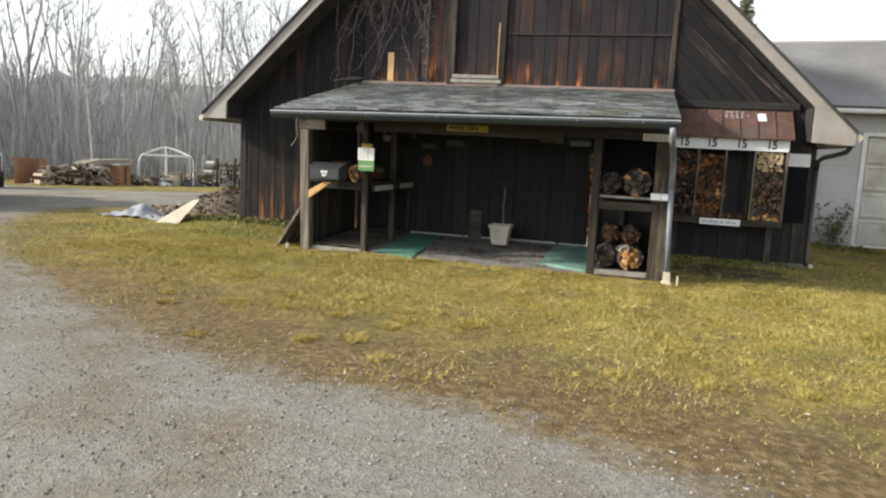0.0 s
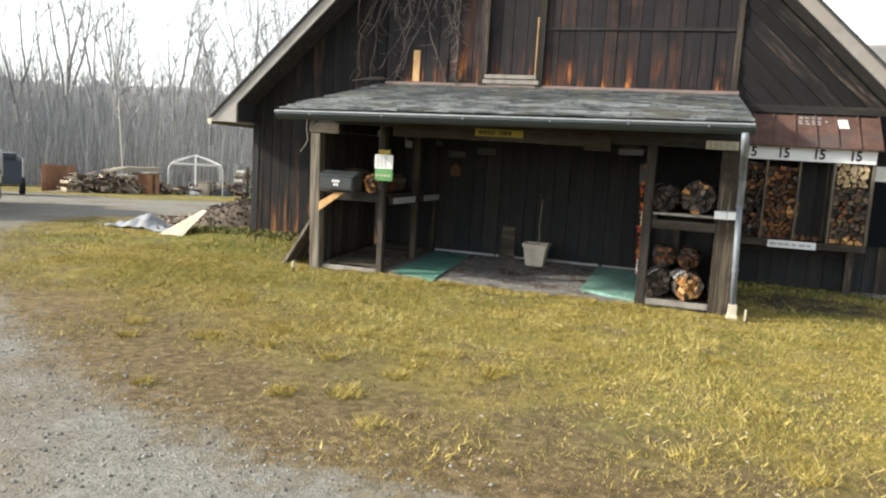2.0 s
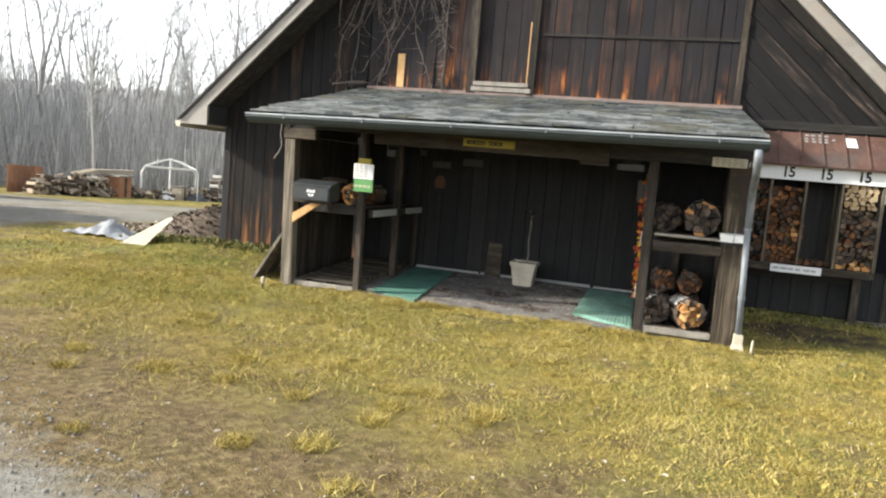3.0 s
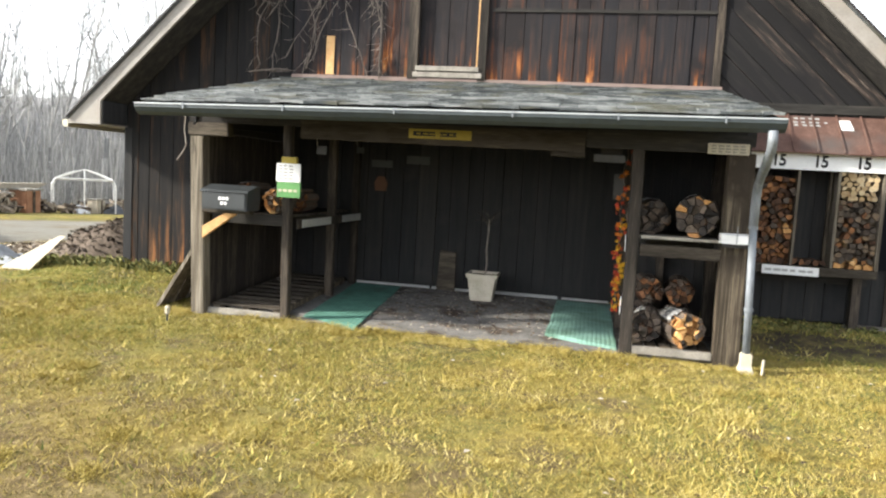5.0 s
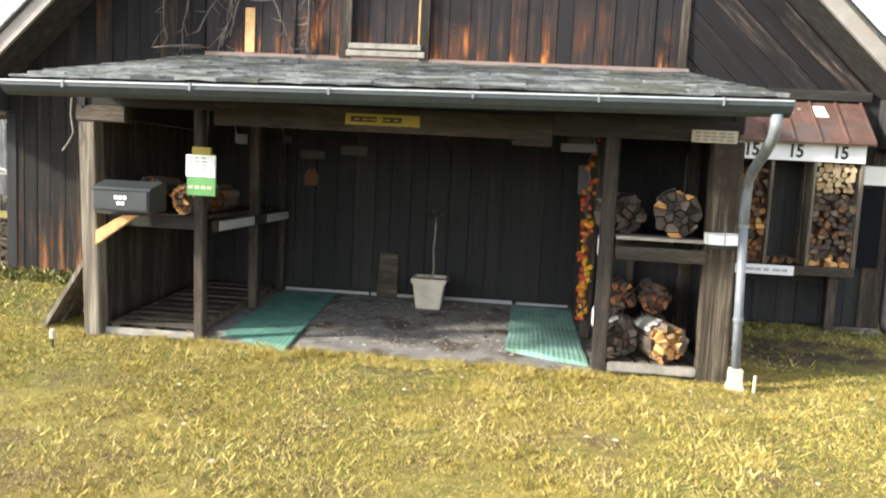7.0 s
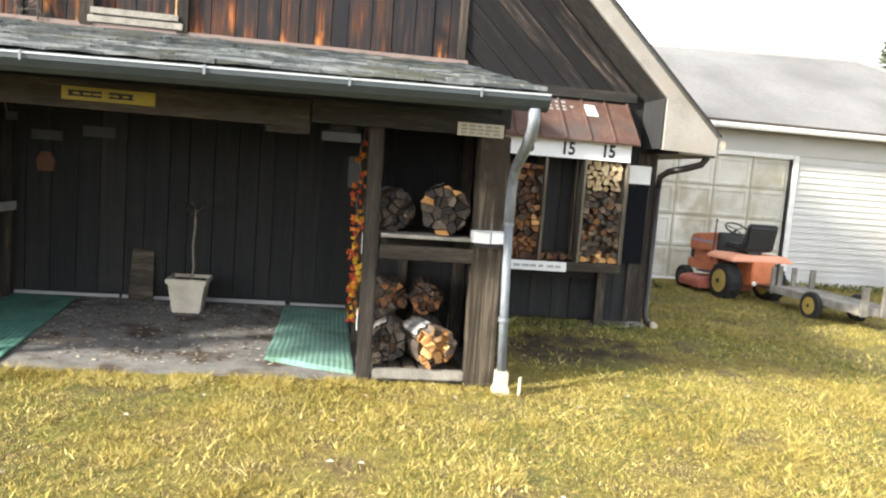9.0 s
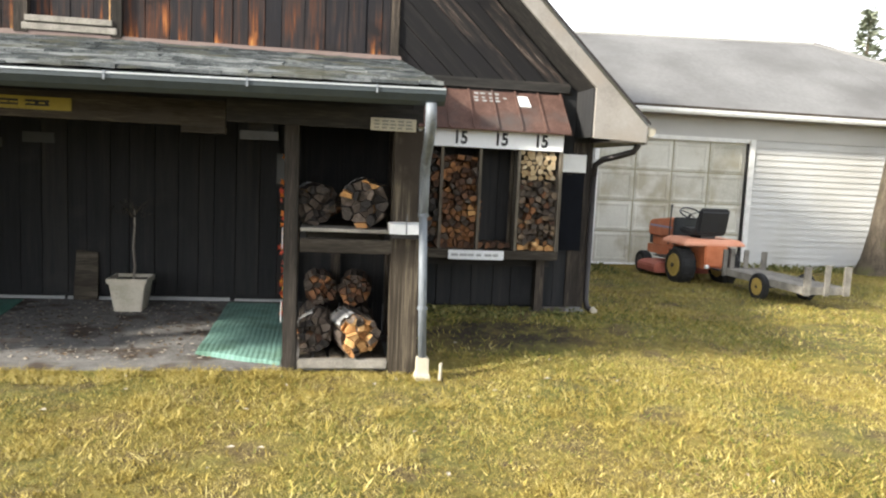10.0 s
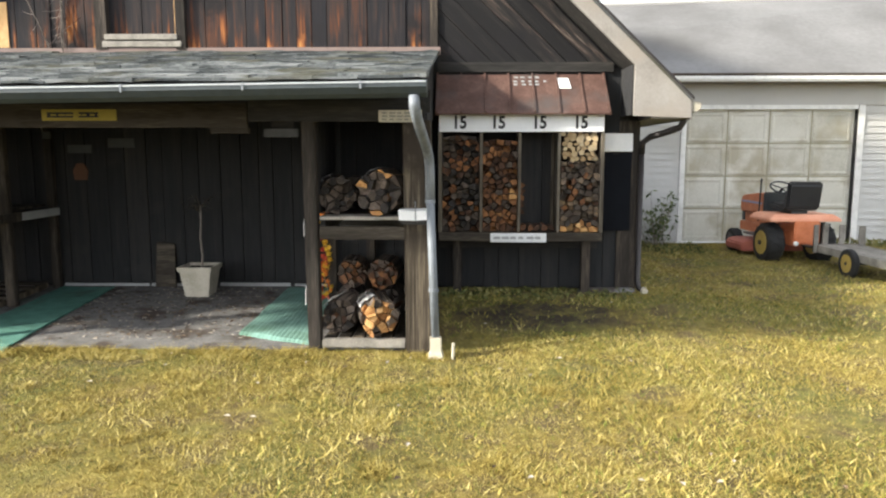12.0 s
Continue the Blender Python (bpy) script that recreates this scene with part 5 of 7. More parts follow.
# ---------------------------------------------------------------- garden tractor
def wheel(parent, x, y, r, w, rim_mat, n=22, lugs=True, hub=.55):
    tyre = part("wheel", lathe(B(), [(x - w / 2, r * .62), (x - w / 2, r * .9), (x - w * .35, r), (x + w * .35, r), (x + w / 2, r * .9), (x + w / 2, r * .62)], (0, y, r), "x", n), M["rubber"], parent, "black rubber tyre", smooth=False)
    part("rim", lathe(B(), [(x - w * .56, r * .12), (x - w * .515, r * hub * .9), (x - w * .545, r * .60), (x - w * .5, r * .63), (x + w * .5, r * .63), (x + w * .545, r * .60), (x + w * .515, r * hub * .9), (x + w * .56, r * .12)], (0, y, r), "x", n), rim_mat, tyre, "painted rim")
    part("hub", lathe(B(), [(x - w * .62, r * .13), (x + w * .62, r * .13)], (0, y, r), "x", 10), M["brown_metal"], tyre)
    if lugs:
        bm = B()
        for k in range(14):
            a = k * 2 * math.pi / 14
            for sgn_ in (-1, 1):
                c0 = Vector((x + sgn_ * w * .22, y + r * 1.0 * math.cos(a + sgn_ * .1), r + r * 1.0 * math.sin(a + sgn_ * .1)))
                rad = Vector((0, math.cos(a), math.sin(a)))
                tan = Vector((sgn_ * .5, -math.sin(a), math.cos(a))).normalized()
                ax = Vector((1, 0, 0))
                poly_faces(bm, [[c0 + ax * w * .22 * i + tan * .012 * j for i, j in ((-1, -1), (1, -1), (1, 1), (-1, 1))], [c0 + rad * .014 + ax * w * .2 * i + tan * .009 * j for i, j in ((-1, -1), (1, -1), (1, 1), (-1, 1))]])
        part("tread", bm, M["rubber"], tyre)
    return tyre


trac = rig("garden_tractor", pose(10.35, 5.2, .0, 0, 0, 3), "faded orange garden tractor with a black seat on the lawn", "tractor")
for sx in (-1, 1):
    wheel(trac, sx * .38, 0, .285, .24, M["wheel_yellow"])
    wheel(trac, sx * .40, 1.16, .19, .15, M["brown_metal"], lugs=False)
bm = prism_x(B(), [(.60, .68), (1.40, .64), (1.43, .72), (1.41, .86), (1.36, .91), (.66, .99), (.60, .97)], -.21, .21)
part("hood", bm, M["orange"], trac, "faded orange hood", .02)
M["lavender"] = plain("lavender_stripe", (.3, .29, .42), .5)
for x0 in (-.216, .212):
    boxpart("hood_stripe", (x0, x0 + .004, .64, 1.36, .80, .835), M["lavender"], trac, "faded lavender stripe")
boxpart("engine_cover", (-.155, .155, .62, 1.36, .482, .66), M["orange"], trac, "narrow orange engine housing", .02)
boxpart("grille", (-.17, .17, 1.362, 1.425, .50, .70), M["black_metal"], trac)
boxpart("dashboard", (-.22, .22, .53, .60, .55, 1.0), M["black_metal"], trac, "black dashboard", .015)
boxpart("frame", (-.17, .17, -.25, 1.50, .33, .48), M["orange"], trac, "", .01)
boxpart("transaxle", (-.16, .16, -.30, .22, .26, .62), M["orange"], trac, "orange rear housing", .02)
bm = B()
poly_faces(bm, [[(-.53, -.32, .62), (.53, -.32, .62), (.53, .38, .62), (-.53, .38, .62)], [(-.53, -.32, .645), (.53, -.32, .645), (.53, .38, .645), (-.53, .38, .645)], [(-.44, -.26, .72), (.44, -.26, .72), (.44, .34, .72), (-.44, .34, .72)]])
part("fender", bm, M["salmon"], trac, "sun-bleached salmon fender pan", .015)
boxpart("rear_plate", (-.19, .19, -.37, -.30, .30, .63), M["orange"], trac, "", .02)
boxpart("footboard", (-.42, .42, .38, .80, .34, .36), M["black_metal"], trac)
bm = B()
prism_x(bm, [(-.12, .76), (.34, .78), (.36, .84), (.30, .87), (-.02, .85), (-.10, .90), (-.19, 1.19), (-.25, 1.20), (-.27, 1.15), (-.20, .80)], -.25, .25)
part("seat", bm, M["black_seat"], trac, "black vinyl seat", .03)
boxpart("seat_post", (-.12, .12, -.1, .22, .721, .775), M["black_metal"], trac)
col = part("steering_column", rod(B(), (0, .56, .98), (0, .44, 1.06), .022), M["black_metal"], trac)
bm = B()
ring_pts = [Vector((.18 * math.cos(a), .44 + .16 * math.sin(a), 1.075 + .085 * math.sin(a))) for a in (2 * math.pi * k / 20 for k in range(21))]
tube(bm, ring_pts, .014, 6)
for k in (1, 8, 15):
    rod(bm, (0, .44, 1.065), ring_pts[k], .009, .009, 5)
part("steering_wheel", bm, M["black_metal"], trac, "black steering wheel", smooth=True)
part("lever", rod(B(), (-.27, .62, .55), (-.27, .58, 1.17), .012), M["black_metal"], trac)
part("lever_knob", lathe(B(), [(1.16, .012), (1.18, .022), (1.21, .012)], (-.27, .58, 0), "z", 8), M["black_metal"], trac)
bm = B()
poly_faces(bm, [[(s_ * -.62 * w, .36 + .02 * (1 - w), z) if i in (0, 3) else (s_ * -.62 * w, .98, z) for i, s_ in ((0, 1), (1, 1), (2, -1), (3, -1))] for z, w in ((.10, 1.0), (.22, 1.0), (.27, .82))])
part("mower_deck", bm, M["red_deck"], trac, "worn red mower deck", .02)
part("front_axle", rod(B(), (-.36, 1.16, .20), (.36, 1.16, .20), .03), M["red_deck"], trac)
part("rear_axle", rod(B(), (-.30, 0, .285), (.30, 0, .285), .04), M["black_metal"], trac)
part("hitch_ball", lathe(B(), [(-.02, .01), (0, .035), (.035, .035), (.05, .01)], (-.19, -.43, .30), "z", 10), M["white_sign"], trac, "pale hitch knob")
boxpart("drawbar", (-.05, .05, -.52, -.30, .27, .29), M["black_metal"], trac)

# ---------------------------------------------------------------- cart
cart = rig("garden_cart", pose(10.77, 3.74, .0, 0, 0, 3) @ Matrix.Scale(.74, 4, (1, 0, 0)), "gray wooden garden cart with stake sides behind the tractor", "cart")
for sx in (-1, 1):
    wheel(cart, sx * .50, 0, .19, .11, M["wheel_yellow"], lugs=False)
part("axle", rod(B(), (-.5, 0, .19), (.5, 0, .19), .02), M["brown_metal"], cart)
boxpart("side_rail", (-.43, -.385, -.82, 1.0, .22, .32), M["cart_wood"], cart, "", .004)
boxpart("side_rail", (.385, .43, -.82, 1.0, .22, .32), M["cart_wood"], cart, "", .004)
boxpart("end_rail", (-.384, .384, -.82, -.775, .22, .32), M["cart_wood"], cart, "", .004)
boxpart("end_rail", (-.384, .384, .955, 1.0, .22, .32), M["cart_wood"], cart, "", .004)
for k in range(6):
    boxpart("bed_board", (-.38 + k * .128, -.262 + k * .128, -.76, .94, .285, .31), M["cart_wood"], cart)
for x, y, w in ((-.40, -.84, .13), (.0, -.84, .10), (.40, -.84, .13), (-.45, .9, .09), (-.18, 1.02, .10), (.14, 1.02, .10), (.44, .9, .12)):
    boxpart("stake_board", (x - w / 2, x + w / 2, y - .022, y + .012, .21, .60 + U(-.02, .03)), M["cart_wood"], cart, "", .004)
part("tongue", box(B(), -.04, .04, 1.004, 1.30, .24, .29), M["cart_wood"], cart)


# ---------------------------------------------------------------- trees by the garage
def limb(bm, p, d, length, r0, r1, steps=6, wob=.12, n=7, up=.0):
    pts, rad = [Vector(p)], [r0]
    d = Vector(d).normalized()
    for i in range(steps):
        d = (d + Vector((U(-wob, wob), U(-wob, wob), U(-wob, wob) + up))).normalized()
        pts.append(pts[-1] + d * length / steps)
        rad.append(r0 + (r1 - r0) * (i + 1) / steps)
    tube(bm, pts, rad, n)
    return pts


yt = thing("yard_tree", (14.56, 6.6, .03), "leaning mossy gray-brown bare tree in front of the garage", "tree")
bm = B()
tube(bm, [(14.56, 6.6, -.2), (14.56, 6.6, .05), (14.58, 6.6, .3), (14.64, 6.6, .8), (14.76, 6.6, 1.9), (14.92, 6.6, 3.4), (14.96, 6.6, 4.0)], [.40, .33, .25, .205, .178, .155, .165], 14)
part("trunk", bm, M["tree_bark"], yt, "mossy trunk with a flared foot", smooth=True)
for start, pts, r in (((14.93, 6.6, 3.9), [(14.76, 6.6, 4.4), (14.50, 6.6, 5.0), (14.40, 6.65, 6.0), (14.15, 6.7, 7.4), (14.2, 6.8, 9)], .11),
                      ((14.98, 6.6, 3.9), [(15.14, 6.6, 4.3), (15.3, 6.62, 4.9), (15.5, 6.7, 6.0), (15.6, 6.8, 7.6), (15.9, 6.9, 9.2)], .13)):
    bm = B()
    chain = [start] + pts
    tube(bm, chain, [r + .03] + [r * (1 - .16 * k) for k in range(len(pts))], 9)
    lm = part("limb", bm, M["tree_bark"], yt, smooth=True)
    bm = B()
    for k in range(16):
        i = rng.randrange(1, len(chain) - 1)
        p = Vector(chain[i]).lerp(Vector(chain[i + 1]), U(0, 1))
        q = limb(bm, p, (U(-1, 1), U(-1, 1), U(.1, .9)), U(.6, 1.8), .03, .006, 5, .2, 5)
        for _ in range(3):
            limb(bm, rng.choice(q[2:]), (U(-1, 1), U(-1, 1), U(0, .8)), U(.3, .8), .009, .003, 3, .2, 4)
    tagged(part("crown", bm, M["tree_bark"], lm), kind="stuff")

M["needles"] = material("conifer_needles", [(0.3, (.08, .095, .065)), (0.5, (.15, .17, .12)), (0.7, (.23, .25, .19))], .9, 0, (6, 6, 6), 60, .4, .3, island=.4)
pine_label = "distant dark green pine with a ragged crown"


def pine(x, y, h, r):
    t = thing("pine_tree", (x, y, 0), pine_label, "tree", "pines behind the garage")
    part("trunk", tube(B(), [(x, y, -.3), (x + .1, y, h * .5), (x, y, h)], [.25, .17, .03], 7), M["tree_bark"], t)
    v, f = [], []
    for k in range(1100):
        q = U(.42, 1.0)
        a = U(0, 6.28)
        rr = r * (1.04 - q) * 1.9 * U(.25, 1) * (1 + .5 * math.sin(3 * a + q * 19))
        c0 = Vector((x + rr * math.cos(a), y + rr * math.sin(a), h * q + U(-.2, .2) - rr * .12))
        d1 = Vector((math.cos(a) + U(-.6, .6), math.sin(a) + U(-.6, .6), U(-.4, .5))).normalized() * U(.2, .45)
        d2 = Vector((U(-1, 1), U(-1, 1), U(-1, 1))).normalized() * U(.06, .13)
        b0 = len(v)
        v += [c0 - d1 * .4, c0 + d2, c0 + d1, c0 - d2]
        f.append((b0, b0 + 1, b0 + 2, b0 + 3))
    adopt(new("crown", raw("crown", v, f, [M["needles"]])), t)


for a in ((32.0, 29.5, 10.8, 2.0), (35.0, 31, 9.6, 2.0), (38.5, 31, 10.4, 2.0), (9.6, 33, 10.6, 1.2)):
    pine(*a)

# low bare shrub at the garage corner
shr = thing("shrub", (8.75, 6.8, .03), "thin half-bare shrub at the garage corner", "shrub")
tips = []
for k in range(22):
    bm = B()
    q = limb(bm, (8.72 + U(-.12, .12), 6.75 + U(-.08, .08), 0), (U(-.5, .5), U(-.4, .4), 1), U(.5, 1.15), .009, .003, 5, .15, 4)
    tips += q[2:]
    part("stem", bm, M["twig"], shr)
v, f = [], []
for k in range(380):
    c0 = rng.choice(tips) + Vector((U(-.07, .07), U(-.07, .07), U(-.07, .07)))
    d1, d2 = Vector((U(-1, 1), U(-1, 1), U(-1, 1))).normalized() * .045, Vector((U(-1, 1), U(-1, 1), U(-1, 1))).normalized() * .022
    b0 = len(v)
    v += [c0 - d1, c0 + d2, c0 + d1, c0 - d2]
    f.append((b0, b0 + 1, b0 + 2, b0 + 3))
tagged(adopt(new("foliage", raw("leaves", v, f, [material("dull_green_leaves", [(.3, (.04, .065, .02)), (.6, (.10, .13, .045)), (.8, (.18, .18, .07))], .9, 0, (9, 9, 9), island=.5)])), shr), kind="stuff")


# ---------------------------------------------------------------- left of the barn: heap, tarp, plywood
def heap(name, cx, cy, rx, ry, h, mat, label, category, seed, extra=None, bits=900, bit=.05):
    t = thing(name, (cx, cy, gz(cx, cy)), label, category)
    v, f, n = [], [], 26
    for j in range(n + 1):
        for i in range(n + 1):
            u, w = i / n * 2 - 1, j / n * 2 - 1
            x, y = cx + u * rx, cy + w * ry
            d = max(0, 1 - (u * u + w * w))
            z = gz(x, y) - .05 + h * d ** .75 * (1 + .35 * noise.noise((x * 2.2, y * 2.2, seed))) + (.05 if d > 0 else 0) * (1 + noise.noise((x * 7, y * 7, seed)))
            v.append((x, y, z))
    for j in range(n):
        for i in range(n):
            a = j * (n + 1) + i
            f.append((a, a + 1, a + n + 2, a + n + 1))
    adopt(new("mound", raw("mound", v, f, [mat], smooth=True)), t)
    bv, bf = [], []
    for _ in range(bits):
        q = rng.choice(v)
        if (q[0] - cx) ** 2 / rx ** 2 + (q[1] - cy) ** 2 / ry ** 2 > .95:
            continue
        c0 = Vector(q) + Vector((U(-.06, .06), U(-.06, .06), U(0, .03)))
        d1, d2 = Vector((U(-1, 1), U(-1, 1), U(-.4, .6))).normalized() * U(.4, 1.3) * bit, Vector((U(-1, 1), U(-1, 1), U(-.4, .6))).normalized() * U(.3, .7) * bit
        d3 = d1.cross(d2).normalized() * bit * .25
        b0 = len(bv)
        bv += [c0 - d1, c0 + d2, c0 + d1, c0 - d2, c0 + d3]
        bf += [(b0, b0 + 1, b0 + 4), (b0 + 1, b0 + 2, b0 + 4), (b0 + 2, b0 + 3, b0 + 4), (b0 + 3, b0, b0 + 4)]
    tagged(adopt(new("bark_litter", raw("bits", bv, bf, [extra or mat])), t), kind="stuff")
    return t


heap("mulch_heap", -3.1, 3.4, 1.0, .95, .52, M["mulch"], "brown heap of bark mulch and leaves beside the barn", "heap", 4.0, bits=1800)
M["split_bits"] = material("scattered_split_wood", [(.25, (.12, .095, .07)), (.5, (.31, .25, .18)), (.75, (.58, .52, .44))], .9, 0, (12, 12, 12), island=.7)
heap("wood_scraps", -4.35, 3.15, .75, .5, .12, M["mulch"], "low scatter of split wood scraps on the grass", "scraps", 6.0, M["split_bits"], 420, .10)
M["weed"] = material("coarse_green_weeds", [(.3, (.06, .07, .02)), (.55, (.14, .145, .045)), (.8, (.26, .23, .09))], .95, 0, (9, 9, 9), island=.6)


def weeds(cx, cy, rx, ry, n, h):
    v, f = [], []
    for _ in range(n):
        x, y = cx + U(-1, 1) * rx, cy + U(-1, 1) * ry
        z0 = gz(x, y) - .01
        a, L = U(0, 6.28), h * U(.4, 1.2)
        t = Vector((math.cos(a), math.sin(a), 0))
        lean = Vector((U(-.6, .6), U(-.6, .6), 1)) * L
        b0 = len(v)
        v += [Vector((x, y, z0)) - t * .008, Vector((x, y, z0)) + t * .008, Vector((x, y, z0)) + lean * .6 + t * .007, Vector((x, y, z0)) + lean + Vector((U(-.05, .05), U(-.05, .05), -.02))]
        f += [(b0, b0 + 1, b0 + 2), (b0, b0 + 2, b0 + 3)]
    return tagged(new("weeds", raw("weeds", v, f, [M["weed"]])), "coarse green weeds along the barn foot", "weeds", kind="stuff")


weeds(-2.2, 1.95, 1.3, .32, 900, .11)
weeds(-3.6, 2.3, .6, .35, 320, .11)
weeds(6.2, 1.85, 1.0, .25, 500, .07)
weeds(8.4, 6.3, 1.0, .6, 700, .10)
weeds(15.5, 6.9, 4.0, .25, 1500, .14)

tarp = thing("crumpled_tarp", (-4.6, 2.2, .03), "crumpled blue-gray tarp lying on the grass", "tarp")
v, f, n = [], [], 22
for j in range(n + 1):
    for i in range(n + 1):
        u, w = i / n, j / n
        x, y = -5.15 + u * 1.5 + .1 * math.sin(w * 5), 1.75 + w * .8 + .15 * math.sin(u * 4)
        z = gz(x, y) + .02 + .20 * math.exp(-((u - .38) / .18) ** 2) * math.sin(math.pi * w) + .12 * abs(noise.noise((x * 4, y * 4, 2)))
        v.append((x, y, z))
for j in range(n):
    for i in range(n):
        a = j * (n + 1) + i
        f.append((a, a + 1, a + n + 2, a + n + 1))
adopt(new("sheet", raw("sheet", v, f, [M["tarp"]])), tarp).modifiers.new("thickness", "SOLIDIFY").thickness = .006
ply = thing("plywood_sheet", (-3.0, 1.5, .05), "pale plywood offcut propped against the heap", "plywood")
bm = B()
poly_faces(bm, [[Vector(p) + Vector((.0, d, d * .6)) for p in ((-3.62, 1.42, .03), (-3.02, 1.22, .05), (-2.98, 1.85, .46), (-3.12, 1.9, .45))] for d in (0, .018)])
part("sheet", bm, M["plywood"], ply)

# ---------------------------------------------------------------- across the drive: pickup, trailer, fence, wood, canopy
M["silver"] = plain("silver_car_paint", (.42, .44, .47), .28, .55, 0, .08, gloss=.6)
M["chrome"] = plain("chrome", (.7, .7, .7), .12, 1.0, 0, .1)
M["lamp_glass"] = plain("clear_lamp_lens", (.6, .62, .64), .1, 0, 0, .1)
M["blue_gray"] = plain("dark_blue_gray_paint", (.035, .045, .06), .4)
pk = rig("pickup_truck", pose(-9.85, 2.45, .0, 0, 0, 223.7), "silver pickup truck parked on the gravel drive", "pickup truck")
bm = B()
prof = [(-2.6, .52), (2.25, .50), (2.42, .60), (2.42, .92), (2.30, 1.08), (1.05, 1.18), (.45, 1.70), (.25, 1.80), (-.75, 1.80), (-.95, 1.72), (-1.0, 1.16), (-2.6, 1.16)]
rings = []
for x, k in ((-.95, .0), (-.90, 1), (.90, 1), (.95, .0)):
    rings.append([(x * (1 if z < 1.25 else .82), y * (1 if k else .985), z if k else .5 + (z - .5) * .97) for y, z in prof])
poly_faces(bm, rings)
body = part("body", bm, M["silver"], pk, "silver body", .03)
part("windshield", prism_x(B(), [(1.06, 1.20), (.48, 1.70), (.455, 1.685), (1.03, 1.185)], -.70, .70), M["glass_dark"], pk, "dark windscreen")
for sx in (-1, 1):
    x0 = sx * .792
    part("side_window", prism_x(B(), [(.92, 1.24), (.42, 1.66), (-.78, 1.68), (-.85, 1.24)], min(x0, x0 + sx * .02), max(x0, x0 + sx * .02)), M["glass_dark"], pk)
    for y in (1.55, -1.6):
        wheel(pk, sx * .86, y, .37, .24, M["chrome"], lugs=False)
    boxpart("headlight", (min(sx * .55, sx * .90), max(sx * .55, sx * .90), 2.38, 2.435, .80, 1.0), M["lamp_glass"], pk, "clear headlight", .02)
    boxpart("mirror", (min(sx * .93, sx * 1.12), max(sx * .93, sx * 1.12), .80, .92, 1.18, 1.38), M["black_metal"], pk, "", .02)
boxpart("grille", (-.54, .54, 2.40, 2.44, .78, 1.0), M["black_metal"], pk, "dark grille", .01)
boxpart("grille_bar", (-.54, .54, 2.441, 2.46, .87, .92), M["chrome"], pk)
boxpart("front_bumper", (-.94, .94, 2.34, 2.55, .48, .72), M["chrome"], pk, "chrome bumper", .03)
boxpart("valance", (-.85, .85, 2.25, 2.42, .30, .479), M["rubber"], pk)

tl = rig("utility_trailer", pose(-15.75, 9.0, -.36, 0, 0, 52) @ Matrix.Scale(.8, 4), "dark utility trailer with a white end panel", "trailer")
boxpart("body", (-.75, .75, -1.3, 1.3, .45, 1.35), M["blue_gray"], tl, "", .05)
boxpart("cover", (-.70, .70, -1.2, 1.2, 1.352, 1.62), M["blue_gray"], tl, "rounded dark cover", .12)
boxpart("end_panel", (.752, .79, -1.25, 0.1, .75, 1.45), M["white_sign"], tl, "white end panel", .01)
for sx in (-1, 1):
    wheel(tl, sx * .85, 0, .33, .2, M["white_paint"], lugs=False)
part("axle", rod(B(), (-.8, 0, .33), (.8, 0, .33), .03), M["brown_metal"], tl)


def far_at(x, y):
    return gz(x, y)


fence = thing("board_panel", (-19.7, 15.4, far_at(-19.7, 15.4)), "rust-brown board panel standing at the drive's edge", "fence")
M["rust_boards"] = material("rust_brown_boards", [(.3, (.16, .075, .04)), (.6, (.27, .13, .07)), (.8, (.36, .2, .12))], .85, 0, (3, 3, 3), vary=.25)
for k in range(8):
    a, b = k / 8, (k + .96) / 8
    p, q = Vector((-19.35, 14.15, 0)).lerp(Vector((-20.1, 16.6, 0)), a), Vector((-19.35, 14.15, 0)).lerp(Vector((-20.1, 16.6, 0)), b)
    z0 = far_at(p.x, p.y) - .1
    bm = B()
    poly_faces(bm, [[(p.x, p.y, z), (q.x, q.y, z), (q.x - .03, q.y - .01, z), (p.x - .03, p.y - .01, z)] for z in (z0, z0 + 1.15 + U(-.02, .02))])
    part("board", bm, M["rust_boards"], fence)
for h_ in (.25, .95):
    part("rail", rod(B(), (-19.42, 14.1, far_at(-19.4, 14.1) + h_), (-20.16, 16.6, far_at(-20.1, 16.6) + h_), .04, .04, 4), M["rust_boards"], fence)

pile_m = log_kinds(M["split_bits"], 3, 5, .5)


def logpile(cx, cy, dx, dy, n, w, h, label):
    t = thing("log_pile", (cx, cy, far_at(cx, cy)), label, "log pile", "wood piles across the drive")
    for _ in range(n):
        a = U(-1, 1)
        x, y = cx + dx * a + U(-w, w), cy + dy * a + U(-w, w)
        z = far_at(x, y) + h * (1 - a * a * .6) * U(0, 1) ** 1.4 + .05
        m = Matrix.LocRotScale((x, y, z), Euler((U(-.4, .4), U(0, 6), U(0, 6))), (U(.08, .2), U(.5, 1.7), U(.08, .2)))
        piece("log", rng.choice(pile_m), m, t)
    return t


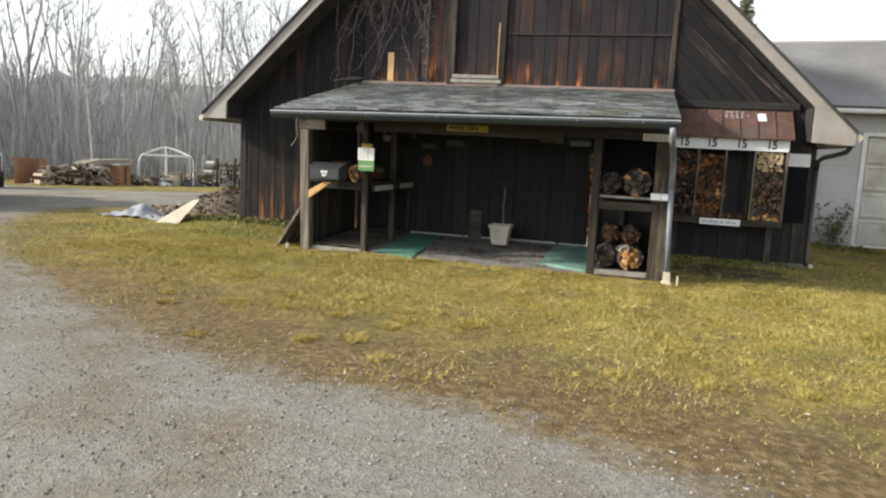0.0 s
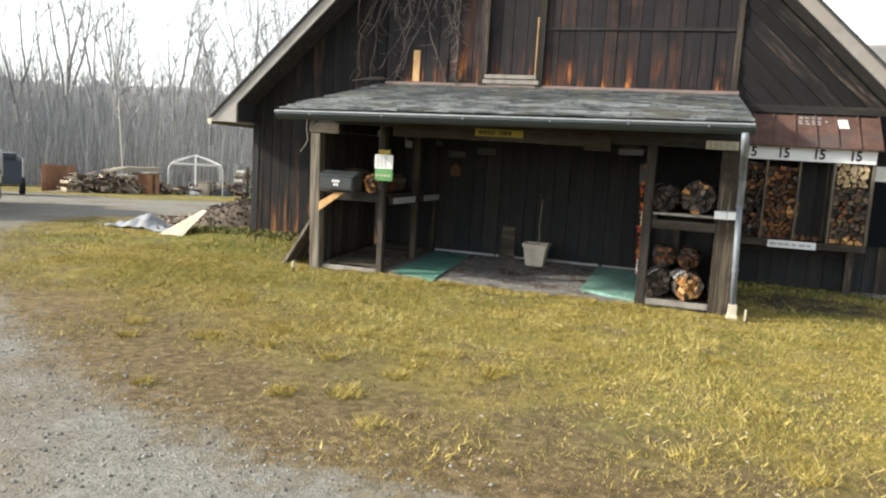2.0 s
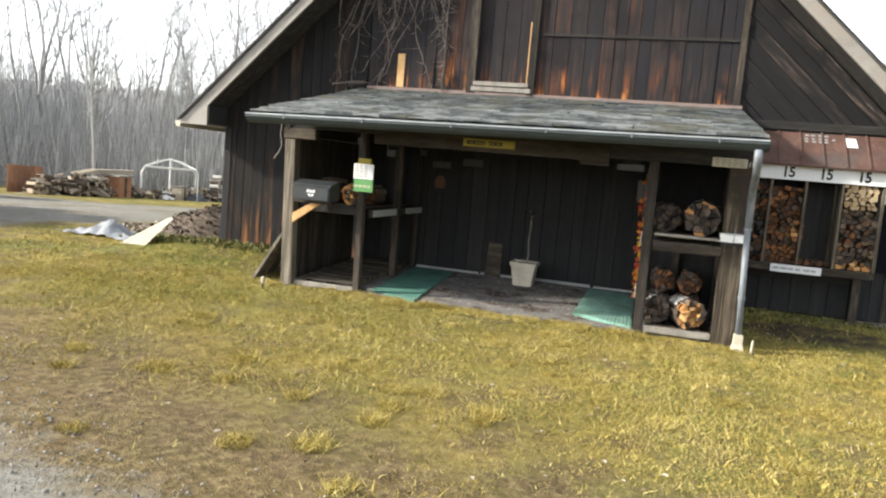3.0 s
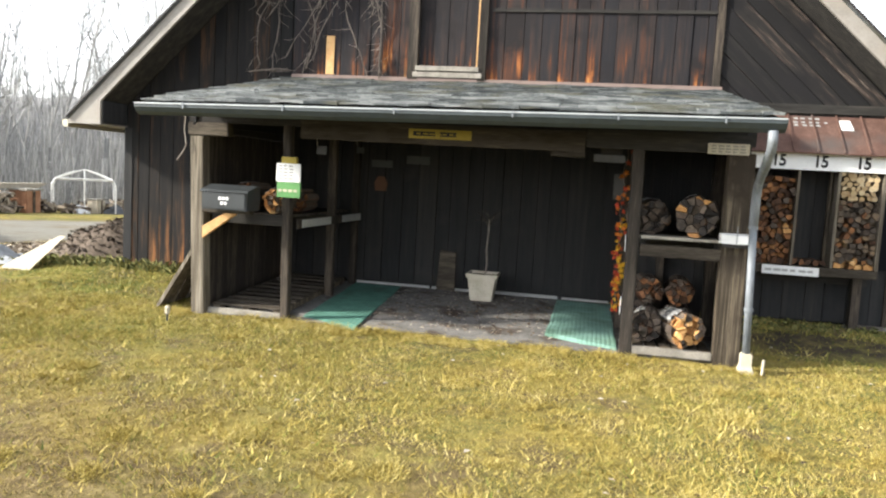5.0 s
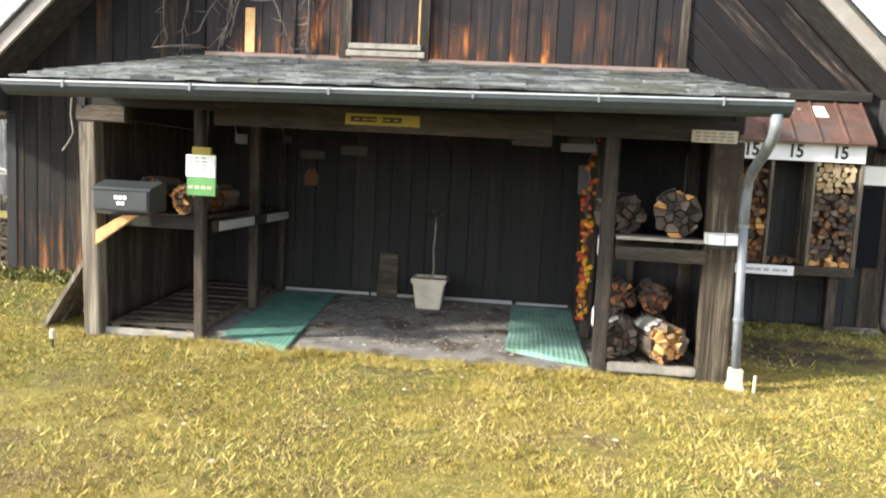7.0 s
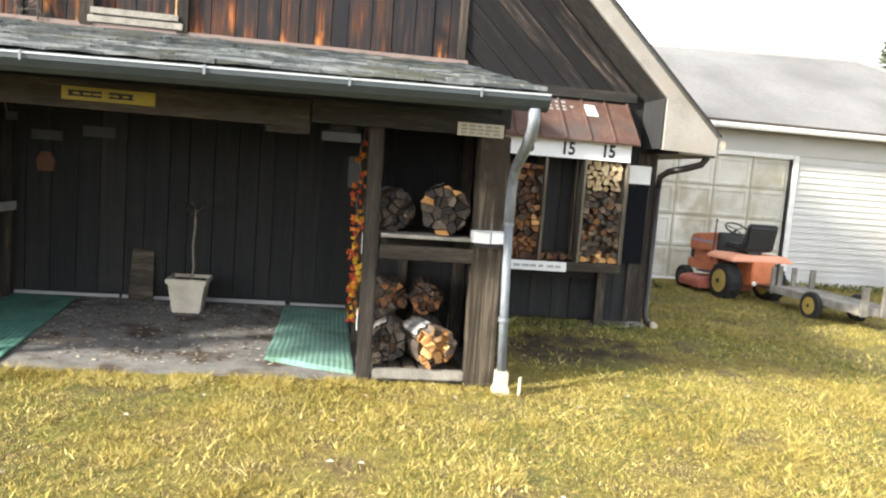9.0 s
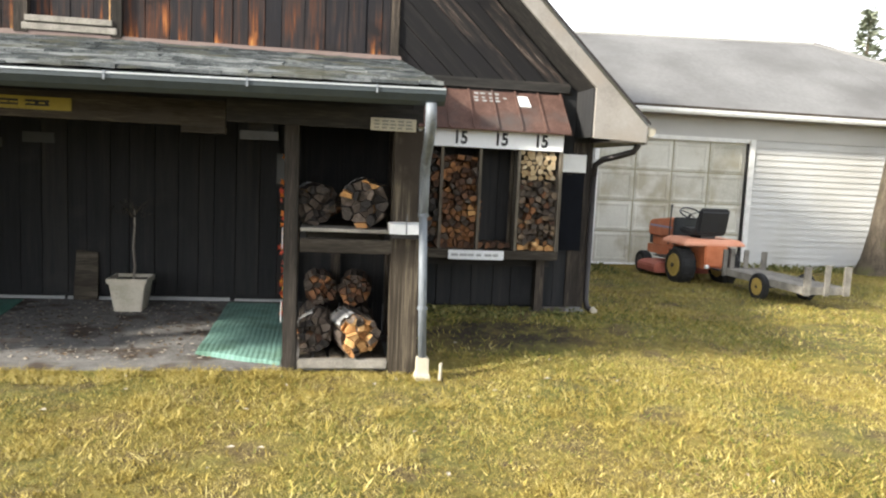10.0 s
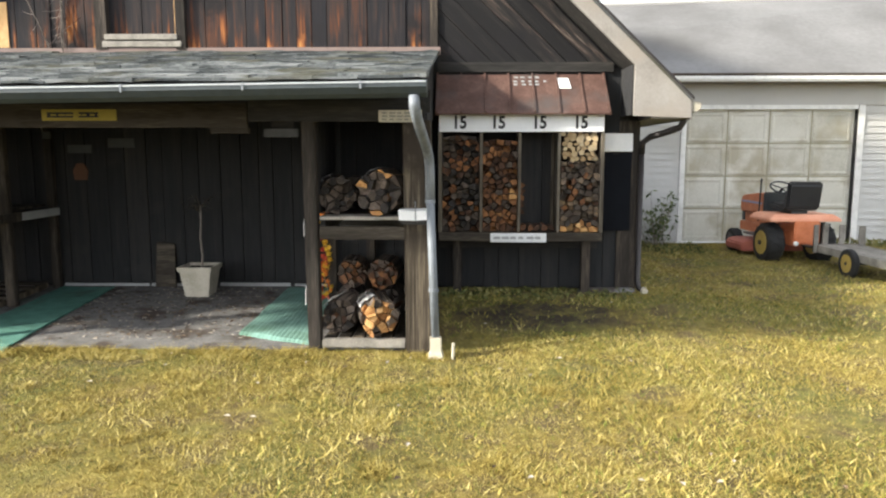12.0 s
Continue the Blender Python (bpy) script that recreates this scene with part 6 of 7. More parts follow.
logpile(-17.8, 15.7, .4, 1.2, 170, .45, .75, "untidy pile of split logs and branches")
logpile(-18.6, 18.6, .3, 1.3, 170, .5, .8, "untidy pile of split logs and boards")
logpile(-17.2, 23.6, .2, .6, 60, .4, .5, "low pile of scrap wood by the canopy")
logpile(-17.0, 21.4, .6, 1.0, 70, .6, .4, "low clutter of boards and branches under the canopy")
crates = [(-17.7, 16.7, .9, "pale brown plywood crate beside the log pile"), (-18.0, 18.5, 1.1, "orange-brown wooden crate beside the log pile"), (-16.7, 21.0, .75, "tan wooden post box under the canopy")]
for cx, cy, s_, lab in crates:
    z0 = far_at(cx, cy) - .05
    t = thing("wooden_crate", (cx, cy, z0), lab, "crate", "crates across the drive")
    boxpart("box", (cx - s_ * .35, cx + s_ * .35, cy - s_ * .35, cy + s_ * .35, z0, z0 + s_ * .85), M["rust_boards"] if s_ > 1 else M["plywood"], t, "", .02)
    boxpart("lid", (cx - s_ * .4, cx + s_ * .4, cy - s_ * .4, cy + s_ * .4, z0 + s_ * .85 + .003, z0 + s_ * .92), M["cart_wood"], t)
    boxpart("batten", (cx + s_ * .35, cx + s_ * .38, cy - s_ * .05, cy + s_ * .05, z0 + .02, z0 + s_ * .84), M["gray_wood"], t)
planks = thing("plank_stack", (-18.6, 18.4, .2), "pale planks laid over the log pile", "planks")
for k in range(5):
    z0 = far_at(-18.6, 18.0) + .95 + .04 * k
    part("plank", box(B(), -18.75 - .1 * (k % 2), -18.3, 16.6 + k * .25, 19.6 + k * .12, z0, z0 + .03), M["plywood"], planks)
part("trestle", box(box(B(), -18.7, -18.4, 17.0, 17.1, far_at(-18.5, 17) - .1, far_at(-18.6, 18) + .948), -18.7, -18.4, 19.3, 19.4, far_at(-18.5, 19.3) - .1, far_at(-18.6, 18) + .948), M["gray_wood"], planks)

# white canopy frame without its cover
can = thing("canopy_frame", (-17.5, 21.5, -.85), "bare white tube frame of a garden canopy", "canopy")
CC = [(-17.85, 19.75), (-15.95, 21.25), (-17.25, 22.95), (-19.15, 21.45)]
tops = []
for x, y in CC:
    z0 = far_at(x, y)
    part("leg", tube(B(), [(x, y, z0 - .1), (x, y, z0 + 1.2), ((x * 9 - 17.55) / 10, (y * 9 + 21.5) / 10, z0 + 1.44)], .026, 6), M["white_paint"], can)
    tops.append(((x * 9 - 17.55) / 10, (y * 9 + 21.5) / 10, z0 + 1.44))
apex = (-17.55, 21.35, -.85 + 1.88)
for i, p in enumerate(tops):
    q = tops[(i + 1) % 4]
    part("top_rail", tube(B(), [p, q], .03, 6), M["white_paint"], can)
    mid = ((p[0] + apex[0]) / 2, (p[1] + apex[1]) / 2, (p[2] + apex[2]) / 2 + .05)
    part("roof_hoop", tube(B(), [p, mid, apex], .032, 6), M["white_paint"], can)
    c0 = ((p[0] + q[0]) / 2, (p[1] + q[1]) / 2, (p[2] + q[2]) / 2)
    part("roof_strut", tube(B(), [c0, apex], .022, 6), M["white_paint"], can)
    z0 = far_at(c0[0], c0[1])
    if i in (0, 2):
        part("leg", tube(B(), [(c0[0], c0[1], z0 - .1), c0], .024, 6), M["white_paint"], can)
M["junk_dark"] = plain("dark_covered_junk", (.07, .075, .085), .6, 0, .2, .4)
for x, y, s_, mt, lab in ((-17.2, 20.7, .45, M["white_sign"], "white and dark covered bundle under the canopy"), (-16.3, 21.6, .5, M["junk_dark"], "dark covered mower under the canopy"), (-18.0, 22.0, .6, M["junk_dark"], "dark covered heap under the canopy")):
    t = thing("covered_bundle", (x, y, far_at(x, y)), lab, "bundle", "bundles under the canopy")
    v, f, n = [], [], 12
    for j in range(7):
        for i in range(n):
            a, e = 2 * math.pi * i / n, j / 6 * math.pi / 2
            k = 1 + .35 * noise.noise((math.cos(a) * 2 + x, math.sin(a) * 2, j * .7))
            v.append((x + s_ * k * math.cos(a) * math.cos(e), y + s_ * 1.2 * k * math.sin(a) * math.cos(e), far_at(x, y) - .05 + s_ * .8 * k * math.sin(e)))
    for j in range(6):
        for i in range(n):
            f.append((j * n + i, j * n + (i + 1) % n, (j + 1) * n + (i + 1) % n, (j + 1) * n + i))
    adopt(new("cover", raw("cover", v, f, [mt])), t)
    part("base_plank", box(B(), x - s_ * .5, x + s_ * .5, y - s_ * .7, y + s_ * .7, far_at(x, y) - .06, far_at(x, y) + .03), M["gray_wood"], t)
# rack of cut wood beside the canopy
rk = thing("wood_rack", (-16.6, 24.6, -1.0), "white-ended cut wood stacked in a rack", "wood rack")
z0 = far_at(-16.5, 24.6)
M["pale_end"] = material("bleached_log_ends", [(.25, (.24, .22, .19)), (.5, (.45, .43, .39)), (.75, (.62, .6, .56))], .9, 0, (12, 12, 12), vary=.5)
WHITE = log_kinds(M["pale_end"], 6, 3)
for y in (23.7, 24.6, 25.5):
    part("upright", box(B(), -16.25 + (y - 23.7) * .55, -16.15 + (y - 23.7) * .55, y, y + .1, z0 - .1, z0 + 1.5), M["gray_wood"], rk)
for r in range(6):
    for k in range(12):
        m = Matrix.LocRotScale((-16.35 + k * .085 - U(0, .1), 23.75 + k * .155 + U(-.03, .03), z0 + .1 + r * .22), Euler((0, U(0, 6), radians(90))), (.22, 1.2, .22))
        piece("log", rng.choice(WHITE), m, rk)

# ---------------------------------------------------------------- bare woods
# Bark and slope are pale gray: distance haze is put into their colour.
M["wood_far"] = material("hazed_tree_bark", [(.3, (.18, .182, .186)), (.5, (.285, .286, .288)), (.7, (.41, .408, .405))], .95, 0, (3, 3, 1), 20, .4, .2, island=.5)
M["slope"] = material("hazed_wooded_slope", [(.3, (.21, .21, .212)), (.5, (.28, .28, .281)), (.7, (.36, .358, .356))], .98, 0, (.9, .9, .12), 6, .45, .0)


class Sticks:
    """Many thin tapering branches in one mesh."""
    def __init__(self):
        self.v, self.f = [], []

    def seg(self, p, q, r0, r1, n=3):
        d = (q - p).normalized()
        u = d.orthogonal().normalized()
        w = d.cross(u)
        b0 = len(self.v)
        for c0, r in ((p, r0), (q, r1)):
            for k in range(n):
                a = 2 * math.pi * k / n
                self.v.append(c0 + (math.cos(a) * u + math.sin(a) * w) * r)
        for k in range(n):
            self.f.append((b0 + k, b0 + (k + 1) % n, b0 + n + (k + 1) % n, b0 + n + k))

    def branch(self, p, d, L, r, depth):
        steps = 4 if depth > 1 else 3
        pts = [p]
        for i in range(steps):
            d = (d + Vector((U(-.22, .22), U(-.22, .22), U(-.08, .2)))).normalized()
            q = p + d * L / steps
            self.seg(p, q, r * (1 - .75 * i / steps), r * (1 - .75 * (i + 1) / steps))
            p = q
            pts.append(p)
            if depth and i > 0:
                for _ in range(3):
                    side = Vector((U(-1, 1), U(-1, 1), U(-.1, .9))).normalized()
                    self.branch(p, (d * .5 + side * .8).normalized(), L * U(.3, .55), r * .35, depth - 1)
        return pts

    def tree(self, x, y, h, r):
        """A forest tree: a wavering bole that forks into a few rising stems, each with side branches and twigs."""
        p, d = Vector((x, y, gz(x, y) - .3)), Vector((U(-.12, .12), U(-.12, .12), 1)).normalized()
        bole = U(.28, .5)
        for i in range(4):
            d = (d + Vector((U(-.09, .09), U(-.09, .09), .05))).normalized()
            q = p + d * h * bole / 4
            self.seg(p, q, r * (1 - .08 * i), r * (.92 - .08 * i), 5)
            p = q
        for _ in range(rng.choice((1, 2, 2, 3))):
            e, a = p.copy(), U(0, 6.28)
            f_ = (d + Vector((math.cos(a), math.sin(a), 0)) * U(.12, .5)).normalized()
            k, L = r * U(.5, .72), h * (1 - bole) * U(.75, 1.05)
            for i in range(5):
                f_ = (f_ + Vector((U(-.16, .16), U(-.16, .16), .09))).normalized()
                g = e + f_ * L / 5
                self.seg(e, g, k * (1 - .17 * i), k * (.83 - .17 * i), 4)
                e = g
                for _ in range(3):
                    a = U(0, 6.28)
                    self.branch(e, (f_ * .7 + Vector((math.cos(a), math.sin(a), U(.1, .7))) * .8).normalized(), L * U(.14, .30), k * .36, 1)


woods = Sticks()
for k in range(185):
    az, dist = radians(U(-78, -6)), U(42, 78)
    woods.tree(4 + dist * math.sin(az), -9 + dist * math.cos(az), U(10, 20) * (dist / 60) ** .6, U(.06, .15) if k % 6 else U(.15, .22))
tagged(new("woods", raw("woods", woods.v, woods.f, [M["wood_far"]])), "bare winter woods beyond the drive, coloured pale gray for haze", "woods", kind="stuff")
brush = Sticks()
for k in range(6500):
    az, dist = radians(U(-78, -6)), U(42, 72)
    p = Vector((4 + dist * math.sin(az), -9 + dist * math.cos(az), 0))
    p.z = gz(p.x, p.y)
    q = p + Vector((U(-.9, .9), U(-.9, .9), U(1.2, 5.5)))
    brush.seg(p, q, .035, .01)
for k in range(9000):
    az, dist = radians(U(-78, -6)), U(75, 92)
    p = Vector((4 + dist * math.sin(az), -9 + dist * math.cos(az), U(1.0, 6.5) * min(1, (dist - 74) / 8)))
    brush.seg(p, p + Vector((U(-1.2, 1.2), U(-1.2, 1.2), U(1.8, 4.6))), .045, .012)
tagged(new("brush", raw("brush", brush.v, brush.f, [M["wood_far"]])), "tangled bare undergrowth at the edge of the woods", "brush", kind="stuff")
# rising wooded ground behind
v, f = [], []
cols = 120
for i in range(cols + 1):
    az = radians(-110 + 140 * i / cols)
    for d, h in ((74, -3), (78, 3.2), (84, 6.4), (95, 7.8), (120, 8.4)):
        hh = h + (1.1 * noise.noise((i * .35, d * .1, 0)) + .7 * noise.noise((i * 1.3, d * .3, 4)) if h > 0 else 0)
        v.append((4 + d * math.sin(az), -9 + d * math.cos(az), hh))
for i in range(cols):
    for j in range(4):
        a = i * 5 + j
        f.append((a, a + 5, a + 6, a + 1))
tagged(new("backdrop", raw("backdrop", v, f, [M["slope"]], smooth=True)), "wooded slope behind the trees, coloured pale gray for haze", "backdrop", kind="structure")
# a pale birch in front of the woods
bi = thing("birch_tree", (-20.6, 20.0, gz(-20.6, 20)), "slim pale birch in front of the woods", "tree")
bm = B()
zb = gz(-20.6, 20)
tube(bm, [(-20.6, 20, zb - .2), (-20.65, 20, zb + 1.5), (-20.95, 20.1, zb + 4), (-21.0, 20.1, zb + 6)], [.065, .055, .045, .025], 7)
part("trunk", bm, plain("birch_bark", (.42, .40, .37), .8), bi)
st_ = Sticks()
for k in range(14):
    q = Vector((-20.9, 20.08, zb + U(2.5, 6)))
    st_.branch(q, Vector((U(-1, 1), U(-1, 1), U(.3, 1))).normalized(), U(.8, 1.8), .03, 1)
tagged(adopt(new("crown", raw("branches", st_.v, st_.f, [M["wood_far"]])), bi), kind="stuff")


# ---------------------------------------------------------------- dead vine on the gable
M["vine"] = material("brown_gray_vine", [(0.3, (.06, .05, .042)), (0.5, (.13, .11, .095)), (0.7, (.23, .2, .175))], .9, 0, (12, 12, 12), 90, .4, .4, island=.3)
vine = thing("dead_vine", (.45, WY, 2.68), "tangled dead gray vine hanging on the gable boards", "vine")
for k in range(26):
    x0 = U(-.05, 1.0)
    p, drift = Vector((x0, WY - .04, U(5.2, 6.0))), U(-.035, .025)
    pts = [p.copy()]
    while p.z > 2.76 + abs(x0 - .3) * .35 + (U(0, 1.1) if k > 10 else 0):
        drift = max(-.05, min(.05, drift + U(-.025, .024)))
        p = p + Vector((drift, 0, -U(.06, .12)))
        p.y = WY - .055 + .03 * math.sin(p.z * 5 + k)
        p.x = min(1.15, max(-.5, p.x))
        pts.append(p.copy())
    st = part("stem", tube(B(), pts, [.006 + .002 * math.sin(i) for i in range(len(pts))], 5), M["vine"], vine, smooth=True)
    tw = Sticks()
    for q in pts[2:]:
        if U(0, 1) < .7:
            tw.branch(q, Vector((U(-1, 1), U(-.25, .02), U(-1.4, .1))).normalized(), U(.08, .30), .0045, 0)
    tagged(adopt(new("twig_tangle", raw("twigs", tw.v, tw.f, [M["vine"]])), st), kind="stuff")
for k in range(5):
    pts = [Vector((U(-.1, .2), WY - .06, 2.75))]
    for i in range(5):
        q = pts[-1] + Vector((U(-.13, .05), U(-.16, -.02), U(-.03, .03)))
        q.z = max(rzp(q.y) + .02, min(q.z, rzp(q.y) + .12)) - sag(q.x, q.y)
        pts.append(q)
    part("stem", tube(B(), pts, .007, 5), M["vine"], vine)
# loose vine down the porch corner
part("stem", tube(B(), [(-.15, -.03, 1.98), (-.16, -.03, 1.85), (-.13, -.04, 1.7), (-.18, -.03, 1.62), (-.24, -.02, 1.55)], .006, 5), M["twig"], vine)

# ---------------------------------------------------------------- shingles of the porch roof
sh_len = math.hypot(RY1 - RY0, RZ1 - RZ0)
tilt = math.degrees(math.atan2(RZ1 - RZ0, RY1 - RY0))
sh_me = []
for k in range(5):
    w, t = .295, .014 + .006 * (k % 3)
    o = [U(-.010, .010) for _ in range(6)]
    v = [(-w / 2, o[0], 0), (0, o[1], .004 * k - .004), (w / 2, o[2], 0), (w / 2, .30, 0), (-w / 2, .30, 0)]
    v = [(x, y, z) for x, y, z in v] + [(x, y, z + t) for x, y, z in v]
    f = [(4, 3, 2, 1, 0), (5, 6, 7, 8, 9)] + [(i, (i + 1) % 5, 5 + (i + 1) % 5, 5 + i) for i in range(5)]
    sh_me.append(raw("shingle", v, f, [M["shingle"]]))
rows_n, expo = 31, .0965
rest_v, rest_f = [], []
for r in range(rows_n):
    s0 = -.03 + r * expo
    y, z = RY0 + s0 * math.cos(radians(tilt)), RZ0 + s0 * math.sin(radians(tilt))
    x = RX0 - .02 + (.15 if r % 2 else 0)
    length = min(1.0, (sh_len - s0) / .30)
    while x < RX1 + .02:
        a, b = max(RX0 - .03, x), min(RX1 + .03, x + .30)
        if b - a > .04:
            m = Matrix.LocRotScale(((a + b) / 2, y + U(-.006, .006), z + .004 + U(0, .003) - sag((a + b) / 2, y)), Euler((radians(tilt - 2.5 + U(-1.3, .9)), U(-.008, .008), U(-.02, .02))), ((b - a) / .30, length, 1))
            me = rng.choice(sh_me)
            if r < 16:
                piece("shingle", me, m, roof)
            else:
                b0 = len(rest_v)
                rest_v += [m @ q.co for q in me.vertices]
                rest_f += [tuple(b0 + i for i in p.vertices) for p in me.polygons]
        x += .30
tagged(adopt(new("upper_shingles", raw("shingles", rest_v, rest_f, [M["shingle"]])), roof), "gray-green upper shingle courses", kind="stuff")

# ---------------------------------------------------------------- grass blades and loose stones
gx = np.arange(-9, 18.01, .25)
gy = np.arange(-11, 8.01, .25)
g_mask = np.array([[gravel(x, y) for x in gx] for y in gy])
g_high = np.array([[gz(x, y) for x in gx] for y in gy])
rs = np.random.RandomState(5)


def sample(grid, x, y):
    i, j = np.clip((x + 9) / .25, 0, len(gx) - 1.001), np.clip((y + 11) / .25, 0, len(gy) - 1.001)
    a, b = i.astype(int), j.astype(int)
    u, w = i - a, j - b
    return grid[b, a] * (1 - u) * (1 - w) + grid[b, a + 1] * u * (1 - w) + grid[b + 1, a] * (1 - u) * w + grid[b + 1, a + 1] * u * w


def soft_noise(x, y, s, seed):
    """Smooth patches, about -1 to 1."""
    q = np.random.RandomState(seed)
    out = 0
    for k in range(6):
        a, p = q.uniform(0, 6.28), q.uniform(0, 6.28)
        out = out + np.sin((x * np.cos(a) + y * np.sin(a)) * s * (1 + .35 * k) + p) / (1 + .3 * k)
    return out / 2.6


def blades(name, n, x0, x1, y0, y1, tall, width, mat, label, keep):
    x, y = rs.uniform(x0, x1, n), rs.uniform(y0, y1, n)
    ok = keep(x, y)
    x, y = x[ok], y[ok]
    n = len(x)
    z = sample(g_high, x, y)
    a, lean = rs.uniform(0, 6.283, n), rs.uniform(0, 6.283, n)
    h = tall * rs.uniform(.45, 1.25, n) * (1 + .45 * soft_noise(x, y, 2.6, 3))
    lay = rs.uniform(.5, 2.1, n) * h
    w = width * rs.uniform(.6, 1.4, n)
    v = np.empty((n, 3, 3))
    v[:, 0] = np.stack([x - np.cos(a) * w, y - np.sin(a) * w, z - .004], 1)
    v[:, 1] = np.stack([x + np.cos(a) * w, y + np.sin(a) * w, z - .004], 1)
    v[:, 2] = np.stack([x + np.cos(lean) * lay, y + np.sin(lean) * lay, z + h], 1)
    me = bpy.data.meshes.new(name)
    me.vertices.add(3 * n)
    me.loops.add(3 * n)
    me.polygons.add(n)
    me.vertices.foreach_set("co", v.ravel())
    me.loops.foreach_set("vertex_index", np.arange(3 * n))
    me.polygons.foreach_set("loop_start", np.arange(0, 3 * n, 3))
    me.update()
    me.validate()
    me.materials.append(mat)
    return tagged(new(name, me), label, "grass", kind="stuff")


def lawn_only(x, y):
    g = sample(g_mask, x, y)
    under_porch = (x > -.1) & (x < 5.12) & (y > .06)
    barn_in = (y > 2.12) & (x > -2.4) & (x < 7.3)
    worn = np.clip((g - 1.6 * np.clip((.8 - x) / 3.6, 0, 1) + 2.8 + .9 * soft_noise(x, y, 1.7, 8)) / 2.2, 0, 1)
    bare = (soft_noise(x, y, 3.1, 12) + .6 * soft_noise(x, y, 9.0, 13) > .62) & (rs.uniform(0, 1, len(x)) > .25)
    dirt = ((x - 6.2) / .9) ** 2 + ((y - 1.0) / .45) ** 2 < 1
    return (g < .1) & ~under_porch & ~barn_in & (rs.uniform(0, 1, len(x)) > worn * .97) & ~bare & ~(dirt & (rs.uniform(0, 1, len(x)) > .15))


M["straw"] = material("dry_straw_grass", [(.2, (.13, .092, .02)), (.4, (.29, .225, .055)), (.6, (.41, .335, .105)), (.85, (.55, .475, .215))], .9, 0, (1.2, 1.2, 1.2), 20, .3, 0, island=.5, gloss=.15)
M["greens"] = material("dull_green_grass", [(.2, (.045, .06, .012)), (.45, (.115, .135, .027)), (.65, (.21, .215, .045)), (.85, (.34, .305, .085))], .9, 0, (1.2, 1.2, 1.2), 20, .3, 0, island=.5, gloss=.15)
greener = lambda x, y: lawn_only(x, y) & (rs.uniform(0, 1, len(x)) < .30 + .35 * soft_noise(x, y, .9, 21) + .35 * ((x > 5.2) & (y > 0)) + .25 * ((x < 0) & (y > -1.5)))
blades("dry_grass", 430000, -3, 9, -5.8, .4, .019, .0025, M["straw"], "short dry straw-coloured lawn grass", lawn_only)
blades("green_grass", 310000, -3, 9, -5.8, 2.1, .019, .0025, M["greens"], "short dull green lawn grass", greener)
blades("dry_grass", 170000, -8, 16, -6, 7.0, .035, .0055, M["straw"], "dry lawn grass farther off", lawn_only)
blades("green_grass", 120000, -8, 16, -6, 7.0, .035, .0055, M["greens"], "green lawn grass farther off", greener)
# long tufts at the posts' feet and here and there
tuft_spots = [(U(-.3, 5.3), U(-.25, .05), U(.06, .16)) for _ in range(46)] + [(U(0, 7), U(-5, -.6), U(.05, .12)) for _ in range(60)] + [(5.2 + U(-.12, .15), -.16 + U(-.12, .12), .08) for _ in range(8)] + [(1.0, .0, .14), (1.18, -.06, .10), (-.1, -.1, .12)]


def near_tufts(x, y):
    ok = np.zeros(len(x), bool)
    for tx, ty, r in tuft_spots:
        ok |= (x - tx) ** 2 + (y - ty) ** 2 < r * r
    return ok & (sample(g_mask, x, y) < 0) & ~((y > .05) & (x > -.05) & (x < 5.1))


blades("grass_tufts", 300000, -.6, 7.2, -5.2, .1, .05, .003, M["straw"], "longer straw-coloured grass tufts at the posts", near_tufts)

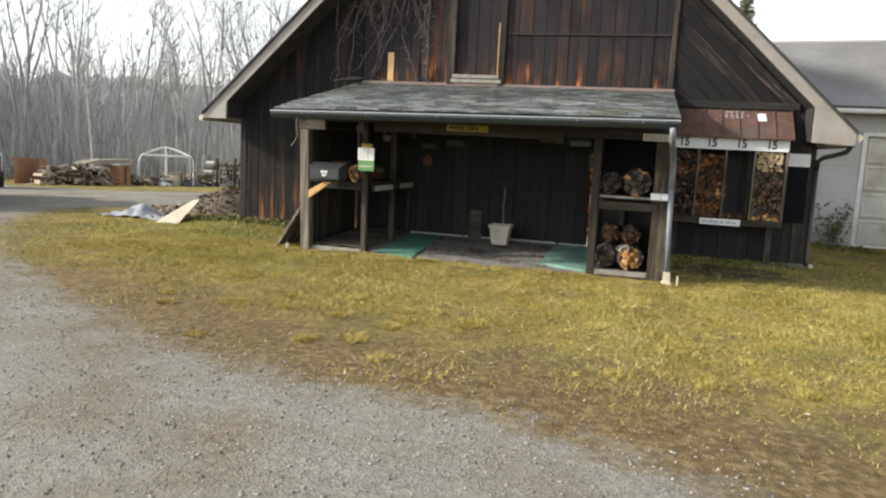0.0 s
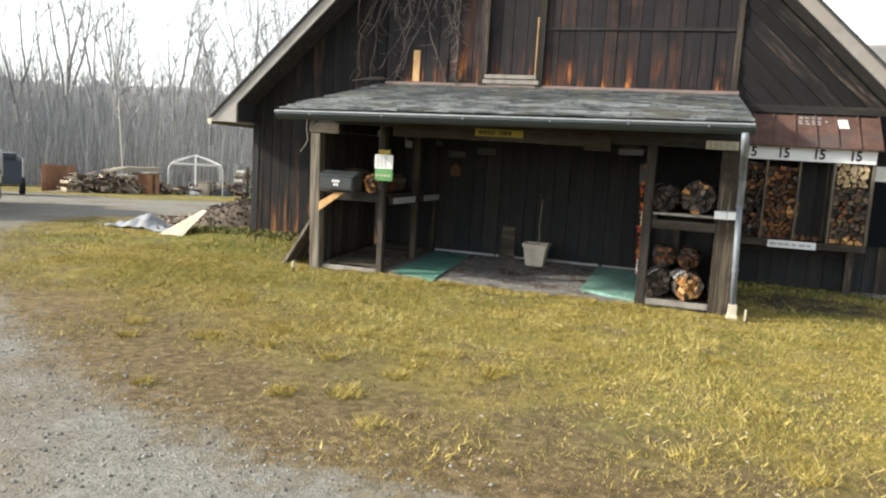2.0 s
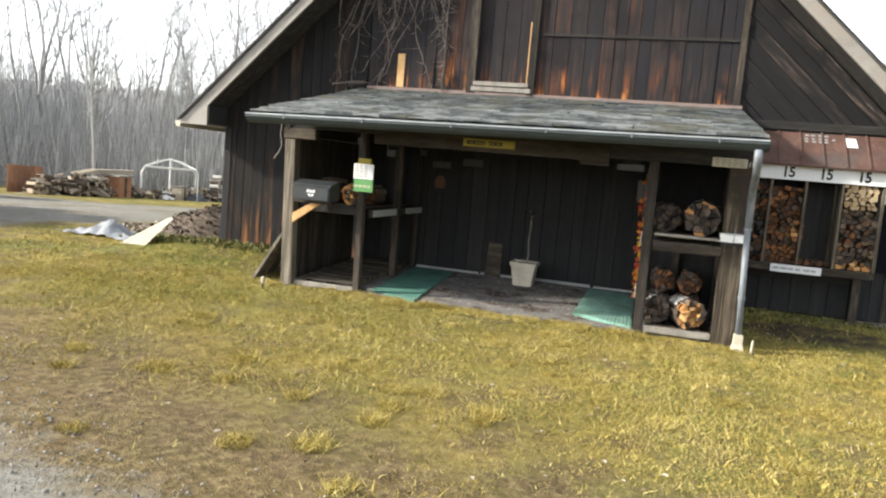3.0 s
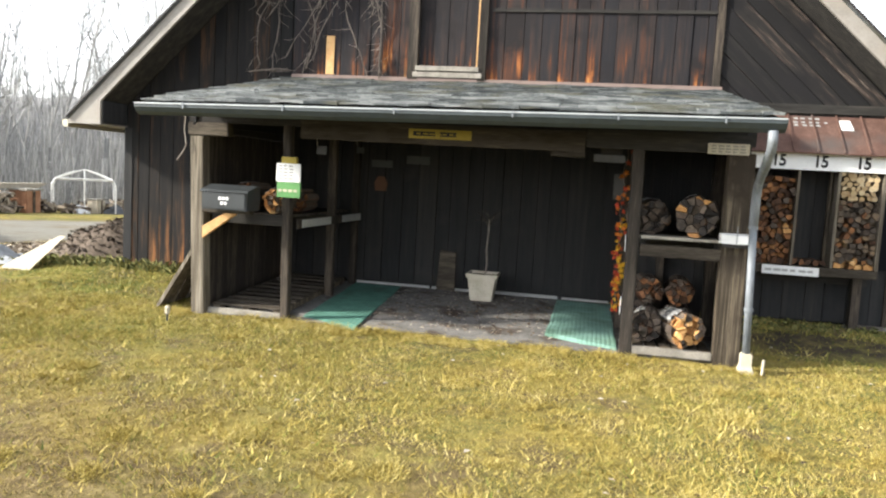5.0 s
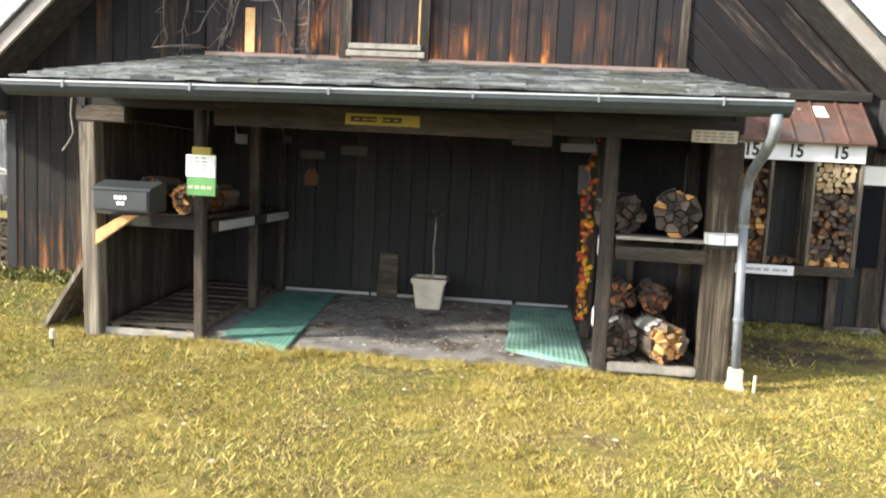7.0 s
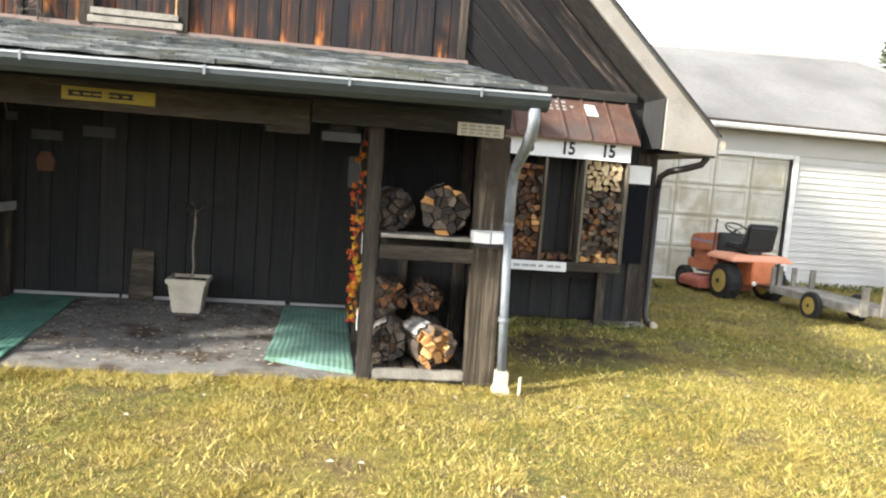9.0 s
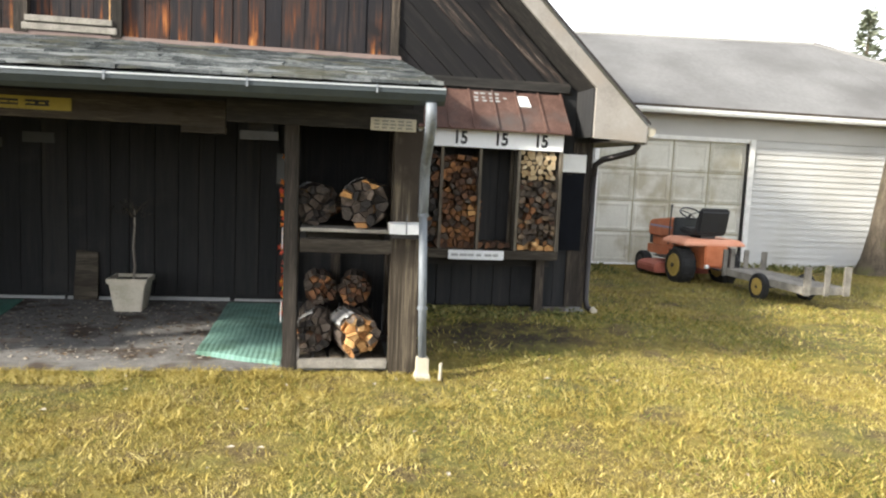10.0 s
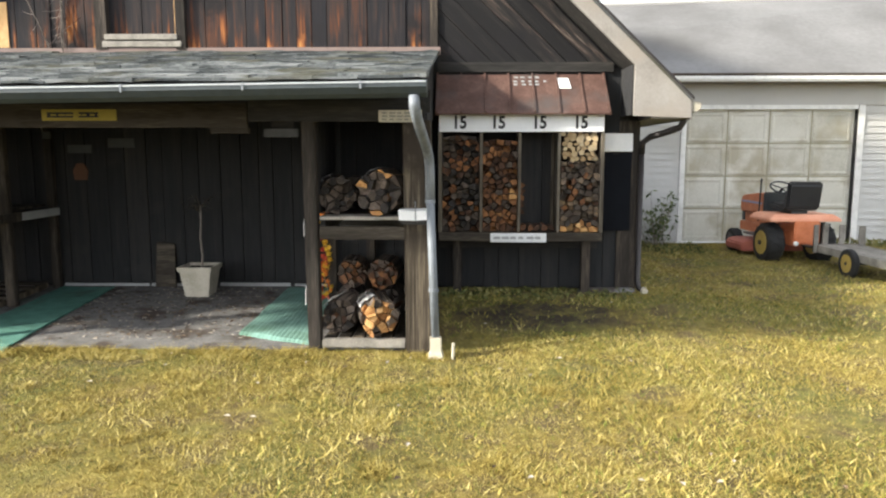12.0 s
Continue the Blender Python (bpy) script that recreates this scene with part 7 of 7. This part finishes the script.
ns = 36000
px, py = rs.uniform(-6, 6.5, ns), rs.uniform(-8.2, .5, ns)
ok = sample(g_mask, px, py) > -.15 + .35 * rs.uniform(-1, 1, ns)
px, py = px[ok], py[ok]
ns = len(px)
pz = sample(g_high, px, py)
size = .0045 + .011 * rs.uniform(0, 1, ns) ** 2.6
octa = np.array([(1, 0, 0), (0, 1, 0), (-1, 0, 0), (0, -1, 0), (0, 0, .7), (0, 0, -.7)])
faces = np.array([(0, 1, 4), (1, 2, 4), (2, 3, 4), (3, 0, 4), (1, 0, 5), (2, 1, 5), (3, 2, 5), (0, 3, 5)])
pts = octa[None] * size[:, None, None] * rs.uniform(.6, 1.3, (ns, 6, 1))
ang = rs.uniform(0, 6.28, ns)
rot = np.stack([np.stack([np.cos(ang), -np.sin(ang)], 1), np.stack([np.sin(ang), np.cos(ang)], 1)], 1)
pts[:, :, :2] = np.einsum("nij,nkj->nki", rot, pts[:, :, :2])
pts += np.stack([px, py, pz + size * .25], 1)[:, None]
fs = (faces[None] + 6 * np.arange(ns)[:, None, None]).reshape(-1, 3)
me = bpy.data.meshes.new("stones")
me.vertices.add(6 * ns)
me.loops.add(len(fs) * 3)
me.polygons.add(len(fs))
me.vertices.foreach_set("co", pts.ravel())
me.loops.foreach_set("vertex_index", fs.ravel())
me.polygons.foreach_set("loop_start", np.arange(0, len(fs) * 3, 3))
me.update()
me.validate()
M["stone"] = material("gray_gravel_stones", [(.2, (.10, .098, .088)), (.45, (.19, .187, .17)), (.7, (.275, .271, .25)), (.95, (.37, .365, .345))], .9, 0, (30, 30, 30), 120, .4, .2, island=.7)
me.materials.append(M["stone"])
tagged(new("loose_gravel", me), "loose gray gravel stones on the drive", "gravel", kind="stuff")

# dead leaves and crumbs on the porch floor and lawn
v, f = [], []
for k in range(1100):
    if k < 850:
        x, y = U(1.5, 3.6), U(.2, 2.1)
        z = fz(y) + .004
    else:
        x, y = U(-1, 8), U(-5, 1.5)
        z = gz(x, y) + .02
        if -.1 < x < 5.2 and y > -.1:
            continue
    a, s_ = U(0, 6.28), U(.008, .028)
    b0 = len(v)
    c_, s2 = math.cos(a) * s_, math.sin(a) * s_
    v += [(x - c_, y - s2, z), (x + s2 * .6, y - c_ * .6, z + .006), (x + c_, y + s2, z + .002), (x - s2 * .6, y + c_ * .6, z + .008)]
    f.append((b0, b0 + 1, b0 + 2, b0 + 3))
tagged(new("leaf_litter", raw("litter", v, f, [material("dry_leaf_crumbs", [(.25, (.06, .04, .025)), (.5, (.2, .13, .07)), (.7, (.42, .38, .32))], .9, 0, (5, 5, 5), island=.9)])), "scattered dry leaves and pale crumbs", "litter", kind="stuff")
